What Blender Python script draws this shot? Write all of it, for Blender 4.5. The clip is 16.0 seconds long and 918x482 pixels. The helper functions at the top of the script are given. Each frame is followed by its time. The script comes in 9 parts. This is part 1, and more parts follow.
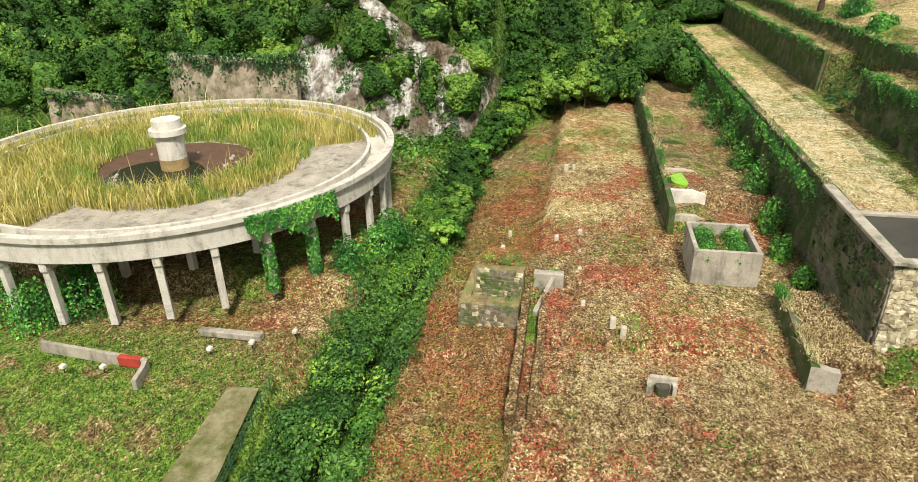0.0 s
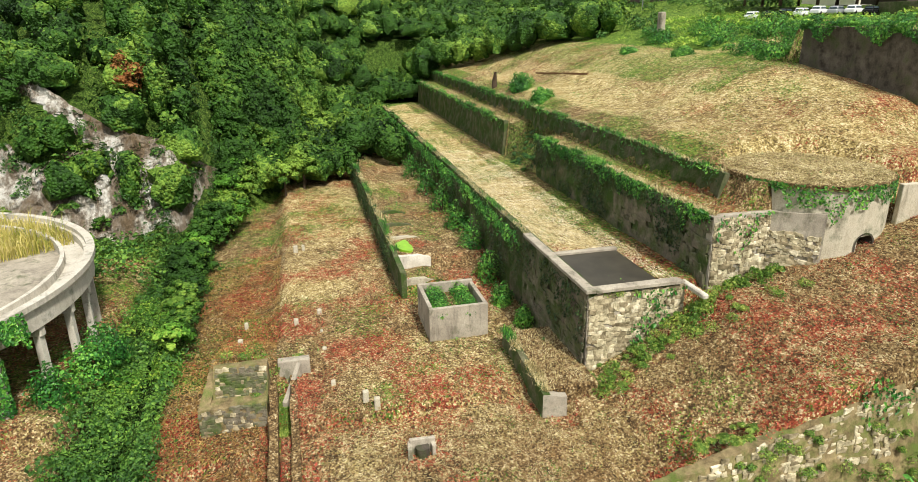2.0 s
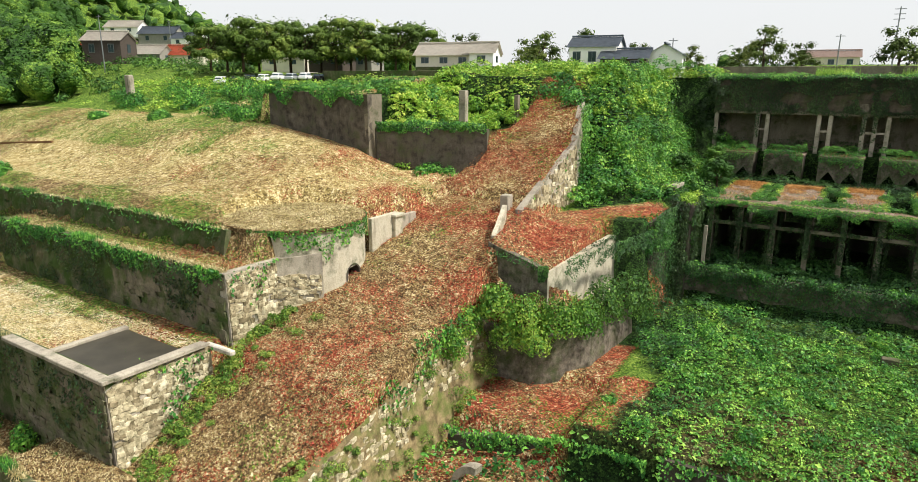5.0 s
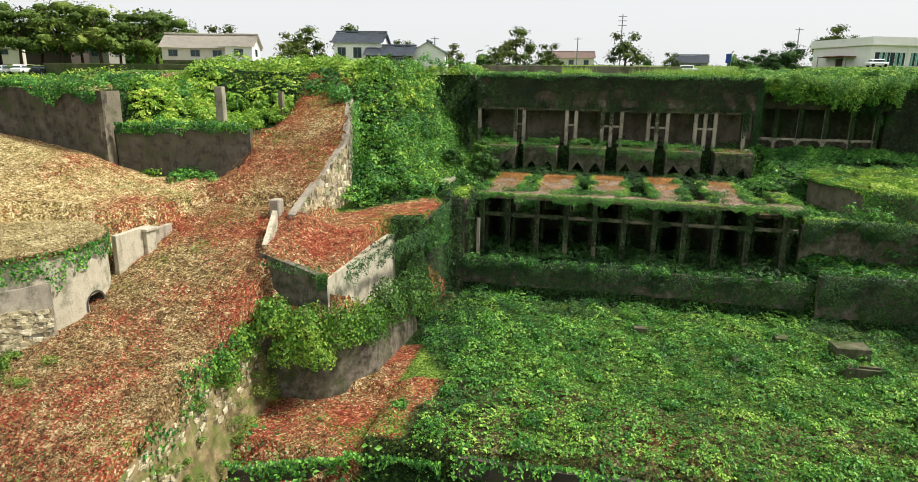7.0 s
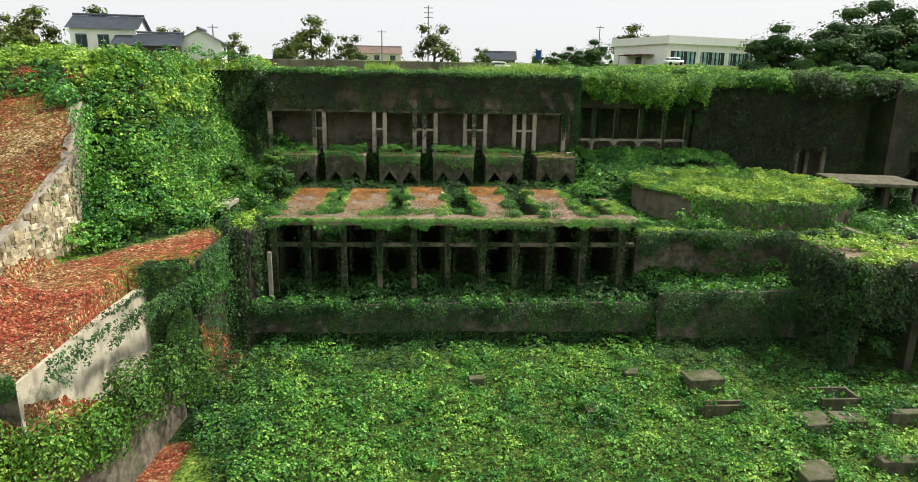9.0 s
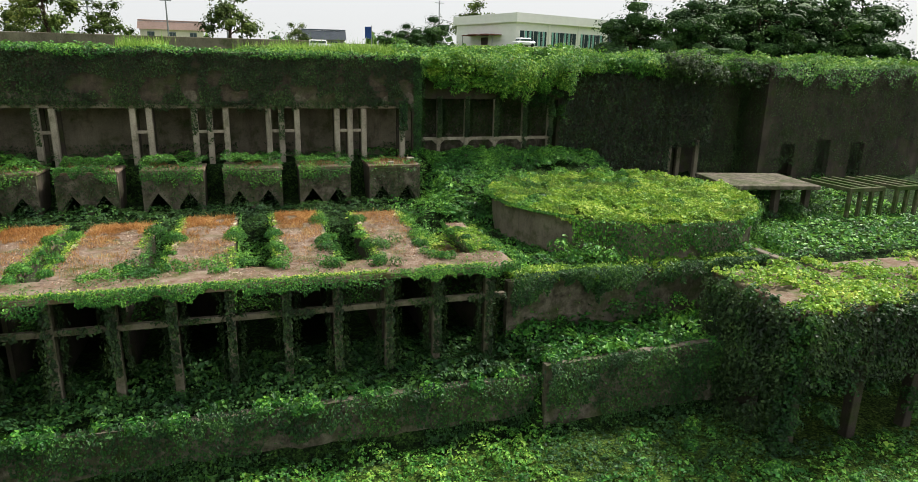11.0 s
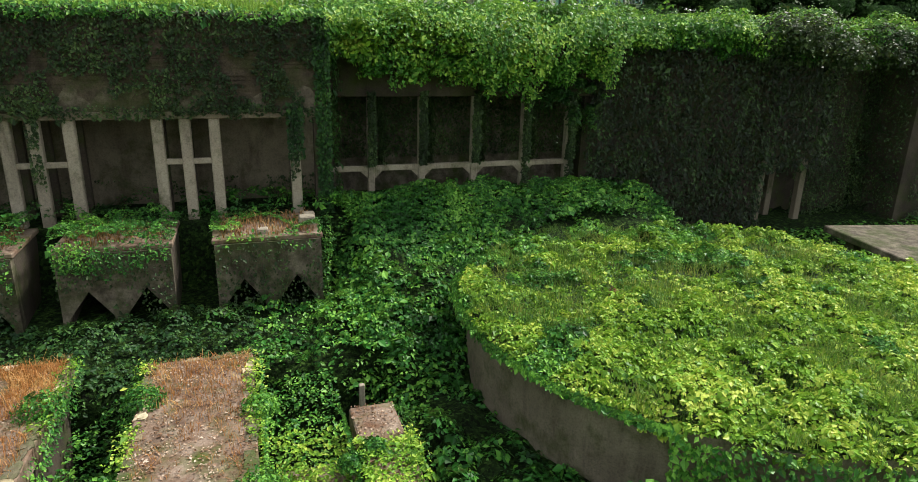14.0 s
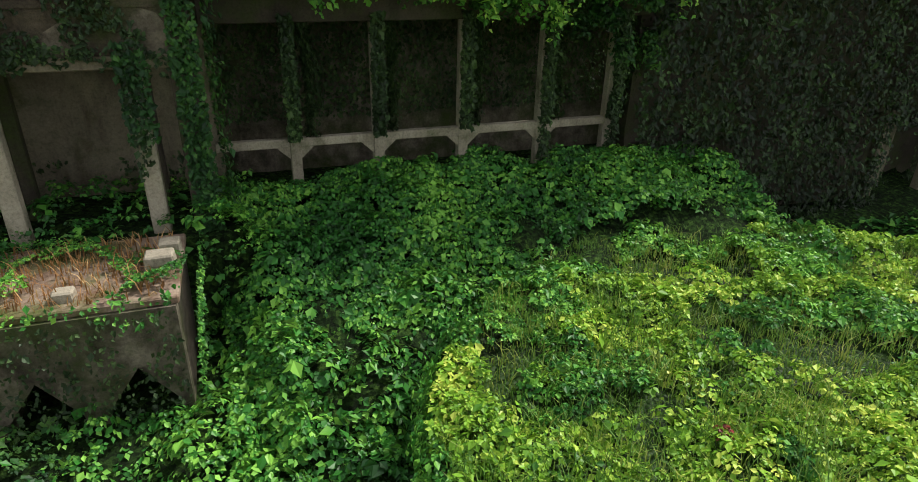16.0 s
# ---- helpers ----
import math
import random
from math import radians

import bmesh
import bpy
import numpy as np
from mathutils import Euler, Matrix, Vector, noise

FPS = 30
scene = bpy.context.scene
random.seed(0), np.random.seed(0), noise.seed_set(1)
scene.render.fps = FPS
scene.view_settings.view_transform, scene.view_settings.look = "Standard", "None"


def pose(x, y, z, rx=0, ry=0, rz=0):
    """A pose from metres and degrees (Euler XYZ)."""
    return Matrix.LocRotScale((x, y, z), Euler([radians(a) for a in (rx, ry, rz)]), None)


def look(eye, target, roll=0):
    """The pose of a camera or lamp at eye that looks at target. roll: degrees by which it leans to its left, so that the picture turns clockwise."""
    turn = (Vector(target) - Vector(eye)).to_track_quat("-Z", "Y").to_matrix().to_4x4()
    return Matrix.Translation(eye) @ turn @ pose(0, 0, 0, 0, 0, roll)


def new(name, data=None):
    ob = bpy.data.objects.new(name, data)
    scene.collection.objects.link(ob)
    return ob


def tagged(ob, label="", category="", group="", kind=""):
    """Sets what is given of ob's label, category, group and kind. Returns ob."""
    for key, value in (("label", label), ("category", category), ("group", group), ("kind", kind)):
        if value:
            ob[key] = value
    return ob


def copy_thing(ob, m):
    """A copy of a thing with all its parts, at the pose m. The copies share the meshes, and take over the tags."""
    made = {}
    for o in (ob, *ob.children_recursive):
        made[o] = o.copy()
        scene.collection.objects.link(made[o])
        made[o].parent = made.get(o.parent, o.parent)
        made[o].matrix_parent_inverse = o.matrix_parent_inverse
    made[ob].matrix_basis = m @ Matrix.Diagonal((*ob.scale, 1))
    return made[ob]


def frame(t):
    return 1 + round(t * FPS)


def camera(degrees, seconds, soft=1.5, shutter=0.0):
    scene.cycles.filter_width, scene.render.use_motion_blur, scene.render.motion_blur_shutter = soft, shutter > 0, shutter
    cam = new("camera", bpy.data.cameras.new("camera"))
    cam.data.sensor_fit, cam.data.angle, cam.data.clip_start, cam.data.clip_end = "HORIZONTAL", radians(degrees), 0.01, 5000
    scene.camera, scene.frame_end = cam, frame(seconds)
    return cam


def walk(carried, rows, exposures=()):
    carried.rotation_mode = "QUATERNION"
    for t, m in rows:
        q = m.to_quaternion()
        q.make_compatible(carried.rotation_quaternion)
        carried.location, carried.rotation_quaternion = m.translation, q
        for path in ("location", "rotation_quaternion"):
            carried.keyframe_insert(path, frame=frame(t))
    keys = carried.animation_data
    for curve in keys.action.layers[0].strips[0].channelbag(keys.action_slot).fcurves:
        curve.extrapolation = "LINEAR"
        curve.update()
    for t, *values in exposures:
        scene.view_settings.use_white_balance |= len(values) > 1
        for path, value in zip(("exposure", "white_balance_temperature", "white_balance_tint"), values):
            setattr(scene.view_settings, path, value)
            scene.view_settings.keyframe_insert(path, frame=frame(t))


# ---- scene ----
cam = camera(71.1, 16.0, soft=0.85)
EXPO = [(0.0, 0.14), (1.5, 0.09), (3.5, 0.1), (5.0, 0.2), (7.5, 0.19), (8.5, 0.24), (9.2, 0.24), (10.0, 0.14), (12.5, 0.17), (13.5, 0.13), (16.0, 0.08)]
PATH = [
    (0, (-3.36, -81.079, 21.083), (-5.13, -81.428, 20.221), -1.2),
    (0.5, (-3.395, -81.059, 21.112), (-5.202, -81.213, 20.267), -1.2),
    (1, (-3.327, -80.985, 21.195), (-5.17, -80.917, 20.421), -1.0),
    (1.5, (-3.287, -80.91, 21.255), (-5.138, -80.65, 20.544), -0.9),
    (2, (-3.288, -80.898, 21.266), (-5.122, -80.442, 20.611), -0.7),
    (2.5, (-3.196, -80.876, 21.249), (-4.992, -80.228, 20.654), -0.6),
    (3, (-3.167, -80.888, 21.368), (-4.888, -80.029, 20.819), -0.3),
    (3.5, (-3.166, -80.904, 21.298), (-4.768, -79.821, 20.786), -0.1),
    (4, (-3.07, -80.885, 21.355), (-4.512, -79.589, 20.863), 0.0),
    (4.5, (-3.079, -80.843, 21.32), (-4.331, -79.361, 20.835), 0.1),
    (5, (-2.971, -80.992, 21.443), (-4.019, -79.359, 20.956), 0.3),
    (7.5, (-4.009, -75.892, 21.417), (-4.308, -73.976, 20.926), 0.9),
    (8, (-4.274, -72.362, 21.425), (-4.436, -70.43, 20.934), 1.0),
    (8.5, (-4.334, -68.083, 21.376), (-4.356, -66.144, 20.886), 1.0),
    (9, (-3.97, -63.279, 21.434), (-3.847, -61.344, 20.943), 1.0),
    (9.5, (-3.298, -58.155, 21.337), (-3.015, -56.239, 20.841), 1.1),
    (10, (-2.102, -52.733, 21.295), (-1.665, -50.849, 20.786), 1.1),
    (12.5, (7.902, -24.786, 21.295), (8.519, -22.962, 20.755), 1.4),
    (13, (9.934, -19.087, 21.38), (10.556, -17.266, 20.832), 1.6),
    (13.5, (12.075, -13.793, 21.133), (12.692, -11.971, 20.586), 1.5),
    (14, (14.011, -8.82, 20.993), (14.624, -7.012, 20.398), 1.4),
    (14.5, (15.698, -4.371, 20.844), (16.303, -2.594, 20.155), 1.4),
    (15, (17.308, -0.085, 20.761), (17.905, 1.652, 19.969), 1.4),
    (15.5, (18.774, 3.842, 20.785), (19.366, 5.548, 19.923), 1.4),
    (16, (20.042, 6.745, 20.74), (20.626, 8.447, 19.865), 1.3),
]
walk(cam, [(t, look(eye, target, roll)) for t, eye, target, roll in PATH], exposures=EXPO)

# ---- world and light ----
world = bpy.data.worlds.new("overcast_sky")
scene.world = world
world.use_nodes = True
wn, wl = world.node_tree.nodes, world.node_tree.links
wn.clear()
SUN_EL, SUN_AZ = 52.0, 74.0  # degrees above the horizon; clockwise from +y
sky = wn.new("ShaderNodeTexSky")
sky.sky_type, sky.sun_disc = "NISHITA", False
sky.sun_elevation, sky.sun_rotation = radians(SUN_EL), radians(SUN_AZ)
sky.dust_density, sky.air_density = 4.0, 1.0
veil = wn.new("ShaderNodeMix")  # the cloud layer between the blue and the ground
veil.data_type = "RGBA"
veil.inputs[0].default_value = 0.8
veil.inputs[7].default_value = (11.8, 12.0, 12.1, 1)
bg = wn.new("ShaderNodeBackground")
bg.inputs["Strength"].default_value = 0.076
wo = wn.new("ShaderNodeOutputWorld")
wl.new(sky.outputs[0], veil.inputs[6])
wl.new(veil.outputs[2], bg.inputs["Color"])
wl.new(bg.outputs[0], wo.inputs[0])

sun = new("sun", bpy.data.lights.new("sun", "SUN"))
sun.data.energy, sun.data.angle, sun.data.color = 5.0, radians(6), (1.0, 0.95, 0.86)
az, el = radians(SUN_AZ), radians(SUN_EL)
sun.matrix_world = look((0, 0, 80), (-math.sin(az) * math.cos(el) * 50, -math.cos(az) * math.cos(el) * 50, 80 - math.sin(el) * 50))

# ---- materials ----
def lin(h):
    c = [int(h[i:i + 2], 16) / 255 for i in (0, 2, 4)]
    return tuple(v / 12.92 if v <= 0.04045 else ((v + 0.055) / 1.055) ** 2.4 for v in c) + (1.0,)


def node(nt, kind, **sets):
    n = nt.nodes.new("ShaderNode" + kind)
    for k, v in sets.items():
        n.inputs[k.replace("_", " ")].default_value = v
    return n


def ramp_node(nt, stops):
    n = nt.nodes.new("ShaderNodeValToRGB")
    r = n.color_ramp
    while len(r.elements) < len(stops):
        r.elements.new(0.5)
    for e, (p, c) in zip(r.elements, stops):
        e.position, e.color = p, c
    return n


def noise_node(nt, scale, detail=4.0, rough=0.6, vec=None):
    n = node(nt, "TexNoise", Scale=scale, Detail=detail, Roughness=rough)
    if vec is not None:
        nt.links.new(vec, n.inputs["Vector"])
    return n


def mix_node(nt, fac, a, b, mode="MIX"):
    n = nt.nodes.new("ShaderNodeMix")
    n.data_type, n.blend_type = "RGBA", mode
    for s, v in ((0, fac), (6, a), (7, b)):
        if hasattr(v, "is_linked"):
            nt.links.new(v, n.inputs[s])
        else:
            n.inputs[s].default_value = v
    return n.outputs[2]


def base_mat(name, rough=0.85, spec=0.3):
    m = bpy.data.materials.new(name)
    m.use_nodes = True
    b = m.node_tree.nodes["Principled BSDF"]
    b.inputs["Roughness"].default_value = rough
    b.inputs["Specular IOR Level"].default_value = spec
    return m, m.node_tree, b


def where(nt):
    g = nt.nodes.new("ShaderNodeNewGeometry")
    return g.outputs["Position"]


def bump(nt, b, height, strength, dist=0.05):
    n = node(nt, "Bump", Strength=strength, Distance=dist)
    nt.links.new(height, n.inputs["Height"])
    nt.links.new(n.outputs[0], b.inputs["Normal"])


def leaf_mat(name, c1, c2, c3, patch=0.25, rough=0.42, trans=0.2):
    """Leaves: a colour of its own for each leaf, and patches of paler growth."""
    m, nt, b = base_mat(name, rough, 0.32)
    g = nt.nodes.new("ShaderNodeNewGeometry")
    r = ramp_node(nt, [(0.0, c1), (0.55, c2), (1.0, c3)])
    n = noise_node(nt, patch, 3, 0.6, g.outputs["Position"])
    add = nt.nodes.new("ShaderNodeMath")
    add.operation = "MULTIPLY_ADD"
    nt.links.new(n.outputs[0], add.inputs[0])
    add.inputs[1].default_value = 1.6
    sub = nt.nodes.new("ShaderNodeMath")
    sub.operation = "MULTIPLY_ADD"
    nt.links.new(g.outputs["Random Per Island"], sub.inputs[0])
    sub.inputs[1].default_value, sub.inputs[2].default_value = 0.7, -0.65
    nt.links.new(sub.outputs[0], add.inputs[2])
    nt.links.new(add.outputs[0], r.inputs[0])
    nt.links.new(r.outputs[0], b.inputs["Base Color"])
    out = nt.nodes["Material Output"]
    tr = nt.nodes.new("ShaderNodeBsdfTranslucent")
    nt.links.new(mix_node(nt, 0.3, r.outputs[0], lin("aab864")), tr.inputs[0])
    mx = node(nt, "MixShader", Fac=trans)
    nt.links.new(b.outputs[0], mx.inputs[1])
    nt.links.new(tr.outputs[0], mx.inputs[2])
    nt.links.new(mx.outputs[0], out.inputs[0])
    return m


def woods_mat(name, c1, c2, c3, cell=0.45, patch=0.05, tree=5.5):
    """Foliage seen from afar: leaf clumps of their own tone, dark between, trees of differing green."""
    m, nt, b = base_mat(name, 0.6, 0.2)
    p = where(nt)
    soft = noise_node(nt, 0.6, 3, 0.6, p)
    bent = mix_node(nt, 1.0, p, soft.outputs[1], "ADD")
    v = node(nt, "TexVoronoi", Scale=1.0 / cell, Randomness=1.0)
    nt.links.new(p, v.inputs["Vector"])
    big = node(nt, "TexVoronoi", Scale=1.0 / tree, Randomness=1.0)
    nt.links.new(bent, big.inputs["Vector"])
    n = noise_node(nt, patch, 4, 0.65, p)
    last = None
    for src, k in ((v.outputs["Color"], 0.4), (big.outputs["Color"], 0.6), (n.outputs[0], 1.1)):
        a = nt.nodes.new("ShaderNodeMath")
        a.operation = "MULTIPLY_ADD"
        nt.links.new(src, a.inputs[0])
        a.inputs[1].default_value = k
        if last is None:
            a.inputs[2].default_value = -0.6
        else:
            nt.links.new(last, a.inputs[2])
        last = a.outputs[0]
    r = ramp_node(nt, [(0.0, c1), (0.5, c2), (1.0, c3)])
    nt.links.new(last, r.inputs[0])
    nt.links.new(r.outputs[0], b.inputs["Base Color"])
    bump(nt, b, v.outputs["Distance"], 1.0, cell * 0.7)
    b.inputs["Normal"].links[0].from_node.invert = True
    return m


def concrete_mat(name, c1, c2, stain, moss=0.35, scale=0.35, mosscol=None, courses=0.0):
    """Old cast concrete: blotches, dark runs down the face, moss, fine pits."""
    m, nt, b = base_mat(name, 0.9, 0.25)
    p = where(nt)
    n1 = noise_node(nt, scale, 6, 0.65, p)
    base = ramp_node(nt, [(0.3, c1), (0.7, c2)])
    nt.links.new(n1.outputs[0], base.inputs[0])
    mp = nt.nodes.new("ShaderNodeMapping")
    mp.inputs["Scale"].default_value = (0.9, 0.9, 0.22)
    nt.links.new(p, mp.inputs[0])
    n2 = noise_node(nt, 1.0, 5, 0.7, mp.outputs[0])
    r2 = ramp_node(nt, [(0.5, (0, 0, 0, 1)), (0.78, (0.85, 0.85, 0.85, 1))])
    nt.links.new(n2.outputs[0], r2.inputs[0])
    col = mix_node(nt, r2.outputs[0], base.outputs[0], stain)
    n3 = noise_node(nt, 0.5, 7, 0.7, p)
    r3 = ramp_node(nt, [(0.62 - moss * 0.4, (0, 0, 0, 1)), (0.8 - moss * 0.3, (1, 1, 1, 1))])
    nt.links.new(n3.outputs[0], r3.inputs[0])
    col = mix_node(nt, r3.outputs[0], col, mosscol or lin("3d4a22"))
    n5 = noise_node(nt, 11.0, 4, 0.8, p)
    r5 = ramp_node(nt, [(0.3, (0.5, 0.48, 0.45, 1)), (0.5, (0.95, 0.95, 0.95, 1)), (0.72, (1.25, 1.22, 1.18, 1))])
    nt.links.new(n5.outputs[0], r5.inputs[0])
    col = mix_node(nt, 0.7, col, r5.outputs[0], "MULTIPLY")
    nt.links.new(col, b.inputs["Base Color"])
    n4 = noise_node(nt, 5.0, 8, 0.75, p)
    high = n4.outputs[0]
    if courses:  # lifts of the casting, each a little proud or lost
        mc = nt.nodes.new("ShaderNodeMapping")
        mc.inputs["Scale"].default_value = (0.12, 0.12, 1.0 / courses)
        nt.links.new(p, mc.inputs[0])
        high = mix_node(nt, 0.5, high, noise_node(nt, 1.0, 3, 0.7, mc.outputs[0]).outputs[0])
    bump(nt, b, high, 0.6, 0.06 if not courses else 0.3)
    return m


def plain_mat(name, c, rough=0.6, metal=0.0, vary=0.2, scale=2.0):
    m, nt, b = base_mat(name, rough)
    n = noise_node(nt, scale, 5, 0.6, where(nt))
    r = ramp_node(nt, [(0.25, tuple(v * (1 - vary) for v in c[:3]) + (1,)), (0.75, tuple(min(1, v * (1 + vary)) for v in c[:3]) + (1,))])
    nt.links.new(n.outputs[0], r.inputs[0])
    nt.links.new(r.outputs[0], b.inputs["Base Color"])
    b.inputs["Metallic"].default_value = metal
    return m


M_VINE = leaf_mat("vine_leaf", lin("153c17"), lin("377a2c"), lin("8cc650"), 0.25, 0.45, 0.2)
# vine_leaf darkened for creeper in shade; the shade is in the leaf colours
M_VINE_MID = leaf_mat("shaded_vine_leaf", lin("12301a"), lin("2b5626"), lin("58843a"), 0.3, 0.55, 0.14)
M_VINE_DARK = leaf_mat("ivy_leaf", lin("152413"), lin("2c4524"), lin("56703e"), 0.3, 0.5, 0.12)
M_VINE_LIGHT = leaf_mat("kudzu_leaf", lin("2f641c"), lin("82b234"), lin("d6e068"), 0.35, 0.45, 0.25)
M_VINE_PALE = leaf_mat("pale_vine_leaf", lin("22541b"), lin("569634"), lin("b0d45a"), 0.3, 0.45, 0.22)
M_WEED = leaf_mat("weed_leaf", lin("33561e"), lin("668a32"), lin("b2b85a"), 0.6, 0.5, 0.22)
M_TREE = leaf_mat("tree_leaf", lin("1b3a12"), lin("386222"), lin("71993a"), 0.06, 0.55, 0.15)
M_WOODS = woods_mat("wood_foliage", lin("142c0c"), lin("375c1b"), lin("8caa42"))
M_TREE_LIGHT = leaf_mat("young_tree_leaf", lin("2a5519"), lin("588a2c"), lin("a0b848"), 0.2, 0.5, 0.2)
M_DRY = leaf_mat("dry_straw", lin("74663e"), lin("b8a876"), lin("ece0b6"), 0.35, 0.8, 0.15)
M_RED = leaf_mat("red_creeper_leaf", lin("6b1a17"), lin("b03430"), lin("d4685a"), 0.5, 0.6, 0.25)
M_REED = leaf_mat("reed_blade", lin("75852e"), lin("b5a857"), lin("e0d092"), 0.2, 0.7, 0.25)
M_RUSTGRASS = leaf_mat("rust_grass_blade", lin("5e4026"), lin("9c7048"), lin("cfae7c"), 0.4, 0.75, 0.2)
M_CONC = concrete_mat("weathered_concrete", lin("8d8577"), lin("b5ad9c"), lin("4f483f"), 0.2)
# dark concrete; carries the shade of recesses, interiors and overhung walls
M_CONC_DARK = concrete_mat("shade_dark_concrete", lin("3c3731"), lin("5c544b"), lin("242120"), 0.35)
M_CONC_WHITE = concrete_mat("pale_concrete", lin("c6bfb0"), lin("ddd8cc"), lin("8a8172"), 0.05)
M_STREAK = concrete_mat("streaked_pale_concrete", lin("aca48f"), lin("cfc8b4"), lin("5d5343"), 0.3, 0.5)
M_RIM = concrete_mat("rim_concrete", lin("b4ae9f"), lin("d0cbbf"), lin("756c5c"), 0.18, 0.5)
M_WALL_MOSS = concrete_mat("mossy_wall", lin("575042"), lin("837a66"), lin("342f26"), 0.75, 0.9, mosscol=lin("3d5222"))
M_COL = concrete_mat("brown_concrete", lin("6a6355"), lin("8d8574"), lin("423b30"), 0.3)
M_DECK = concrete_mat("littered_concrete", lin("664a38"), lin("9f9082"), lin("32231a"), 0.36, 1.1, lin("4d5a24"))
M_BUNK = concrete_mat("bunker_concrete", lin("3c362e"), lin("877f71"), lin("221e19"), 0.42, 1.6)
# low creeper under the tank's leaves, with gap shade in its greens
M_TANKFLOOR = woods_mat("shaded_vine_cover", lin("101c0a"), lin("223a13"), lin("46602a"), 0.16, 0.3, 1.2)
M_COURSED = concrete_mat("coursed_dark_concrete", lin("3a342c"), lin("665d50"), lin("241f1a"), 0.34, 1.2, courses=0.42)
M_BOARDMARK = concrete_mat("streaked_dark_concrete", lin("3a342d"), lin("777064"), lin("231f1b"), 0.3, 1.0)
M_HILLWALL = concrete_mat("stained_hill_wall", lin("837461"), lin("b3a68f"), lin("5c4c3a"), 0.4)
M_BARK = plain_mat("bark", lin("4b3d30"), 0.9, 0, 0.4, 6)
M_WATER = plain_mat("still_water", lin("2b2a22"), 0.08, 0, 0.2, 0.3)


def stone_mat():
    m, nt, b = base_mat("rubble_stone", 0.9, 0.2)
    oi = nt.nodes.new("ShaderNodeObjectInfo")
    r = ramp_node(nt, [(0, lin("877b60")), (0.35, lin("b3a687")), (0.75, lin("d0c5a4")), (1, lin("eadfc2"))])
    nt.links.new(oi.outputs["Random"], r.inputs[0])
    p = where(nt)
    n = noise_node(nt, 1.5, 6, 0.7, p)
    k = ramp_node(nt, [(0.35, lin("5d5a3a")), (0.6, (1, 1, 1, 1))])
    nt.links.new(n.outputs[0], k.inputs[0])
    nt.links.new(mix_node(nt, 0.75, r.outputs[0], k.outputs[0], "MULTIPLY"), b.inputs["Base Color"])
    n2 = noise_node(nt, 9, 6, 0.7, p)
    bump(nt, b, n2.outputs[0], 0.7, 0.05)
    return m


M_STONE = stone_mat()


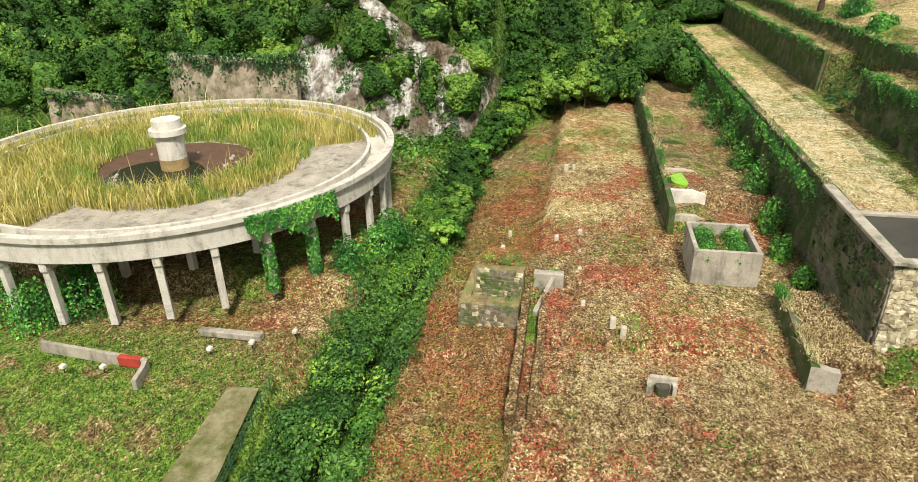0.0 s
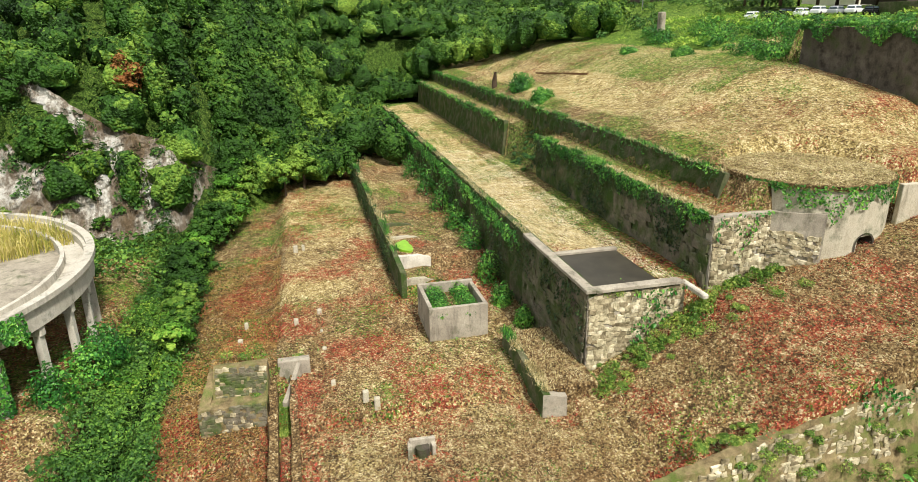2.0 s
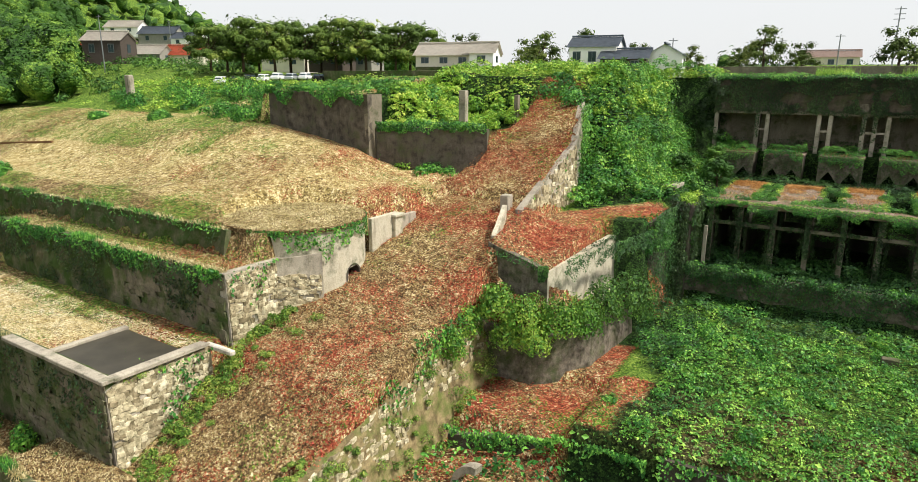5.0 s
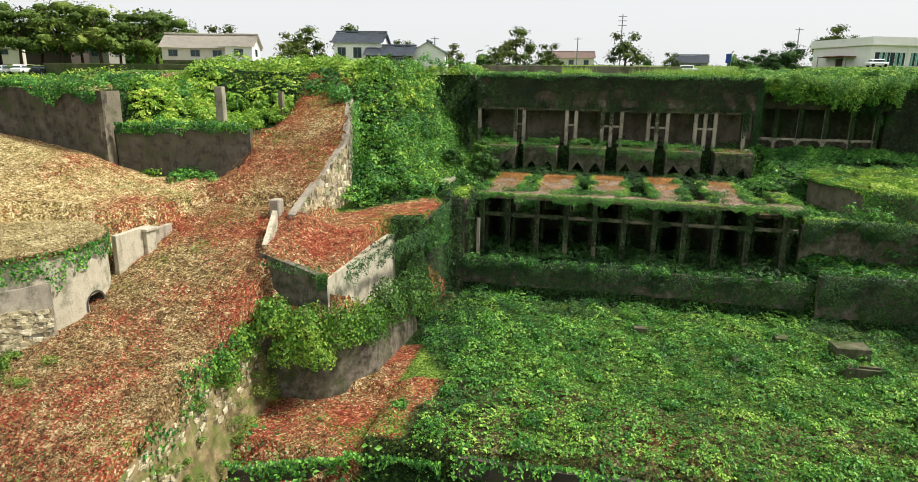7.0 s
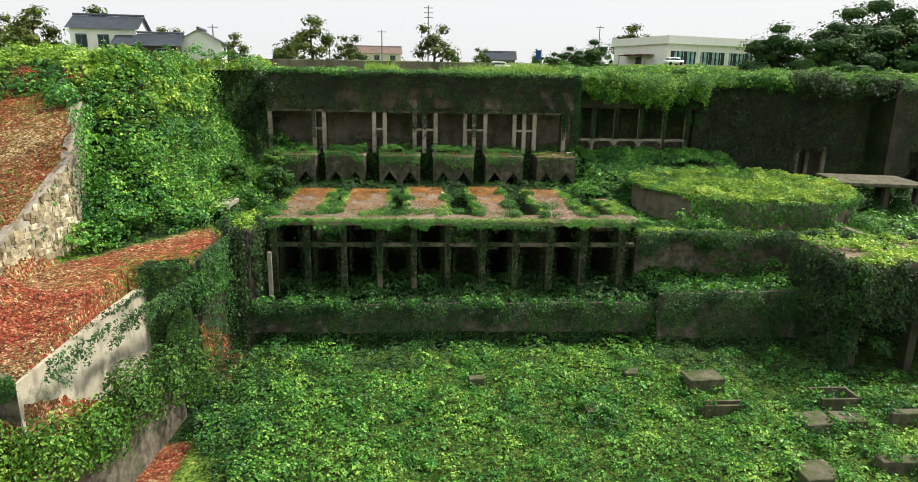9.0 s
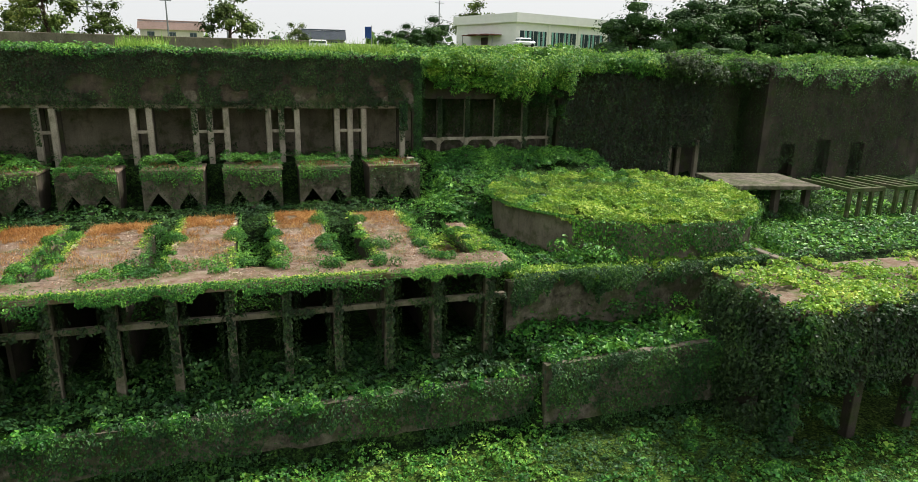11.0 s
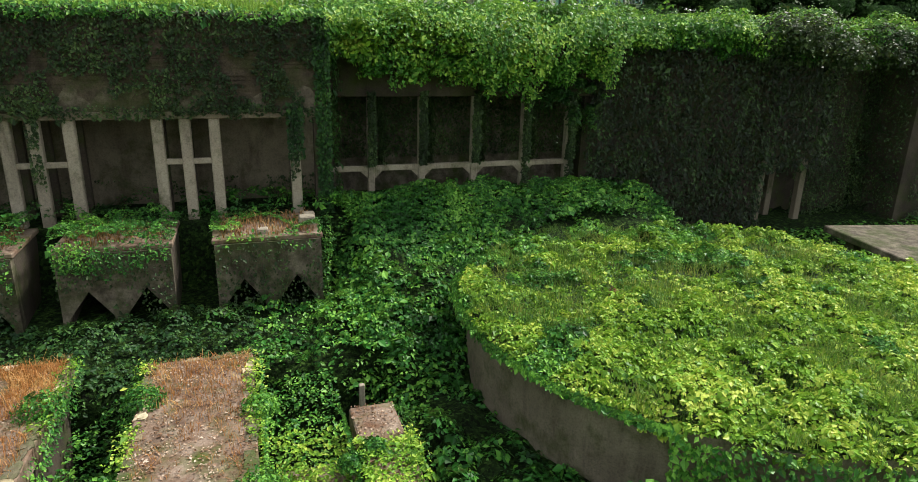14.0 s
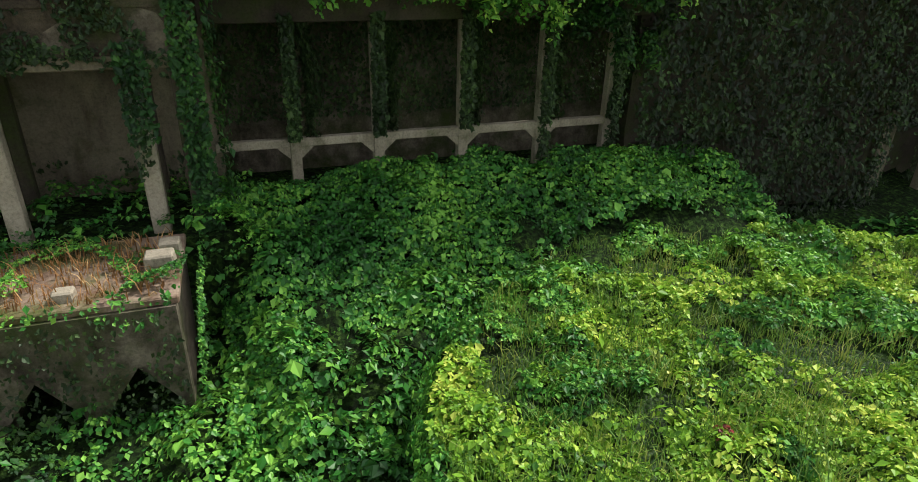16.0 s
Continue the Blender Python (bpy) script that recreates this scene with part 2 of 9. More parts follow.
def ground_mat():
    """Soil under straw, litter, moss and grass; the painted weights say which grows where."""
    m, nt, b = base_mat("hillside_soil", 0.95, 0.15)
    p = where(nt)
    a = nt.nodes.new("ShaderNodeVertexColor")
    a.layer_name = "cover"
    sep = nt.nodes.new("ShaderNodeSeparateColor")
    nt.links.new(a.outputs[0], sep.inputs[0])
    soft = noise_node(nt, 3.2, 9, 0.82, p)
    mid = noise_node(nt, 0.45, 6, 0.7, p)
    cell = node(nt, "TexVoronoi", Scale=7.5, Randomness=1.0)
    warp = mix_node(nt, 0.12, p, soft.outputs[1], "ADD")
    nt.links.new(warp, cell.inputs["Vector"])
    hue = nt.nodes.new("ShaderNodeSeparateColor")
    nt.links.new(cell.outputs["Color"], hue.inputs[0])
    both = nt.nodes.new("ShaderNodeMath")
    both.operation = "MULTIPLY_ADD"
    nt.links.new(hue.outputs[0], both.inputs[0])
    both.inputs[1].default_value = 0.5
    half = nt.nodes.new("ShaderNodeMath")
    half.operation = "MULTIPLY_ADD"
    nt.links.new(soft.outputs[0], half.inputs[0])
    half.inputs[1].default_value = 1.5
    tuft = noise_node(nt, 1.1, 4, 0.65, p)
    low_ = nt.nodes.new("ShaderNodeMath")
    low_.operation = "MULTIPLY_ADD"
    nt.links.new(tuft.outputs[0], low_.inputs[0])
    low_.inputs[1].default_value, low_.inputs[2].default_value = 0.95, -1.0
    nt.links.new(low_.outputs[0], half.inputs[2])
    nt.links.new(half.outputs[0], both.inputs[2])
    fine = both

    def tones(stops):
        r = ramp_node(nt, stops)
        nt.links.new(fine.outputs[0], r.inputs[0])
        return r
    straw = tones([(0.12, lin("524329")), (0.38, lin("92804e")), (0.6, lin("c4b078")), (0.88, lin("f0e6c0"))])
    soil = tones([(0.12, lin("352a1a")), (0.4, lin("655034")), (0.65, lin("957c54")), (0.9, lin("d8c9a0"))])
    red = tones([(0.12, lin("4a2218")), (0.4, lin("7e3e2a")), (0.65, lin("a6543c")), (0.9, lin("d2a078"))])
    green = tones([(0.15, lin("24360f")), (0.4, lin("456420")), (0.65, lin("6f8c34")), (0.9, lin("a3ac58"))])

    def edge(ch, own, lo=0.42, hi=0.58):
        o = nt.nodes.new("ShaderNodeMath")
        o.operation = "MULTIPLY_ADD"
        nt.links.new(mid.outputs[0], o.inputs[0])
        o.inputs[1].default_value, o.inputs[2].default_value = 0.9, -0.45
        g = nt.nodes.new("ShaderNodeMath")
        g.operation = "MULTIPLY_ADD"
        nt.links.new(own, g.inputs[0])
        g.inputs[1].default_value = 0.75
        nt.links.new(o.outputs[0], g.inputs[2])
        s = nt.nodes.new("ShaderNodeMath")
        s.operation = "ADD"
        nt.links.new(ch, s.inputs[0])
        nt.links.new(g.outputs[0], s.inputs[1])
        t = nt.nodes.new("ShaderNodeMath")
        t.operation = "SUBTRACT"
        nt.links.new(s.outputs[0], t.inputs[0])
        t.inputs[1].default_value = 0.375
        r = ramp_node(nt, [(lo, (0, 0, 0, 1)), (hi, (1, 1, 1, 1))])
        nt.links.new(t.outputs[0], r.inputs[0])
        return r.outputs[0]
    c = mix_node(nt, edge(sep.outputs[0], hue.outputs[1]), soil.outputs[0], straw.outputs[0])
    c = mix_node(nt, edge(sep.outputs[1], hue.outputs[2]), c, red.outputs[0])
    c = mix_node(nt, edge(sep.outputs[2], hue.outputs[1]), c, green.outputs[0])
    # low growth under creeper and trees, darkened for the shade between leaves
    shaded_growth = tones([(0.12, lin("0d140a")), (0.4, lin("192a11")), (0.65, lin("2c461c")), (0.92, lin("4e6c2e"))])
    c = mix_node(nt, a.outputs[1], c, shaded_growth.outputs[0])
    nt.links.new(c, b.inputs["Base Color"])
    bump(nt, b, fine.outputs[0], 0.9, 0.16)
    return m


M_GROUND = ground_mat()
M_BANK = concrete_mat("stony_bank_soil", lin("5a4c34"), lin("a2916a"), lin("3c3222"), 0.45, 1.4, lin("5c6a30"))

# ---- builders ----
rng = np.random.default_rng(7)


def fbm(x, y, scale, seed=0, octaves=4):
    """Smooth noise on arrays, about -1 to 1."""
    x, y = np.asarray(x, float), np.asarray(y, float)
    out, amp, tot = np.zeros(np.broadcast(x, y).shape), 1.0, 0.0
    for o in range(octaves):
        u, v = x / scale + 17.3 * seed + 5.1 * o, y / scale - 9.7 * seed + 3.3 * o
        iu, iv = np.floor(u).astype(int), np.floor(v).astype(int)
        fu, fv = u - iu, v - iv
        fu, fv = fu * fu * (3 - 2 * fu), fv * fv * (3 - 2 * fv)

        def h(a, b):
            k = (a * 374761393 + b * 668265263 + seed * 974711) & 0x7FFFFFFF
            k = ((k ^ (k >> 13)) * 1274126177) & 0x7FFFFFFF
            return ((k ^ (k >> 16)) & 0xFFFF) / 32767.5 - 1
        out += amp * ((h(iu, iv) * (1 - fu) + h(iu + 1, iv) * fu) * (1 - fv) + (h(iu, iv + 1) * (1 - fu) + h(iu + 1, iv + 1) * fu) * fv)
        tot += amp
        amp *= 0.5
        scale *= 0.5
    return out / tot


def mesh_np(name, verts, quads, mat, smooth=False):
    """A mesh from arrays of places and of faces with four corners."""
    me = bpy.data.meshes.new(name)
    verts, quads = np.asarray(verts, np.float32), np.asarray(quads, np.int32)
    n = quads.shape[1]
    me.vertices.add(len(verts))
    me.vertices.foreach_set("co", verts.ravel())
    me.loops.add(quads.size)
    me.loops.foreach_set("vertex_index", quads.ravel())
    me.polygons.add(len(quads))
    me.polygons.foreach_set("loop_start", np.arange(0, quads.size, n, dtype=np.int32))
    me.polygons.foreach_set("loop_total", np.full(len(quads), n, np.int32))
    me.polygons.foreach_set("use_smooth", np.full(len(quads), smooth))
    me.materials.append(mat)
    me.update(calc_edges=True)
    return me


def thing(name, at, label, category, kind="", group=""):
    ob = new(name)
    ob.location = at
    ob.empty_display_size = 0.3
    return tagged(ob, label, category, group, kind)


def origin_of(ob):
    at = Vector(ob.location)
    while ob.parent:
        ob = ob.parent
        at += Vector(ob.location)
    return at


def part(name, bm, material, parent, label="", smooth=False):
    """Links a bmesh, given in world places, as one mesh under a thing or a part."""
    me = bpy.data.meshes.new(name)
    bmesh.ops.translate(bm, verts=bm.verts, vec=-origin_of(parent))
    bm.to_mesh(me)
    bm.free()
    me.materials.append(material)
    if smooth:
        me.polygons.foreach_set("use_smooth", np.full(len(me.polygons), True))
    ob = new(name, me)
    ob.parent = parent
    return tagged(ob, label)


def solid(name, bm, material, label, category, kind="structure", smooth=False):
    """Links a bmesh in world places as one top-level thing."""
    me = bpy.data.meshes.new(name)
    bm.to_mesh(me)
    bm.free()
    me.materials.append(material)
    if smooth:
        me.polygons.foreach_set("use_smooth", np.full(len(me.polygons), True))
    return tagged(new(name, me), label, category, "", kind)


def box(bm, x0, x1, y0, y1, z0, z1, bevel=0.0, rough=0.0, cuts=0, taper=0.0):
    """A block; taper pulls the top in towards its middle, rough makes its faces uneven."""
    r = bmesh.ops.create_cube(bm, size=1)
    vs = r["verts"]
    for v in vs:
        k = 1 - taper * (v.co.z + 0.5)
        v.co = Vector(((x0 + x1) / 2 + v.co.x * (x1 - x0) * k, (y0 + y1) / 2 + v.co.y * (y1 - y0) * k, (z0 + z1) / 2 + v.co.z * (z1 - z0)))
    if bevel > 0:
        es = list({e for v in vs for e in v.link_edges})
        bmesh.ops.bevel(bm, geom=es, offset=bevel, segments=1, affect="EDGES")
    return vs


def sweep_wall(bm, pts, thick, tops, bottoms, batter=0.0, step=1.2, wob=0.12, seed=1):
    """An uneven wall along a line of (x, y), from bottoms to tops (one value for each point)."""
    pts = [Vector((p[0], p[1], 0)) for p in pts]
    xs, zs0, zs1, ln = [], [], [], 0.0
    dist = [0.0]
    for a, b in zip(pts, pts[1:]):
        dist.append(dist[-1] + (b - a).length)
    n = max(2, int(dist[-1] / step))
    s = np.linspace(0, dist[-1], n + 1)
    px, py = np.interp(s, dist, [p.x for p in pts]), np.interp(s, dist, [p.y for p in pts])
    top, bot = np.interp(s, dist, tops), np.interp(s, dist, bottoms)
    tx, ty = np.gradient(px), np.gradient(py)
    l = np.hypot(tx, ty)
    nx, ny = ty / l, -tx / l  # towards the right of the line: the seen face
    rows = max(2, int((max(tops) - min(bottoms)) / step) + 1)
    grid = []
    for i in range(n + 1):
        col = []
        for k in range(rows + 1):
            f = k / rows
            z = bot[i] + (top[i] - bot[i]) * f
            w = wob * noise.noise(Vector((px[i] * 0.8, py[i] * 0.8 + seed * 7, z * 0.8))) + batter * (1 - f) * (top[i] - bot[i])
            if k == rows:
                z += wob * 0.8 * noise.noise(Vector((px[i] * 1.3, py[i] * 1.3, seed)))
            col.append(bm.verts.new((px[i] + nx[i] * w, py[i] + ny[i] * w, z)))
        z = col[-1].co.z
        col.append(bm.verts.new((px[i] - nx[i] * thick, py[i] - ny[i] * thick, z - 0.02)))
        col.append(bm.verts.new((px[i] - nx[i] * thick, py[i] - ny[i] * thick, bot[i])))
        grid.append(col)
    for a, b in zip(grid, grid[1:]):
        for k in range(len(a) - 1):
            bm.faces.new((a[k], b[k], b[k + 1], a[k + 1]))
        bm.faces.new((a[-1], b[-1], b[0], a[0]))
    bm.faces.new(grid[0][::-1])
    bm.faces.new(grid[-1])
    bmesh.ops.recalc_face_normals(bm, faces=bm.faces)


def leaf_mesh(name, pts, nrm, size, mat, tilt=0.4, slim=0.66, vary=0.3, fold=0.25, droop=None, extra=None, axis=None):
    """Many four-cornered leaves, folded along the midrib, on given places with given normals."""
    pts, nrm = np.asarray(pts, float), np.asarray(nrm, float)
    n = len(pts)
    nrm = nrm + rng.normal(0, tilt, (n, 3))
    nrm /= np.linalg.norm(nrm, axis=1, keepdims=True) + 1e-9
    a = rng.normal(0, 1, (n, 3))
    if droop is not None:
        a = a * 0.5 + np.asarray(droop)
    if axis is not None:
        a = a * 0.3 + axis
    a -= (a * nrm).sum(1, keepdims=True) * nrm
    a /= np.linalg.norm(a, axis=1, keepdims=True) + 1e-9
    c = np.cross(nrm, a)
    s = (size * np.exp(rng.normal(0, vary, n)))[:, None]
    base, tip = pts - a * s * 0.5, pts + a * s * 0.5
    side = pts - a * s * 0.08 + nrm * s * fold * 0.5
    v = np.stack([base, side - c * s * slim * 0.5, tip, side + c * s * slim * 0.5], 1).reshape(-1, 3)
    q = np.arange(4 * n).reshape(n, 4)
    if extra is not None:
        q = np.concatenate([q, extra[1] + len(v)])
        v = np.concatenate([v, extra[0]])
    return mesh_np(name, v, q, mat, extra is not None)


def ball_quads(k=2):
    """A unit ball of six faces, each cut k by k."""
    g = np.linspace(-1, 1, k + 1)
    u, w = np.meshgrid(g, g, indexing="ij")
    one = np.ones_like(u)
    vs, qs = [], []
    i = np.arange((k + 1) ** 2).reshape(k + 1, k + 1)
    f = np.stack([i[:-1, :-1], i[1:, :-1], i[1:, 1:], i[:-1, 1:]], -1).reshape(-1, 4)
    for n, (a, b, c) in enumerate(((u, w, one), (w, u, -one), (one, u, w), (-one, w, u), (w, one, u), (u, -one, w))):
        vs.append(np.stack([a, b, c], -1).reshape(-1, 3))
        qs.append(f + n * (k + 1) ** 2)
    vs = np.concatenate(vs)
    return vs / np.linalg.norm(vs, axis=1, keepdims=True), np.concatenate(qs)


def cores(centres, radii, k=2, lump=0.25):
    """Closed leafy masses inside crowns: one uneven ball at each centre."""
    t, f = ball_quads(k)
    centres, radii = np.asarray(centres, float), np.asarray(radii, float)
    d = 1 + lump * np.sin(t[None, :, 0] * 4 + centres[:, None, 0]) * np.cos(t[None, :, 1] * 4 + centres[:, None, 1] + t[None, :, 2] * 3)
    d = d * (1 + 0.22 * np.sin(t[None, :, 0] * 23 + centres[:, None, 1] * 3) * np.sin(t[None, :, 1] * 19 + t[None, :, 2] * 27 + centres[:, None, 0]))
    v = centres[:, None, :] + t[None] * d[:, :, None] * radii[:, None, :]
    return v.reshape(-1, 3), (f[None] + (np.arange(len(centres)) * len(t))[:, None, None]).reshape(-1, 4)


def blade_mesh(name, pts, height, width, mat, lean=0.35, vary=0.35):
    """Upright grass blades: slim, bent, on given places."""
    pts = np.asarray(pts, float)
    n = len(pts)
    ang = rng.uniform(0, 2 * np.pi, n)
    h = height * np.exp(rng.normal(0, vary, n))
    d = np.stack([np.cos(ang), np.sin(ang), 0 * ang], 1)
    side = np.stack([-np.sin(ang), np.cos(ang), 0 * ang], 1) * width / 2
    off = d * (h * np.abs(rng.normal(0, lean, n)))[:, None]
    up = np.stack([0 * h, 0 * h, h], 1)
    mid, tip = pts + off * 0.3 + up * 0.6, pts + off + up * 0.95
    v = np.stack([pts - side, pts + side, mid + side * 0.8, mid - side * 0.8, tip], 1).reshape(-1, 3)
    i = np.arange(n)[:, None] * 5
    q = np.concatenate([i + [0, 1, 2, 3], i + [3, 2, 4, 4]], 1).reshape(-1, 4)
    tri = np.concatenate([i + [0, 1, 2], i + [0, 2, 3], i + [3, 2, 4]], 1).reshape(-1, 3)
    return mesh_np(name, v, tri, mat)


def stuff(name, me, label, category):
    return tagged(new(name, me), label, category, "", "stuff")


# ---- the ground ----
def smooth(a, b, v):
    t = np.clip((v - a) / (b - a), 0, 1)
    return t * t * (3 - 2 * t)


def slope_foot(y):
    """Where the creeper slope beside the facade meets the flat ledge, by x."""
    return np.interp(y, [-12, -10.2, -2.1, 3, 8], [-33.2, -31.5, -27, -25, -20])


def vine_edge(y):
    """Where the field's creeper gives way to the leaf-strewn ledge, by x."""
    return np.interp(y, [-38, -30, -26, -21, -14], [-17.0, -16.2, -16.4, -19.5, -22])


def upper_ledge(x):
    """The line of the angled wall under the creeper ledge, by y."""
    return np.interp(x, [-58, -44], [-15.8, -10.6])


def ground_z(x, y):
    x, y = np.asarray(x, float), np.asarray(y, float)
    # terraces of the west; the edge above the stream bank wavers
    yb = np.where((y < -76) & (y > -94), y + 0.9 * fbm(x, y * 0.3, 7, 6) * smooth(-94, -90, y) * smooth(-76, -79, y), y)
    low = np.interp(yb, [-103, -99.5, -97, -95, -85.8, -84.0, -59.0, -58.6, -48.2, -47.8, -44.2, -43.8, -40.5],
                    [-9.5, -13.6, -13.8, -11.0, -10.1, -8.0, -8.0, -0.3, -0.1, 5.2, 5.5, 7.8, 9.0])
    low = np.where((y > -70.6) & (y < -59.2) & (x < -69.9), np.maximum(low, np.where(x < -74.0, -5.3, -6.7) - 0.7 * smooth(-68, -65, y)), low)
    low = np.where((y > -48.2) & (y < -44.2) & (x < -89) & (x > -102), 0.2 + (y + 48) * 1.2, low)
    trench = (x > -54.5) & (x < -37) & (y < -83.3)
    low = np.where(trench, np.where(y > -84.9, -9.9, np.minimum(low, np.interp(y, [-95, -90, -85], [-11.2, -10.6, -10.3]))), low)
    low = np.where((x > -66) & (x < -54.5) & (y > -90) & (y < -84), np.maximum(low, np.interp(x, [-66, -58, -54.5], [-10, -7.2, -6.6])), low)
    rise = np.interp(x, [-130, -76, -60, -54, -50, -44], [15.5, 15.3, 12.8, 10.2, 9.6, 8.6])
    grass = 9.0 + (rise - 9.0) * smooth(-40.5, -19, y)
    west = np.where(y > -40.5, grass, low)
    upper = np.interp(x, [-140, -95, -77, -58, -57], [18, 19, 19.6, 19.6, 15.0])
    west = np.where(y > -16.8, upper + (22 - upper) * smooth(-14, 14, y), west)
    west = np.where((x < -78) & (y > -22), grass + (np.maximum(upper, 20) - grass) * smooth(-22, 0, y), west)
    west = np.where((x > -58.2) & (y > -16.8) & (y < upper_ledge(x) + 0.9), np.interp(x, [-58, -54, -44], [11.4, 10.0, 9.8]), west)
    west = np.where((x > -58.2) & (y >= upper_ledge(x) + 0.9), np.minimum(15.2 + 6.8 * smooth(-4, 6, y) + 4.2 * smooth(-50.5, -57.2, x) * smooth(0, 4.5, y - upper_ledge(x)), 22), west)
    west = np.where(np.hypot(x + 51.2, y + 36.5) < 7.3, 7.9, west)
    # incline, ramp and platform
    inc = np.interp(y, [-80, -66, -60, -54, -48, -41, -35, -25, -18], [-8.4, -8.3, -7.6, -4.5, -0.8, 1.2, 2.8, 5.8, 8.2])
    inc = inc - 1.6 * smooth(-44, -33, x) * smooth(-27, -36, y)
    xl = np.interp(y, [-26, -19, -10, 2, 8], [-47, -46, -44.3, -43, -43])  # the ramp's edges
    xr = np.interp(y, [-21, -7.6, 2, 9], [-33.6, -33.4, -36.5, -39.5])
    rz = np.interp(y, [-30, -20, 7.5, 20], [4.3, 8.0, 22, 22])
    mid = np.where(y > -18, rz, inc)
    mid = np.where((x < xl) & (y > -25), west, mid)
    plat = np.interp(y, [-28.6, -20, -4], [4.2, 6.4, 6.6]) + 2.2 * smooth(-28.5, -33, x) * smooth(-17, -22, y)
    vine = 6.6 + (0.2 + 15.2 * smooth(-25.5, -36.5, x) * smooth(-10, 8, y) + 1.2 * fbm(x, y, 6, 3)) * smooth(0, 3, slope_foot(y) - x)
    mid = np.where((x > xr) & (y > -20.5), np.where(y > -12, np.minimum(vine, 22), plat), mid)
    mid = np.where((x > -33.2) & (y <= -19) & (y > -28.5), plat, mid)
    lowm = np.interp(y, [-90, -60, -45, -38.5, -37.5, -28], [-12, -10.5, -9.0, -8.6, -6.6, -6.2])
    mid = np.where((x > -32.6) & (y <= -28.5), lowm, mid)
    mid = np.where((x > -26.5) & (y > -28.5) & (y < -14), np.interp(x, [-26.5, -20], [-5.5, -4.9]), mid)
    mid = np.where((x > -22.5) & (y >= -14) & (y < -3), -4.6, mid)
    shelf = (y > -29.9) & (y < -14) & (x > -33) & (x < np.interp(y, [-30.7, -26.6, -16], [-28.1, -24.6, -23.7])) & ((y < -28.6) | (x > np.interp(y, [-28.6, -12.6], [-26.6, -25.4])))
    mid = np.where(shelf, -1.5, mid)
    # the flotation hall's steps in the east
    e1 = np.interp(y, [-44, -38.5, -37.5, -30, -2.9, -2.5, 3, 17, 19, 24, 27.8, 28.2, 31, 35.8, 36.2], [-10, -9, -5.0, -4.8, -4.6, -0.4, 0, 0.4, 6.2, 7.2, 7.6, 10.9, 11, 11, 22.0])
    e2 = np.interp(y, [-44, -38.5, -37.5, -30, -3.9, -3.5, 1.6, 2.2, 16, 24, 31, 36.0, 36.4], [-10, -9, -5.0, -4.8, -4.6, 0.6, 1.2, 5.2, 5.4, 8.0, 10.6, 10.8, 22.0])
    east = e1 + (e2 - e1) * smooth(19, 20.5, x)
    east = np.where((x > 42) & (y > 2.4) & (y < 35), 5.2 + 2.0 * smooth(20, 34, y), east)
    east = np.where(y > 36, 22.0 + 3.5 * smooth(40, 110, y), east)
    east = np.where((y > 36) & (x > 28), np.maximum(east, 22 + 2.7 * smooth(54, 66, y) * smooth(28, 38, x)), east)
    z = np.where(x < -47, west, np.where(x < -20.5, mid, east))
    z = np.where((x >= -47) & (x < -38) & (y > 9), 22 + 0 * x, z)
    z = np.where((x >= -38) & (x < -25.5) & (y > 30), 22 + 0 * x, z)
    z = np.where((x >= -20.5) & (x < -20) & (y > 19), e1, z)
    z = np.where((x < -20.5) & (x > -25.5) & (y > -3), np.where(y > 28.5, np.where(y > 36, 22, 11), e1 + (np.minimum(vine, 22) - e1) * smooth(-20.5, -26, x)), z)
    # in front of the terraces the ground falls to the valley
    fall = np.interp(y, [-104, -99.5, -97, -95, -84.6, -84.2, -62], [-10, -14, -14.2, -11.8, -11.0, -9.0, -8.4])
    z = np.where((x >= -47) & (y < -62), fall, z)
    z = np.where((x > -40) & (y < -58), z - 5 * smooth(-40, -12, x), z)
    # wooded hills round the head of the valley
    xs = np.where(y > -100, -104 - 1.75 * (y + 100), -104 - 0.12 * (y + 100))
    xs = np.where(y > -60, -174 - 1.2 * (y + 60), xs)
    xs = np.where(y > -20, -222 - 1.0 * (y + 20), xs)
    hill = -9 + 0.62 * (xs - x) + 5 * fbm(x, y, 45, 5)
    hill = np.where(hill > 40, 40 + (hill - 40) * 0.45, hill)
    hill = np.minimum(hill, 120 - 48 * smooth(20, 130, y) + 8 * fbm(x, y, 80, 8))
    hill = np.maximum(hill, np.where((x < -200) & (y < 420), 14 + 95 * np.exp(-((x + 430) / 115.0) ** 2 - ((y - 55) / 135.0) ** 2), -50))
    far = (hill > z) & (x < -95)
    z = np.where(far, hill, z)
    swell = np.exp(-((y + 118) / 17.0) ** 2)  # the crag above the stream
    z = np.where(far, z + 11 * swell * smooth(-105, -113, x), z)
    z = z + np.where((y > -4) & (x < -80), 0.06 * np.minimum(-80 - x, 120) * smooth(-4, 14, y), 0)
    return z


def rough_ground(x, y):
    z = ground_z(x, y)
    calm = ((x > -96) & (y < -104)) | ((x > -47) & (x < 60) & (y > -3) & (y < 36)) | (y > 36)
    return z + np.where(calm, 0.05, 0.22) * fbm(x, y, 3.0, 2) + np.where(calm, 0, 0.10) * fbm(x, y, 0.9, 4, 2)


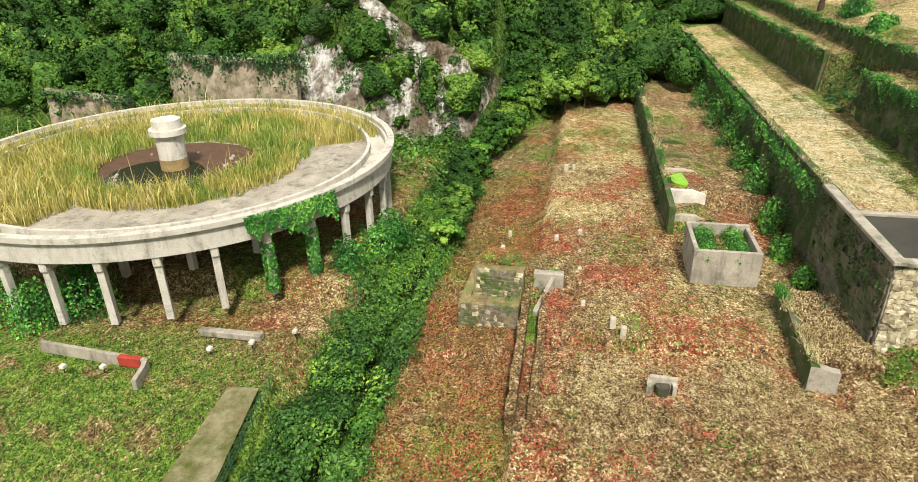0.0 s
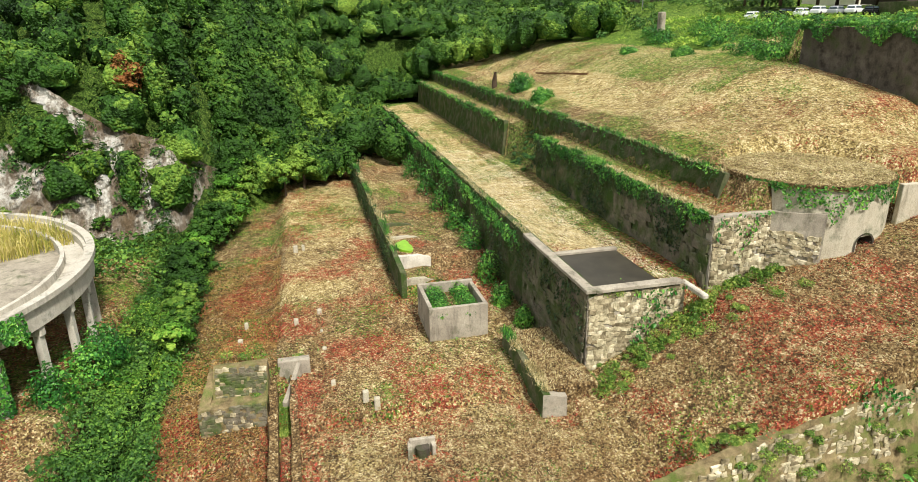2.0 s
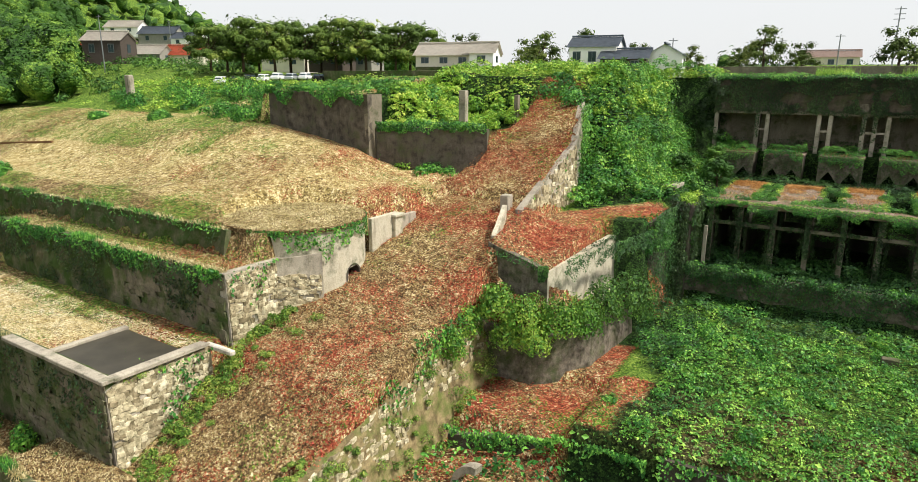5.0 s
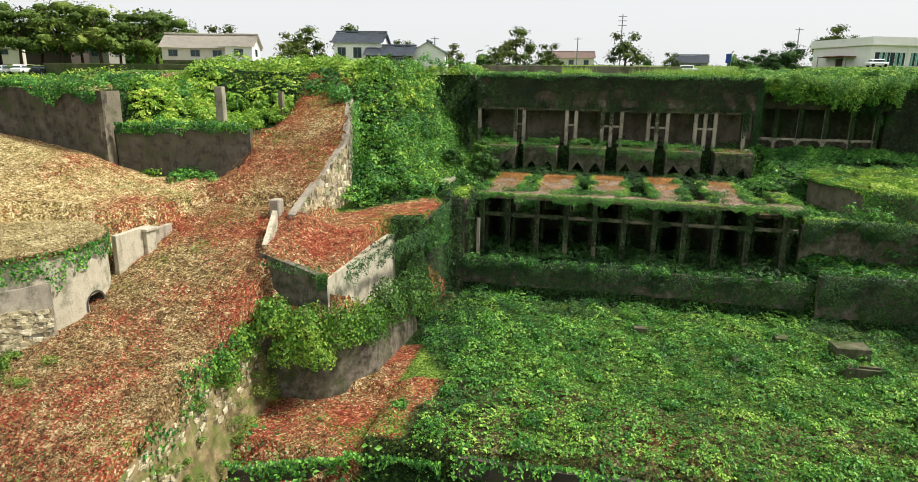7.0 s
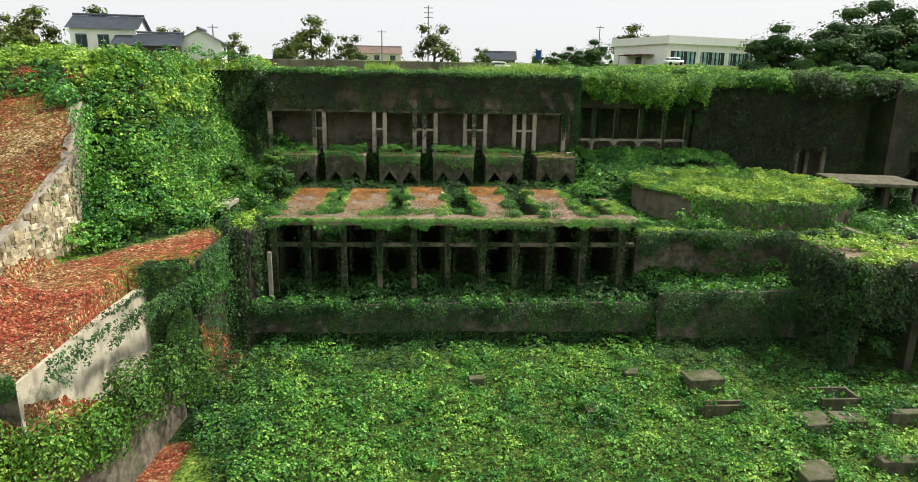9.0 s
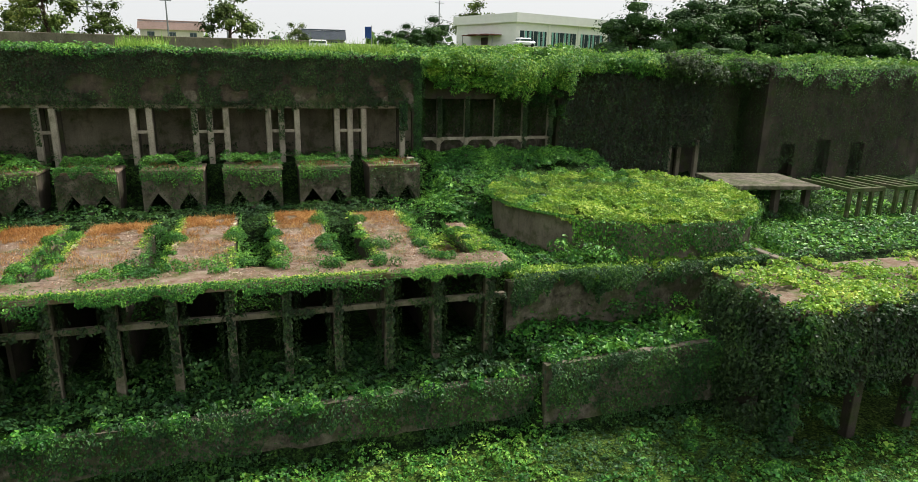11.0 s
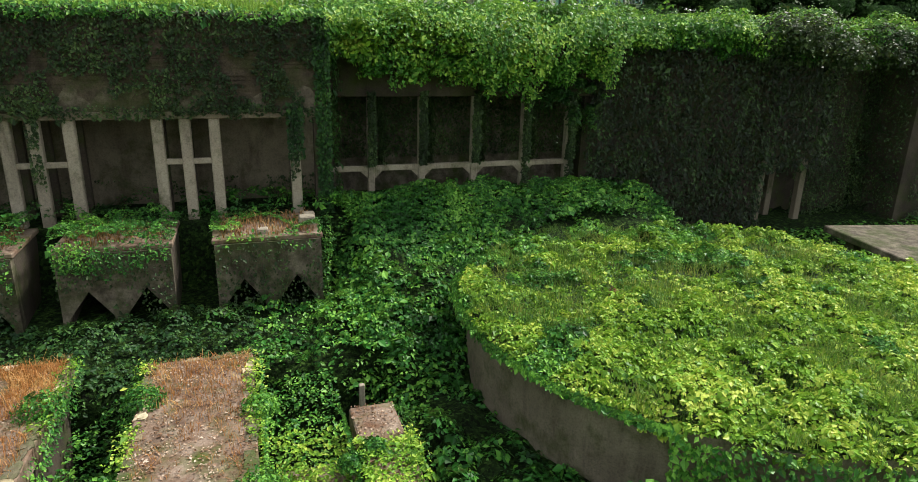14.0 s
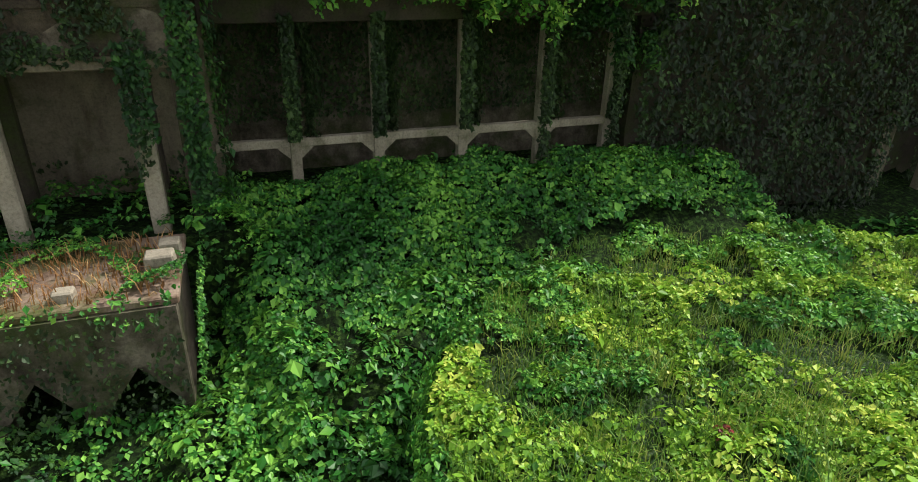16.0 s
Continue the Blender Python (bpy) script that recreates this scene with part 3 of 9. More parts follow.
gx = np.concatenate([np.array([-3500, -2200, -1400, -1000]), np.arange(-780, -360, 15.0), np.arange(-360, -180, 4.0), np.arange(-180, -110, 2),
                     np.arange(-110, 62, 1.0), np.arange(62, 130, 4), np.array([140, 180, 260, 400, 700, 1300, 2200, 3500])])
gy = np.concatenate([np.array([-3500, -2200, -1400, -900, -600, -420, -320, -270]), np.arange(-230, -160, 4), np.arange(-160, -104, 2), np.arange(-104, 38, 0.6),
                     np.arange(38, 130, 4), np.arange(140, 480, 15.0), np.array([520, 800, 1400, 2200, 3500])])
GX, GY = np.meshgrid(gx, gy, indexing="ij")
GZ = rough_ground(GX, GY)
vine_floor = (GX > -19.5) & (GX < 60) & (((GY > -36.5) & (GY < -4.5) & ~((GX > 34) & (GY > -11.5))) | ((GX > 19.5) & (GX < 41) & (GY > 25) & (GY < 30)) | ((GX > 20) & (GX < 43) & (GY > 3) & (GY < 25)))
GZ = GZ + np.where(vine_floor, 0.75 * np.maximum(0, 0.5 + fbm(GX, GY, 2.8, 21) + 0.35 * fbm(GX, GY, 0.84, 22, 2)), 0)
nx_, ny_ = GX.shape
idx = np.arange(nx_ * ny_).reshape(nx_, ny_)
quads = np.stack([idx[:-1, :-1], idx[1:, :-1], idx[1:, 1:], idx[:-1, 1:]], -1).reshape(-1, 4)
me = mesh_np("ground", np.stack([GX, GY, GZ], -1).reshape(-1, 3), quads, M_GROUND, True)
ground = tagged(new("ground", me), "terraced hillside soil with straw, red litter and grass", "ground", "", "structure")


def hill_start(y):
    """Where the wooded hills begin, by x."""
    xs = np.where(y > -100, -104 - 1.75 * (y + 100), -104 - 0.12 * (y + 100))
    xs = np.where(y > -60, -174 - 1.2 * (y + 60), xs)
    return np.where(y > -20, -222 - 1.0 * (y + 20), xs)


def cover_weights(x, y):
    """How much straw, red litter, green and shade-darkened low growth covers a place."""
    n1, n2, n3, n4 = fbm(x, y, 9, 11), fbm(x, y, 5, 12), fbm(x, y, 7, 13), fbm(x, y, 2.5, 14)
    straw = 0.3 + 0.6 * n1 + 0 * y
    red = 0.12 + 0.7 * n2 + 0.25 * n4
    green = 0.1 + 0.6 * n3 + 0.35 * n4
    w = x < -47
    up = w & (y > -59) & (y < -10)
    straw = np.where(up, 0.7 + 0.7 * n1, straw)
    red = np.where(up, -0.02 + 0.7 * n2 + 0.35 * smooth(-70, -50, x), red)
    green = np.where(up, 0.14 + 0.6 * n3 + 0.3 * n4 - 0.15 * smooth(-62, -50, x), green)
    green = np.where(w & (y > -59) & (y < -52) & (x > -56), 0.1, green)
    straw = np.where(w & (y > -58) & (y < -53), 1.0, straw)
    green = np.where(w & (y > -53) & (y < -40), 0.42 + 0.6 * n3, green)
    straw = np.where(w & (y > -52) & (y < -40.5), 0.3 + 0.7 * n1, straw)
    green = np.where((x < -75) & (y > -30), 0.5 + 0.5 * n3, green)
    floor = (y < -71) & (y > -84.3) & (x < -40)
    straw = np.where(floor, 0.45 + 0.9 * n1, straw)
    green = np.where(floor, 0.14 + 0.65 * n3 + 0.35 * n4, green)
    red = np.where(floor, 0.24 + 0.8 * n2 + 0.2 * n4, red)
    bank = (y <= -84.3) & (y > -95)
    red = np.where(bank, 0.16 + 0.75 * n2 + 0.3 * smooth(-62, -46, x) * smooth(-84, -89, y), red)
    green = np.where(bank, 0.3 + 0.6 * n3 + 0.35 * n4, green)
    straw = np.where(bank, 0.1 + 0.6 * n1, straw)
    green = np.where((y < -94.5) & (y > -101), 0.95, green)
    lawn = y < -101
    green = np.where(lawn, 0.36 + 0.6 * n3 + 0.2 * n4 + 0.35 * smooth(-46, -40, x), green)
    red = np.where(lawn, 0.2 + 0.6 * n2 - 0.4 * smooth(-46, -40, x), red)
    straw = np.where(lawn, 0.3 + 0.6 * n1, straw)
    mown = (x > -41) & (y < -104)
    straw, red = np.where(mown, 0.1 * n1, straw), np.where(mown, 0.0, red)
    green = np.where(mown, 0.75 + 0.45 * n3, green)
    m = (x > -47) & (x < -20)
    red = np.where(m & (y > -60), 0.36 + 0.7 * n2 + 0.25 * smooth(-22, -10, y), red)
    green = np.where(m & (y > -60) & (y < -20), 0.06 + 0.6 * n3 + 0.3 * n4, green)
    straw = np.where(m & (y > -60) & (y < -22), 0.25 + 0.6 * n1, straw)
    green = np.where((x > -22) & (y < -28), green + (0.45 + 0.7 * n3 - green) * smooth(-30, -10, x), np.where(x > -20.6, 1.0, green))
    xr = np.interp(y, [-21, -7.6, 2, 9], [-33.6, -33.4, -36.5, -39.5])
    green = np.where((x > xr) & (y > -12) & ((x < slope_foot(y) + 0.4) | (y > 4)), 1.0, green)
    green = np.where(y > 8, 0.9, green)
    green = np.where((x < -95) & ((ground_z(x, y) > 16) | (y < -101)), 1.0, green)
    spots = np.hypot((x + 36) % 5.5 - 2.7, (y + 112) % 4.2 - 2.1)
    green = np.where((x > -41) & (y < -103) & (spots < 0.75), 0.0, green)
    green = np.where(x < hill_start(y) + 6, 1.0, green)
    # weight of the low growth that has leaf shade painted into its colour
    shaded_growth = np.where((x > -20.6) & (y > -50) & (y < 60), np.where((y < -4.5) & (y > -38), 0.62 + 0.3 * smooth(-8, -16, x), 1.0), 0.0)
    shaded_growth = np.where((x > xr + 0.5) & (x < -20) & (y > -10) & ((x < slope_foot(y)) | (y > 4)), 1.0, shaded_growth)
    shaded_growth = np.where((x > -20.6) & (x < vine_edge(y) - 0.5) & (y < -14) & (y > -37), 0.0, shaded_growth)
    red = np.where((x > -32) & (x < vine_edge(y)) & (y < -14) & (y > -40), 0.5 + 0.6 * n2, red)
    shaded_growth = np.where((x > -103) & (x < -88) & (y > -48.3) & (y < -44), 0.45 + 0.6 * n1, shaded_growth)
    shaded_growth = np.where((x > -30) & (y <= -50) & (y > -300), (0.55 + 0.8 * n1) * smooth(-30, -8, x), shaded_growth)
    shaded_growth = np.where((x > -60) & (x < -20) & (y > 9), 1.0, shaded_growth)
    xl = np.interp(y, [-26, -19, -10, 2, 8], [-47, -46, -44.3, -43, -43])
    shaded_growth = np.where((x > -61) & (x < xl - 0.3) & (y > upper_ledge(x) + 0.2), 1.0, shaded_growth)
    shaded_growth = np.where((x > -26.3) & (x < -20) & (y > -20) & (y < -11.5), 1.0, shaded_growth)
    shaded_growth = np.where((y > -101.5) & (y < -94.8), 0.9, shaded_growth)
    shaded_growth = np.where(x < hill_start(y) + 3, 0.6, shaded_growth)
    return np.clip(np.stack([straw, red, green, shaded_growth], -1), 0, 1)


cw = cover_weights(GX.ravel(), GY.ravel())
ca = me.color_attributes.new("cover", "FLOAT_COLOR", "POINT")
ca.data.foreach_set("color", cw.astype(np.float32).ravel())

# ---- retaining walls of the terraces ----
def retaining(name, pts, thick, tops, bottoms, mat, label, batter=0.08, wob=0.15, seed=1):
    bm = bmesh.new()
    sweep_wall(bm, pts, thick, tops, bottoms, batter, 1.0, wob, seed)
    return solid(name, bm, mat, label, "retaining wall")


retaining("wall_main_terrace", [(-175, -59.2), (-47.0, -59.2)], 0.9, [0.2, 0.2], [-9, -9], M_WALL_MOSS, "long dark mossy masonry retaining wall of the main terrace", 0.03, 0.2, 1)
main_end = retaining("wall_main_terrace_end", [(-47.0, -59.3), (-47.0, -50.5)], 0.8, [0.2, 0.2], [-9, -3.5], M_CONC, "pale rubble end wall of the main terrace", 0.02, 0.05, 2)
retaining("wall_second_terrace_west", [(-178, -48.3), (-103, -48.3)], 0.7, [5.5, 5.5], [-1, -1], M_WALL_MOSS, "moss-grown retaining wall of the second terrace", 0.05, 0.25, 3)
retaining("wall_second_terrace", [(-88, -48.3), (-47.2, -48.3)], 0.7, [5.6, 5.6], [-1, -1], M_WALL_MOSS, "moss-grown retaining wall of the second terrace", 0.05, 0.4, 4)
t2_end = retaining("wall_second_terrace_end", [(-47.1, -48.4), (-47.1, -43), (-44.6, -39.6)], 0.8, [5.6, 5.6, 5.8], [-1.5, -1, 0], M_CONC, "rubble end wall of the second terrace with ivy", 0.03, 0.08, 5)
retaining("wall_third_terrace", [(-180, -44.3), (-52.0, -44.3)], 0.6, [8.0, 8.0], [4.5, 4.5], M_WALL_MOSS, "low mossy retaining wall of the third terrace", 0.04, 0.4, 6)
retaining("wall_lower_terrace", [(-128, -71.2), (-67.8, -71.4)], 0.6, [-4.6, -4.9], [-9, -9], M_WALL_MOSS, "mossy freestanding wall on the lower terrace", 0.02, 0.15, 7)
retaining("wall_stream_terrace", [(-54.4, -83.5), (-37.4, -83.4)], 0.6, [-7.9, -8.2], [-11, -11], M_GROUND, "low rubble wall under the lower terrace edge", 0.05, 0.2, 8)
retaining("wall_upper_west", [(-76, -17.2), (-57.8, -17.2)], 0.8, [19.9, 19.6], [13, 10.5], M_BOARDMARK, "streaked dark concrete wall with board marks under creepers", 0.0, 0.06, 9)
retaining("wall_upper_return", [(-57.8, -17.2), (-57.8, -14.4)], 0.6, [19.6, 19.6], [11, 11], M_COL, "pale concrete return wall", 0.0, 0.05, 10)
retaining("wall_upper_mid", [(-57.6, -15.9), (-44.0, -10.7)], 1.9, [15.5, 15.4], [8, 8], M_BOARDMARK, "dark concrete wall below a creeper-covered ledge", 0.02, 0.08, 11)
retaining("wall_incline", [(-32.4, -64), (-32.8, -44), (-33.0, -29.5)], 0.8, [-7.8, -2.8, 1.2], [-12, -10, -8], M_BANK, "rubble stone bank beside the litter-covered incline", 0.3, 0.35, 12)
retaining("wall_platform_front", [(-33.2, -28.6), (-26.8, -28.6)], 0.8, [6.2, 4.2], [-8, -8], M_BUNK, "dark front wall of the litter-covered platform", 0.02, 0.08, 13)
retaining("wall_platform_foot", [(-33.4, -30.9), (-26.9, -30.7), (-23.4, -26.6), (-22.6, -16.0)], 1.3, [-1.4, -1.5, -1.6, -1.6], [-9, -9, -8, -8], M_BUNK, "grey rough lower wall round the platform's foot", 0.06, 0.14, 23)
retaining("wall_platform_side", [(-26.8, -28.6), (-25.6, -12.6)], 0.8, [4.2, 4.9], [-8, -7], M_STREAK, "pale streaked concrete side wall of the platform", 0.03, 0.06, 14)
retaining("wall_platform_inner", [(-25.5, -12.4), (-22.6, -11.4), (-22.3, -3.0)], 0.8, [5.4, 6.2, 6.4], [-7, -7, -7], M_CONC_DARK, "dark inner wall behind creepers", 0.02, 0.06, 22)
retaining("wall_ramp", [(-33.8, -20.5), (-33.2, -7.6), (-36.3, 2)], 0.8, [8.0, 14.2, 19.2], [4, 6, 7], M_CONC, "coursed rubble wall holding up the litter-covered ramp", 0.05, 0.15, 15)
retaining("wall_field", [(-22, -2.9), (20.0, -2.9)], 0.7, [-0.5, -0.3], [-6, -6], M_BUNK, "damp dark concrete retaining wall behind the vine field", 0.02, 0.06, 16)
retaining("wall_field_east", [(20.0, -3.9), (38, -3.9)], 0.7, [0.9, 1.3], [-6, -6], M_BUNK, "dark retaining wall hung with creepers", 0.02, 0.06, 17)
retaining("wall_tank_terrace", [(19.0, 1.6), (44, 1.6)], 0.7, [5.4, 5.6], [0, 0], M_BUNK, "dark concrete wall under the round tank's terrace", 0.0, 0.06, 18)
retaining("wall_field_front", [(-13, -38), (60, -38)], 0.8, [-5.3, -5.1], [-12, -12], M_CONC_DARK, "dark concrete wall below the vine field", 0.0, 0.1, 19)

# coping along the main terrace edge and the dark settling basin behind it
bm = bmesh.new()
box(bm, -62, -46.7, -59.6, -58.7, 0.16, 0.5, 0.05)
box(bm, -47.5, -46.6, -58.75, -51.0, 0.16, 0.5, 0.05)
solid("trim_main_coping", bm, M_CONC, "worn concrete coping on the main terrace edge", "coping")
bm = bmesh.new()
box(bm, -55.8, -47.5, -58.7, -52.4, -0.2, 0.1)
solid("basin_floor", bm, plain_mat("basin_mud", lin("3c382e"), 0.45, 0, 0.35, 0.6), "shallow dark wet basin floor behind the coping", "basin", "")
bm = bmesh.new()
box(bm, -56.4, -55.8, -58.7, -52.2, -0.2, 0.34, 0.04)
solid("basin_kerb", bm, M_CONC, "low concrete kerb at the edge of the basin", "kerb", "")

# round platform with the arched culvert
def disc_wall(bm, cx, cy, r, z0, z1, n=64, top=True, wob=0.0, a0=0.0, a1=2 * math.pi, rows=3):
    full = a1 - a0 > 6.28
    m = n if full else n + 1
    rings = []
    for k in range(rows + 1):
        z = z0 + (z1 - z0) * k / rows
        rings.append([bm.verts.new((cx + (r + wob * noise.noise(Vector((i * 0.7, z, cx)))) * math.cos(a0 + (a1 - a0) * i / n), cy + (r + wob * noise.noise(Vector((i * 0.7, z, cx)))) * math.sin(a0 + (a1 - a0) * i / n), z)) for i in range(m)])
    for a, b in zip(rings, rings[1:]):
        for i in range(m if full else m - 1):
            j = (i + 1) % m
            bm.faces.new((a[i], a[j], b[j], b[i]))
    if top:
        bm.faces.new(rings[-1])


PX, PY, PR = -51.2, -36.5, 6.9
rp = thing("round_platform", (PX, PY, 2), "round pale concrete platform with an arched culvert and grassy top", "platform")
bm = bmesh.new()
disc_wall(bm, PX, PY, PR, 0.5, 7.7, 110, False, 0.04, rows=16)
ARCH = Vector((PX + PR * math.cos(radians(6)), PY + PR * math.sin(radians(6)), 3.0))
gone = [f for f in bm.faces if (f.calc_center_median().xy - ARCH.xy).length < 0.85 and f.calc_center_median().z < 3.0 + math.sqrt(max(0, 0.75 - (f.calc_center_median().xy - ARCH.xy).length_squared)) and f.calc_center_median().x > PX]
bmesh.ops.delete(bm, geom=gone, context="FACES")
part("wall", bm, M_STREAK, rp)
bm = bmesh.new()
disc_wall(bm, PX, PY, PR + 0.18, 7.7, 8.1, 90, True, 0.03, rows=1)
part("cap", bm, M_GROUND, rp)
bm = bmesh.new()
n = 14
prof = [(-0.85, -2.0)] + [(0.85 * -math.cos(math.pi * i / n), 0.85 * math.sin(math.pi * i / n)) for i in range(n + 1)] + [(0.85, -2.0)]
rows_ = [[bm.verts.new((ARCH.x + dx, ARCH.y + u * k, ARCH.z + w * k)) for u, w in prof] for dx, k in ((0.12, 1.18), (0.12, 1.0), (-4.5, 1.0))]
for a_, b_ in zip(rows_, rows_[1:]):
    for i in range(len(prof) - 1):
        bm.faces.new((a_[i], a_[i + 1], b_[i + 1], b_[i]))
bm.faces.new(rows_[-1])
part("culvert", bm, M_CONC_DARK, rp)

gate = thing("gate_wall", (-45.6, -29, 4), "pale broken concrete gate wall with a square pillar", "gate wall")
bm = bmesh.new()
box(bm, -46.0, -45.5, -31.4, -28.0, 2.5, 7.5, 0.04)
part("panel", bm, M_STREAK, gate)
bm = bmesh.new()
box(bm, -46.2, -45.1, -28.0, -26.7, 2.5, 7.1, 0.05)
box(bm, -46.4, -44.9, -28.2, -26.5, 7.1, 7.4, 0.05)
part("pillar", bm, M_STREAK, gate)
bm = bmesh.new()
box(bm, -46.1, -45.6, -26.7, -23.5, 4.5, 7.0, 0.06, taper=0.06)
part("stub", bm, M_CONC, gate)
bm = bmesh.new()
sweep_wall(bm, [(-35.4, -22.0), (-33.9, -26.8)], 0.5, [8.6, 6.4], [5, 4], 0, 0.8, 0.08, 31)
solid("wing_wall", bm, M_STREAK, "pale sloping wing wall at the ramp's foot", "wing wall", "")
bm = bmesh.new()
box(bm, -36.6, -35.6, -20.4, -19.2, 7.5, 9.3, 0.1)
solid("ramp_block", bm, M_CONC, "weathered concrete block at the ramp's foot", "block", "")

# ---- the deck with its fingers ----
FINGERS = ((-19.2, -14.6, 18.5), (-12.6, -7.6, 18.2), (-5.4, -0.9, 19.6), (2.2, 6.4, 20.0), (9.4, 13.7, 18.8), (17.1, 18.8, 13.0))
deck = thing("deck", (0, 0, 0), "ruined concrete deck with long fingers, grass on top", "ruined deck")
bm = bmesh.new()
box(bm, -19.3, 19.0, -0.2, 3.4, 7.0, 7.4, 0.05)
part("front_slab", bm, M_DECK, deck)
for x0, x1, y1 in FINGERS:
    bm = bmesh.new()
    box(bm, x0, x1, 3.4, y1, 6.6, 7.42, 0.06)
    part("finger_slab", bm, M_DECK, deck)
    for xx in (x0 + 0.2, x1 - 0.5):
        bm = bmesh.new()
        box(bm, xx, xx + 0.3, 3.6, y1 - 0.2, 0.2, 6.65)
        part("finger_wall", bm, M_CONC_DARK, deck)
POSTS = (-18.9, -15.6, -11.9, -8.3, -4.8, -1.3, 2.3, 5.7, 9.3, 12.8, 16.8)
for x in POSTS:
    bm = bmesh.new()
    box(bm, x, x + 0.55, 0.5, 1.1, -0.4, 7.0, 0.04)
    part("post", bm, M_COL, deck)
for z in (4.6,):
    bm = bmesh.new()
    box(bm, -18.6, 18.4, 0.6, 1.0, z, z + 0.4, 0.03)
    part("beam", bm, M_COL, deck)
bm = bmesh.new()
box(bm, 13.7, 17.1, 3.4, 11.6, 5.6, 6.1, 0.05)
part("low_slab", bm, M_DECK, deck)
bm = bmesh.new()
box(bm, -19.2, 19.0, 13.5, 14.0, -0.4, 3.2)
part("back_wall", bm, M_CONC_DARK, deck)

# dry grass in the open bay, creeper over the narrow east finger
GX_, GY_ = rng.uniform(13.8, 17.0, 1500), rng.uniform(3.5, 8.6, 1500)
stuff("deck_bay_grass", blade_mesh("deck_bay_grass", np.stack([GX_, GY_, np.full(1500, 6.1)], 1), 0.3, 0.025, M_RUSTGRASS, 0.9), "brown dry grass in the deck's open bay", "grass")
GX_, GY_ = rng.uniform(16.9, 19.0, 2600), rng.uniform(3.4, 10.5, 2600)
stuff("deck_finger_creeper", leaf_mesh("deck_finger_creeper", np.stack([GX_, GY_, 7.45 + 0.5 * np.abs(fbm(GX_, GY_, 1.4, 191)) + rng.uniform(0, 0.15, 2600)], 1), np.tile([0, 0, 1.0], (2600, 1)), 0.14, M_VINE_LIGHT, 0.5), "yellow-green creeper over the deck's narrow finger", "creeper")

# ---- the upper facade ----
facade = thing("facade", (0, 29.5, 11), "long ivy-grown concrete facade standing on paired columns", "facade")
bm = bmesh.new()
box(bm, -25.3, 18.7, 29.3, 30.0, 16.9, 22.0, 0.05)
upper_wall = part("upper_wall", bm, M_COURSED, facade)
bm = bmesh.new()
box(bm, -25.3, 18.7, 29.2, 30.1, 16.6, 17.0, 0.03)
part("lintel", bm, M_COL, facade)
bm = bmesh.new()
sweep_wall(bm, [(-25.3, 29.3), (18.7, 29.3)], 0.1, [18.3, 18.4], [17.0, 17.0], 0.0, 0.7, 0.1, 93)
part("render_band", bm, M_BUNK, facade, "pale crumbling render band over the columns")
cr = random.Random(77)
bm = bmesh.new()
box(bm, -0.5, 0.5, -0.5, 0.5, -0.5, 0.5)
board_mesh = bpy.data.meshes.new("board")
bm.to_mesh(board_mesh)
bm.free()
board_mesh.materials.append(M_COURSED)
for k in range(16):
    xa = -25.25
    while xa < 18.4:
        xb = min(xa + cr.uniform(1.6, 5.0), 18.65)
        if cr.random() > 0.1:
            d, hh = cr.uniform(0.02, 0.09), cr.uniform(0.17, 0.21)
            o = new("board", board_mesh)
            o.matrix_basis = Matrix.Translation(Vector(((xa + xb) / 2, 29.31 - d / 2, 18.42 + k * 0.221 + hh / 2)) - origin_of(facade)) @ Matrix.Diagonal((xb - xa - 0.02, d, hh, 1))
            o.parent = facade
        xa = xb
bm = bmesh.new()
box(bm, -25.3, 18.9, 29.15, 30.1, 21.95, 22.12, 0.04)
part("coping", bm, M_BUNK, facade)
COLS = [-24.9, -18.8, -17.4, -10.4, -8.9, -4.7, -3.3, -1.7, 2.5, 3.8, 5.4, 9.6, 11.0, 12.5, 16.8]
for x in COLS:
    bm = bmesh.new()
    box(bm, x - 0.29, x + 0.29, 29.3, 29.85, 10.7, 16.65, 0.06)
    part("column", bm, M_CONC, facade)
    # rear columns take the dark concrete, shade of the recess painted in
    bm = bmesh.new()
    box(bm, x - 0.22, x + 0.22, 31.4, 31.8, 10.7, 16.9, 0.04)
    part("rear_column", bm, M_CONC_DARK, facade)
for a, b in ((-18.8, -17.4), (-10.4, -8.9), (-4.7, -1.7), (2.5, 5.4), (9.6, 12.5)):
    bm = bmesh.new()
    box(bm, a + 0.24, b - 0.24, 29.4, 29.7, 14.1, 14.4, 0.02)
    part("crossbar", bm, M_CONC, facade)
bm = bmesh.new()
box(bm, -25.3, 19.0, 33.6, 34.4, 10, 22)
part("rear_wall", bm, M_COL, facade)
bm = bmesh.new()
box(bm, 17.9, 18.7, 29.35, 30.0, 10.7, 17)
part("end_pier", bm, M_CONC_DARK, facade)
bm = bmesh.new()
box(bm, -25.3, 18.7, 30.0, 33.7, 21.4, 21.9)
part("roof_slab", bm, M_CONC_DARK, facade)

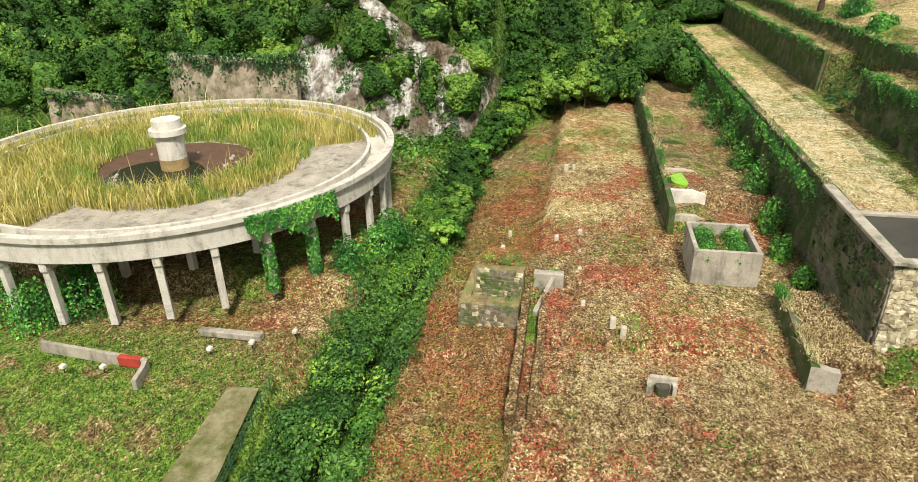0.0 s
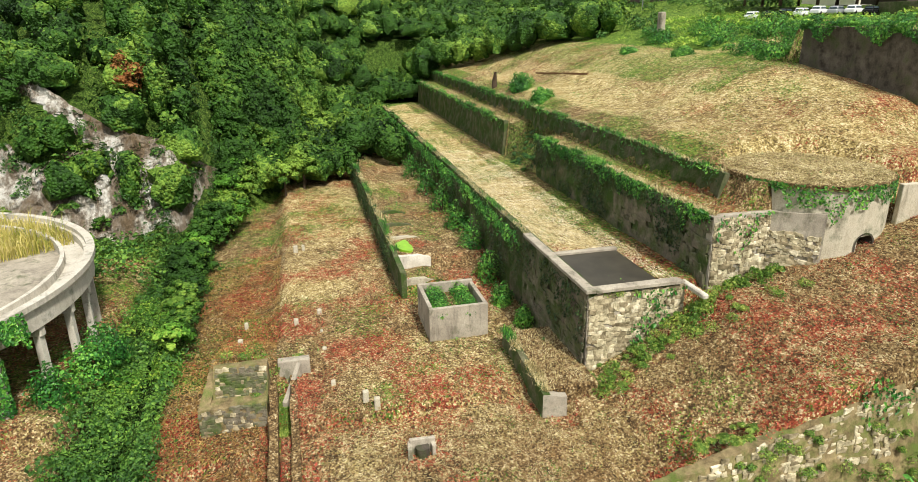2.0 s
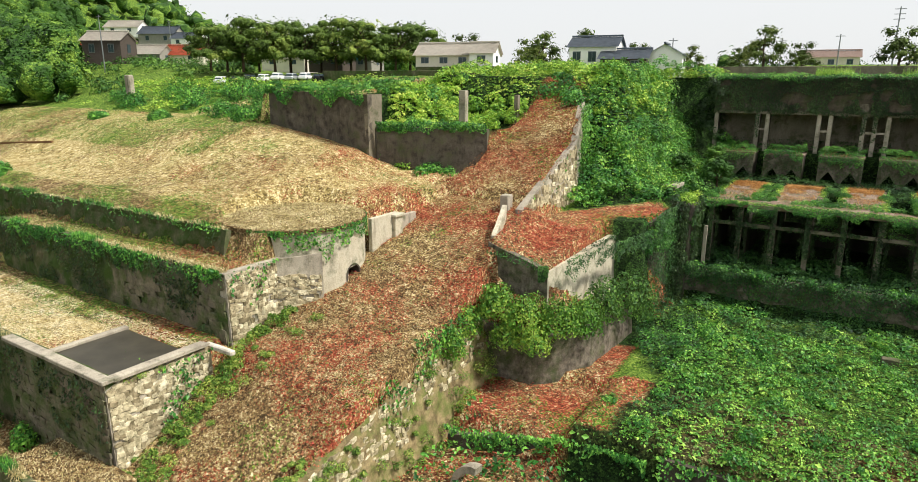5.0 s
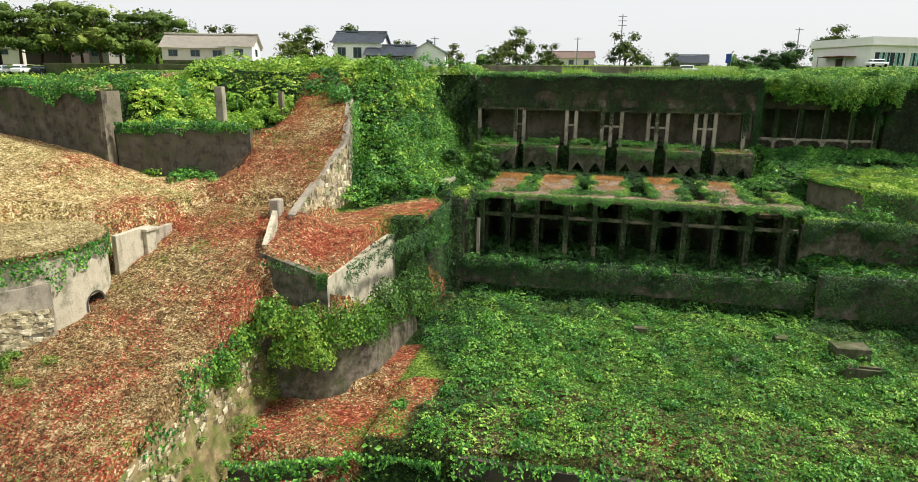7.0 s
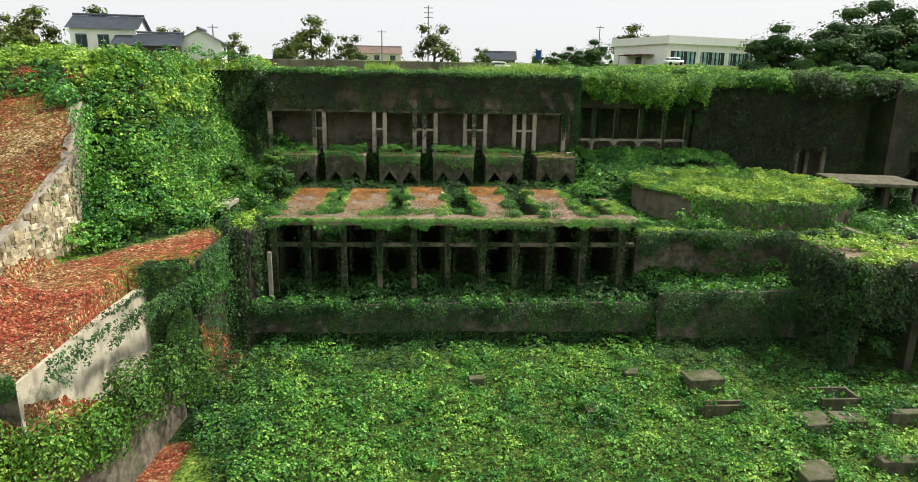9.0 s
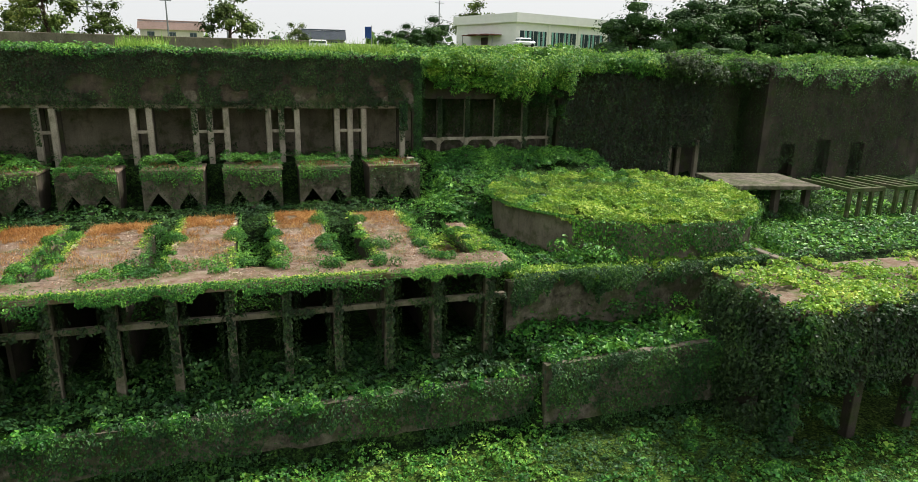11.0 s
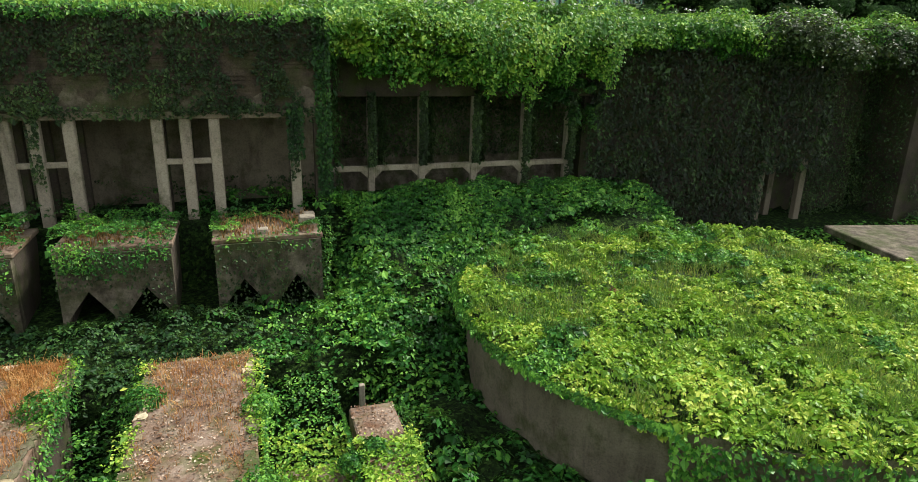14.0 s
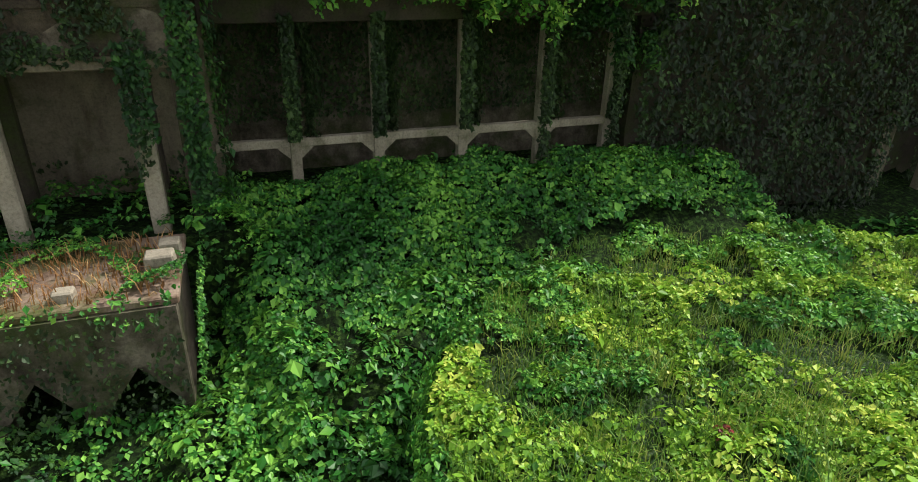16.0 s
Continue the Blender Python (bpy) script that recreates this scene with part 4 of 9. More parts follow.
# ---- ore bunkers below the facade ----
BUNKERS = ((-23.4, -18.0), (-16.6, -11.4), (-9.4, -3.9), (-2.1, 3.4), (5.1, 10.2), (12.2, 17.5))
for n, (x0, x1) in enumerate(BUNKERS):
    bk = thing("ore_bunker", ((x0 + x1) / 2, 26, 7), "dark concrete ore bunker with pointed chute mouths, creepers on top", "bunker", "", "row of bunkers")
    bm = bmesh.new()
    # front with two notched mouths
    w = x1 - x0
    prof = [(x0, 7.0), (x0, 10.9), (x1, 10.9), (x1, 7.0)]
    for f in (0.75, 0.25):
        cx = x0 + w * f
        prof += [(cx + 1.1, 7.0), (cx + 0.95, 7.7), (cx, 9.0), (cx - 0.95, 7.7), (cx - 1.1, 7.0)]
    vs = [bm.verts.new((px, 24.1, pz)) for px, pz in prof]
    f = bm.faces.new(vs)
    r = bmesh.ops.extrude_face_region(bm, geom=[f])
    bmesh.ops.translate(bm, verts=[v for v in r["geom"] if isinstance(v, bmesh.types.BMVert)], vec=(0, 0.5, 0))
    bmesh.ops.recalc_face_normals(bm, faces=bm.faces)
    part("front", bm, M_BUNK, bk)
    for xx in (x0, x1 - 0.4):
        bm = bmesh.new()
        box(bm, xx, xx + 0.4, 24.6, 28.4, 6.8, 10.9, 0.03)
        part("side", bm, M_CONC_DARK, bk)
    bm = bmesh.new()
    box(bm, x0 - 0.1, x1 + 0.1, 24.2, 28.6, 10.9, 11.15, 0.04)
    part("top", bm, M_DECK, bk)

# ---- portico east of the facade and the long ivy wall ----
portico = thing("portico", (29, 32.5, 11), "concrete frame of slim posts under hanging creepers", "portico")
for x in (21.8, 25.2, 28.9, 32.6, 36.0):
    bm = bmesh.new()
    box(bm, x - 0.22, x + 0.22, 32.3, 32.75, 10, 17.6, 0.04)
    part("post", bm, M_CONC, portico)
bm = bmesh.new()
box(bm, 18.8, 36.2, 32.35, 32.7, 12.7, 13.05, 0.03)
part("beam", bm, M_CONC, portico)
for x in (21.8, 25.2, 28.9, 32.6):
    for sgn in (-1, 1):
        bm = bmesh.new()
        tri = [bm.verts.new((x + sgn * dx, 32.37, z_)) for dx, z_ in ((0.2, 12.72), (0.75, 12.72), (0.2, 12.2))]
        f_ = bm.faces.new(tri)
        g_ = bmesh.ops.extrude_face_region(bm, geom=[f_])
        bmesh.ops.translate(bm, verts=[v for v in g_["geom"] if isinstance(v, bmesh.types.BMVert)], vec=(0, 0.3, 0))
        bmesh.ops.recalc_face_normals(bm, faces=bm.faces)
        part("haunch", bm, M_CONC, portico)
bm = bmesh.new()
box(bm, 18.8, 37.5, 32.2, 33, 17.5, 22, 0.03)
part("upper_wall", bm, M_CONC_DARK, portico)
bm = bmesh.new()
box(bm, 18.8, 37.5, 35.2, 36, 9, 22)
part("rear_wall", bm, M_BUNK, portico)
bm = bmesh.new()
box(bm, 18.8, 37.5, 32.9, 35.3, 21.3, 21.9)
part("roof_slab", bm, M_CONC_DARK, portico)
retaining("wall_ivy_east", [(37.2, 32.6), (53.0, 32.6)], 1.2, [22, 22], [6, 5], M_CONC_DARK, "tall wall wholly covered in dark ivy", 0.0, 0.2, 20)
retaining("wall_ivy_lintel", [(53.0, 32.6), (59.2, 32.6)], 1.2, [22, 22], [12.1, 12.1], M_CONC_DARK, "ivy-covered wall over a dark recess", 0.0, 0.2, 24)
retaining("wall_ivy_far", [(53.0, 34.6), (66.0, 34.6)], 1.2, [22, 22], [5, 5], M_CONC_DARK, "tall dark ivy wall set back over an opening", 0.0, 0.2, 21)

# ---- the round tank ----
TX, TY, TR = 36.0, 15.0, 12.7
tank = thing("round_tank", (TX, TY, 5), "round concrete thickener tank overgrown with bright creeper", "tank")
bm = bmesh.new()
disc_wall(bm, TX, TY, TR, 4.5, 9.0, 120, False, 0.03)
part("wall", bm, M_COL, tank, smooth=True)
bm = bmesh.new()
disc_wall(bm, TX, TY, TR - 0.05, 8.4, 8.85, 96, True, 0.0, rows=1)
part("fill", bm, M_TANKFLOOR, tank)

# ---- vine-hung block at the field's east side ----
block = thing("vine_block", (45, -6, -5), "big concrete block hung all round with creepers", "ruin block")
bm = bmesh.new()
box(bm, 35.2, 62, -10.6, -1.6, 5.2, 6.0, 0.1)
part("roof", bm, M_DECK, block)
bm = bmesh.new()
box(bm, 36.0, 61.5, -3.6, -2.4, -5.2, 5.25)
part("rear_wall", bm, M_CONC_DARK, block)
bm = bmesh.new()
box(bm, 35.4, 36.0, -7.0, -2.4, -5.2, 5.25)
part("side_wall", bm, M_CONC_DARK, block)
for x in (35.8, 41.5, 47, 53):
    bm = bmesh.new()
    box(bm, x, x + 0.8, -10.2, -9.4, -5.4, 5.25, 0.05)
    part("pier", bm, M_CONC_DARK, block)

# ---- east wing: low roof slab, open frames and the tall wall with doorways ----
wing = thing("low_roof", (54, 17, 6), "flat pale concrete roof slab on short piers", "roof slab")
bm = bmesh.new()
box(bm, -5.2, 5.2, -4.4, 4.4, 8.9, 9.35, 0.06)
bmesh.ops.rotate(bm, verts=bm.verts, matrix=Matrix.Rotation(radians(-12), 3, "Z"))
bmesh.ops.translate(bm, verts=bm.verts, vec=(56, 18.5, 0))
part("slab", bm, M_BUNK, wing)
for dx, dy in ((-4.2, -3), (-4, 3), (0, -3.4), (4.2, -3.4), (4, 3.2)):
    bm = bmesh.new()
    box(bm, 56 + dx - 0.35, 56 + dx + 0.35, 18.5 + dy - 0.35, 18.5 + dy + 0.35, 4.8, 9.0, 0.04)
    part("pier", bm, M_CONC_DARK, wing)
for x0 in (64.5, 71.5):
    fr = thing("open_frame", (x0 + 2.4, 17, 5), "mossy open concrete frame with thin beams", "frame", "", "open frames")
    bm = bmesh.new()
    box(bm, x0, x0 + 5.2, 13.2, 13.6, 8.4, 8.9, 0.04)
    part("front_beam", bm, M_WALL_MOSS, fr)
    for k in range(4):
        bm = bmesh.new()
        box(bm, x0 + k * 1.6, x0 + k * 1.6 + 0.4, 13.6, 20.5, 8.45, 8.9, 0.04)
        part("rafter", bm, M_WALL_MOSS, fr)
        bm = bmesh.new()
        box(bm, x0 + k * 1.6, x0 + k * 1.6 + 0.4, 13.2, 13.6, 4.8, 8.45, 0.03)
        part("post", bm, M_WALL_MOSS, fr)
# dark concrete here stands for the shade of the trees above
wing_wall = thing("wall_east_wing", (80, 30.5, 5), "tall streaked concrete wall with doorways and ivy", "wall", "structure")
for nm, a_, b_, z0_ in (("pier", 67.4, 70.2, 5), ("lintel", 70.2, 72.6, 11.8), ("pier", 72.6, 76.2, 5), ("lintel", 76.2, 78.8, 12.2), ("pier", 78.8, 82.5, 5), ("lintel", 82.5, 85, 11.8), ("pier", 85, 96, 5)):
    bm = bmesh.new()
    box(bm, a_, b_, 30.2, 31.0, z0_, 21.8)
    part(nm, bm, M_CONC_DARK, wing_wall)
bm = bmesh.new()
box(bm, 66.7, 67.4, 30.2, 36, 5, 21.8)
part("return", bm, M_CONC_DARK, wing_wall)
bm = bmesh.new()
box(bm, 67.4, 96, 33.4, 34.0, 5, 21.6)
solid("wall_east_wing_rear", bm, M_CONC_DARK, "dark inner wall behind the doorways", "wall")

# ---- the great thickener across the stream ----
CX, CY, R0 = -68.6, -127.0, 25.0
thick = thing("great_thickener", (CX, CY, -9.5), "huge round raised concrete basin on slim columns, reeds inside", "thickener")


def ring(bm, r_in, r_out, z0, z1, n=144):
    prof = [(r_in, z0), (r_out, z0), (r_out, z1), (r_in, z1)]
    rs = [[bm.verts.new((CX + r * math.cos(2 * math.pi * i / n), CY + r * math.sin(2 * math.pi * i / n), z)) for i in range(n)] for r, z in prof]
    for k in range(4):
        a, b = rs[k], rs[(k + 1) % 4]
        for i in range(n):
            j = (i + 1) % n
            bm.faces.new((a[i], a[j], b[j], b[i]))
    bmesh.ops.recalc_face_normals(bm, faces=bm.faces)


for nm, a, b, z0, z1 in (("rim", 24.2, 25.0, -1.4, -0.9), ("outer_wall", 23.9, 24.6, -3.4, -1.4), ("launder", 22.0, 24.0, -2.6, -2.3), ("inner_lip", 21.7, 22.1, -2.6, -1.5)):
    bm = bmesh.new()
    ring(bm, a, b, z0, z1)
    part(nm, bm, M_RIM, thick)
bm = bmesh.new()
disc_wall(bm, CX, CY, 23.8, -3.5, -2.6, 96, True, 0, rows=1)
part("basin_slab", bm, M_CONC, thick)
bm = bmesh.new()
disc_wall(bm, CX, CY, 23.7, -3.6, -3.5, 96, True, 0, rows=1)
part("underside", bm, M_CONC, thick)
for i in range(32):
    a = radians(15.0 + 11.25 * i)
    x, y = CX + 23.9 * math.cos(a), CY + 23.9 * math.sin(a)
    bm = bmesh.new()
    box(bm, -0.32, 0.32, -0.32, 0.32, -9.8, -4.3, 0.03)
    box(bm, -0.9, 0.55, -0.35, 0.35, -4.4, -3.4, 0.1)
    bmesh.ops.rotate(bm, verts=bm.verts, matrix=Matrix.Rotation(a, 3, "Z"))
    bmesh.ops.translate(bm, verts=bm.verts, vec=(x, y, 0))
    part("column", bm, M_RIM, thick)
for i in range(14):
    a = 2 * math.pi * (i + 0.2) / 14
    bm = bmesh.new()
    x, y = CX + 15 * math.cos(a), CY + 15 * math.sin(a)
    box(bm, x - 0.35, x + 0.35, y - 0.35, y + 0.35, -9.8, -3.5, 0.03)
    part("inner_column", bm, M_CONC_WHITE, thick)
hub = thing("hub_post", (-66.2, -126.4, -2.6), "white round centre post with a flanged head standing in water", "post")
bm = bmesh.new()
disc_wall(bm, -66.2, -126.4, 1.5, -2.8, 2.2, 32, True, 0.02)
part("shaft", bm, M_CONC_WHITE, hub)
bm = bmesh.new()
disc_wall(bm, -66.2, -126.4, 2.0, 1.6, 2.2, 32, True, 0.02, rows=1)
part("flange", bm, M_CONC_WHITE, hub)
bm = bmesh.new()
disc_wall(bm, -66.2, -126.4, 1.55, 2.2, 3.2, 32, True, 0.02, rows=1)
part("head", bm, M_CONC_WHITE, hub)
bm = bmesh.new()
disc_wall(bm, -66.2, -126.4, 1.54, -2.7, -1.2, 32, False, 0.02, rows=2)
part("tide_mark", bm, concrete_mat("tide_stain", lin("8a7048"), lin("b09a6a"), lin("6a5232"), 0.1), hub, "brown water stain round the foot")

# ---- loose ruins on the lower terrace ----
def block_thing(name, dims, mat, label, category, bevel=0.06, taper=0.0, group=""):
    bm = bmesh.new()
    box(bm, *dims, bevel, taper=taper)
    return tagged(solid(name, bm, mat, label, category, ""), group=group)


planter = thing("concrete_tank", (-60.5, -67.5, -8), "square open concrete tank filled with shrubs", "tank")
for nm, d in (("front_wall", (-57.9, -57.5, -70.4, -64.6, -8.4, -4.7)), ("rear_wall", (-63.6, -63.2, -70.4, -64.6, -8.4, -4.5)),
              ("side_wall", (-63.2, -57.9, -70.4, -70.0, -8.4, -4.6)), ("side_wall", (-63.2, -57.9, -65.0, -64.6, -8.4, -4.7))):
    bm = bmesh.new()
    box(bm, *d, 0.04)
    part(nm, bm, M_CONC, planter)
bm = bmesh.new()
box(bm, -63.2, -57.9, -70.0, -65.0, -8.2, -5.6)
part("soil", bm, M_GROUND, planter)

basins = thing("stepped_basins", (-76, -69, -8), "stepped pale concrete basins behind a mossy wall", "basin")
for x0, zt, m, sd in ((-69.6, -6.5, M_STREAK, 71), (-73.6, -5.15, M_CONC_WHITE, 72), (-80.4, -5.0, M_STREAK, 73), (-86.0, -4.95, M_WALL_MOSS, 74), (-92, -4.9, M_WALL_MOSS, 75)):
    bm = bmesh.new()
    sweep_wall(bm, [(x0, -71.1), (x0 - 0.1, -68.4), (x0 - 0.5, -66.8)], 0.7, [zt, zt - 0.05, zt - 0.5], [-8.6, -8.6, -8.4], 0.03, 0.45, 0.16, sd)
    part("cross_wall", bm, m, basins)
bm = bmesh.new()
vs = [bm.verts.new((-77.4 + (1.9 + 0.4 * math.sin(3 * q)) * math.cos(q), -69.5 + (1.1 + 0.25 * math.sin(2 * q + 1)) * math.sin(q), -5.12)) for q in np.linspace(0, 2 * math.pi, 28, endpoint=False)]
bmesh.ops.extrude_face_region(bm, geom=[bm.faces.new(vs)])
bmesh.ops.translate(bm, verts=vs, vec=(0, 0, -0.4))
bmesh.ops.recalc_face_normals(bm, faces=bm.faces)
part("algae_pool", bm, plain_mat("algae", lin("7fae2a"), 0.3, 0, 0.3, 2), basins, "bright green algae pool")

spur = thing("wall_spur", (-49, -62, -8), "low dark masonry spur with a pale broken end", "masonry spur")
bm = bmesh.new()
sweep_wall(bm, [(-55.0, -63.9), (-43.6, -64.3)], 0.6, [-6.2, -6.4], [-9, -9.4], 0.03, 0.8, 0.15, 41)
part("side", bm, M_WALL_MOSS, spur)
bm = bmesh.new()
sweep_wall(bm, [(-43.6, -64.3), (-43.3, -62.4)], 0.7, [-6.4, -6.7], [-9.4, -9.0], 0.05, 0.4, 0.15, 42)
part("broken_end", bm, M_CONC, spur)
bm = bmesh.new()
box(bm, -54.5, -44.2, -63.6, -59.3, -8.6, -6.35, 0.1)
part("fill", bm, M_GROUND, spur)

for x, y, s, h in ((-48.8, -77.5, 0.24, 1.0), (-47.9, -76.7, 0.24, 0.8)):
    block_thing("marker_post", (x - s, x + s, y - s, y + s, -8.3, -8 + h), M_STREAK, "short square white concrete post", "post", 0.04, 0.05, "marker posts")
for x, y, s, h in ((-64.8, -82.8, 0.4, 0.7), (-66.7, -80.4, 0.4, 0.6), (-62.4, -80.4, 0.25, 0.3), (-58.6, -80.3, 0.35, 0.3), (-52.2, -79.9, 0.35, 0.4), (-86.8, -82.6, 0.5, 1.1), (-87.2, -81.6, 0.35, 1.0), (-70, -88.2, 0.35, 0.8), (-64.7, -88.4, 0.4, 0.7)):
    zb = float(ground_z(x, y))
    block_thing("stone_block", (x - s * 0.75, x + s * 0.75, y - s * 0.6, y + s * 0.6, zb - 0.3, zb + h * 0.8), M_STREAK, "small pale concrete block standing in dry leaves", "block", 0.06, 0.08, "scattered blocks")

pit = thing("inlet_box", (-41, -74.3, -8.4), "small broken concrete inlet box with a dark mouth", "inlet")
for nm, pts, tops in (("side", [(-42.4, -75.2), (-41.6, -75.3)], [-7.7, -7.9]), ("rear", [(-42.5, -73.2), (-42.4, -75.1)], [-7.6, -7.5]), ("side", [(-41.8, -73.2), (-42.5, -73.3)], [-8.0, -7.8])):
    bm = bmesh.new()
    sweep_wall(bm, pts, 0.3, tops, [-9.2, -9.2], 0.0, 0.4, 0.12, 56)
    part(nm, bm, M_CONC, pit)
# solid dark disc in place of a hole; its colour is the shade inside
bm = bmesh.new()
disc_wall(bm, -41.9, -74.2, 0.5, -8.8, -8.0, 18, True, 0.05, rows=1)
part("mouth", bm, M_CONC_DARK, pit, "dark disc painted for the shaded mouth")

abut = thing("stone_abutment", (-55, -88, -11), "two-stepped rubble abutment with red litter on its ledge", "abutment")
bm = bmesh.new()
sweep_wall(bm, [(-51.3, -90.7), (-51.2, -85.4)], 2.6, [-8.3, -8.2], [-11.4, -11], 0.06, 0.6, 0.12, 51)
part("lower_tier", bm, M_BANK, abut)
bm = bmesh.new()
sweep_wall(bm, [(-54.2, -89.6), (-53.8, -85.2)], 0.8, [-6.3, -6.0], [-9, -9], 0.55, 0.6, 0.15, 52)
part("upper_tier", bm, M_BANK, abut)
bm = bmesh.new()
sweep_wall(bm, [(-57.0, -90.0), (-51.4, -90.7)], 0.8, [-6.8, -8.4], [-11.5, -11.5], 0.05, 0.6, 0.12, 53)
part("wing", bm, M_BANK, abut)
pier = thing("concrete_pier", (-54, -83, -10), "pale concrete pier with a sloping wing beside a narrow channel", "pier")
bm = bmesh.new()
box(bm, -55.4, -54.6, -84.4, -81.7, -11, -6.6, 0.06)
part("head", bm, M_CONC, pier)
bm = bmesh.new()
sweep_wall(bm, [(-54.6, -82.8), (-52.4, -84.2)], 0.4, [-6.8, -9.2], [-11, -11.5], 0.0, 0.5, 0.04, 54)
part("wing", bm, M_CONC, pier)
bm = bmesh.new()
sweep_wall(bm, [(-55, -85.3), (-38.0, -85.0)], 0.7, [-8.3, -8.9], [-12, -12.5], 0.05, 0.6, 0.25, 55)
part("channel_wall", bm, M_GROUND, pier)

# low ruins at the foot of the platform
arc = thing("broken_arch", (-25.4, -44, -9), "stub of a pale concrete arch above the slope", "arch stub")
bm = bmesh.new()
arcs = [[bm.verts.new((-25.2 - r * math.cos(math.pi * 0.55 * i / 9), -44.4, -9.4 + r * 1.25 * math.sin(math.pi * 0.55 * i / 9))) for i in range(10)] for r in (1.5, 2.0)]
sheet = [bm.faces.new((arcs[0][i], arcs[0][i + 1], arcs[1][i + 1], arcs[1][i])) for i in range(9)]
grown_ = bmesh.ops.extrude_face_region(bm, geom=sheet)
bmesh.ops.translate(bm, verts=[v for v in grown_["geom"] if isinstance(v, bmesh.types.BMVert)], vec=(0.15, 0.8, 0))
bmesh.ops.recalc_face_normals(bm, faces=bm.faces)
part("rib", bm, M_CONC, arc)
bm = bmesh.new()
sweep_wall(bm, [(-30, -40.5), (-21.5, -37.6), (-14, -37.4)], 0.6, [-7.6, -6.9, -6.4], [-11, -11, -11], 0.02, 0.8, 0.12, 61)
solid("wall_leaf_ledge", bm, M_CONC_DARK, "dark low wall at the edge of the leaf-strewn ledge", "wall")
block_thing("gate_post", (-20.8, -20.3, -36.3, -35.8, -9.6, -6.3), M_CONC, "single leaning weathered concrete post", "post", 0.05, 0.1)
block_thing("pipe_beam", (-47.6, -44.2, -50.6, -50.1, -0.3, 0.15), M_CONC_WHITE, "pale concrete pipe beam sticking out of the terrace end", "beam", 0.1)
col = block_thing("ledge_column", (-49.4, -48.4, -8.9, -8.1, 15, 20.1), M_CONC, "square weathered concrete column above creepers", "column", 0.05)
block_thing("ledge_column", (-44.7, -44.1, -2.4, -1.8, 15, 19.5), M_COL, "short weathered concrete stub among creepers", "column", 0.05)
block_thing("grass_stump", (-118, -116.6, -13.5, -12.4, 18.5, 22.0), M_CONC, "old concrete stump among shrubs", "stump", 0.2)

plank = thing("timber_plank", (-119.0, -32.3, 11.1), "long weathered timber plank lying on the dry meadow", "plank")
bm = bmesh.new()
sweep_wall(bm, [(-128.1, -33.6), (-109.9, -31.0)], 0.35, [10.9, 12.0], [10.3, 11.4], 0, 1.0, 0.05, 91)
part("board", bm, plain_mat("weathered_timber", lin("7d5c40"), 0.8, 0, 0.3, 4), plank)

# small hut slab and creeper tower beside the deck
hut = thing("hut_slab", (-26.8, 6.3, 5), "small slab roof with rust-red litter over a dark recess", "slab roof")
bm = bmesh.new()
box(bm, -29.6, -24.0, 4.6, 8.4, 7.7, 8.15, 0.06)
part("slab", bm, M_CONC, hut)
for x in (-29.3, -24.7):
    bm = bmesh.new()
    box(bm, x, x + 0.4, 4.9, 5.3, 3, 7.75, 0.03)
    part("post", bm, M_CONC, hut)
bm = bmesh.new()
box(bm, -29.5, -24.2, 7.7, 8.2, 3, 7.75)
part("rear_wall", bm, M_CONC_DARK, hut)
block_thing("creeper_tower", (-22.3, -20.2, -3.3, 2.6, -5.2, 7.2), M_CONC_DARK, "square concrete tower wrapped in creepers", "tower", 0.1)
block_thing("leaning_post", (18.0, 18.24, 15.9, 16.14, 3.6, 6.6), M_CONC, "small pale post standing in creepers", "post", 0.03)
block_thing("leaning_post", (-18.9, -18.5, -1.6, -1.2, -0.6, 4.6), M_CONC, "slim pale concrete post before the deck", "post", 0.03)

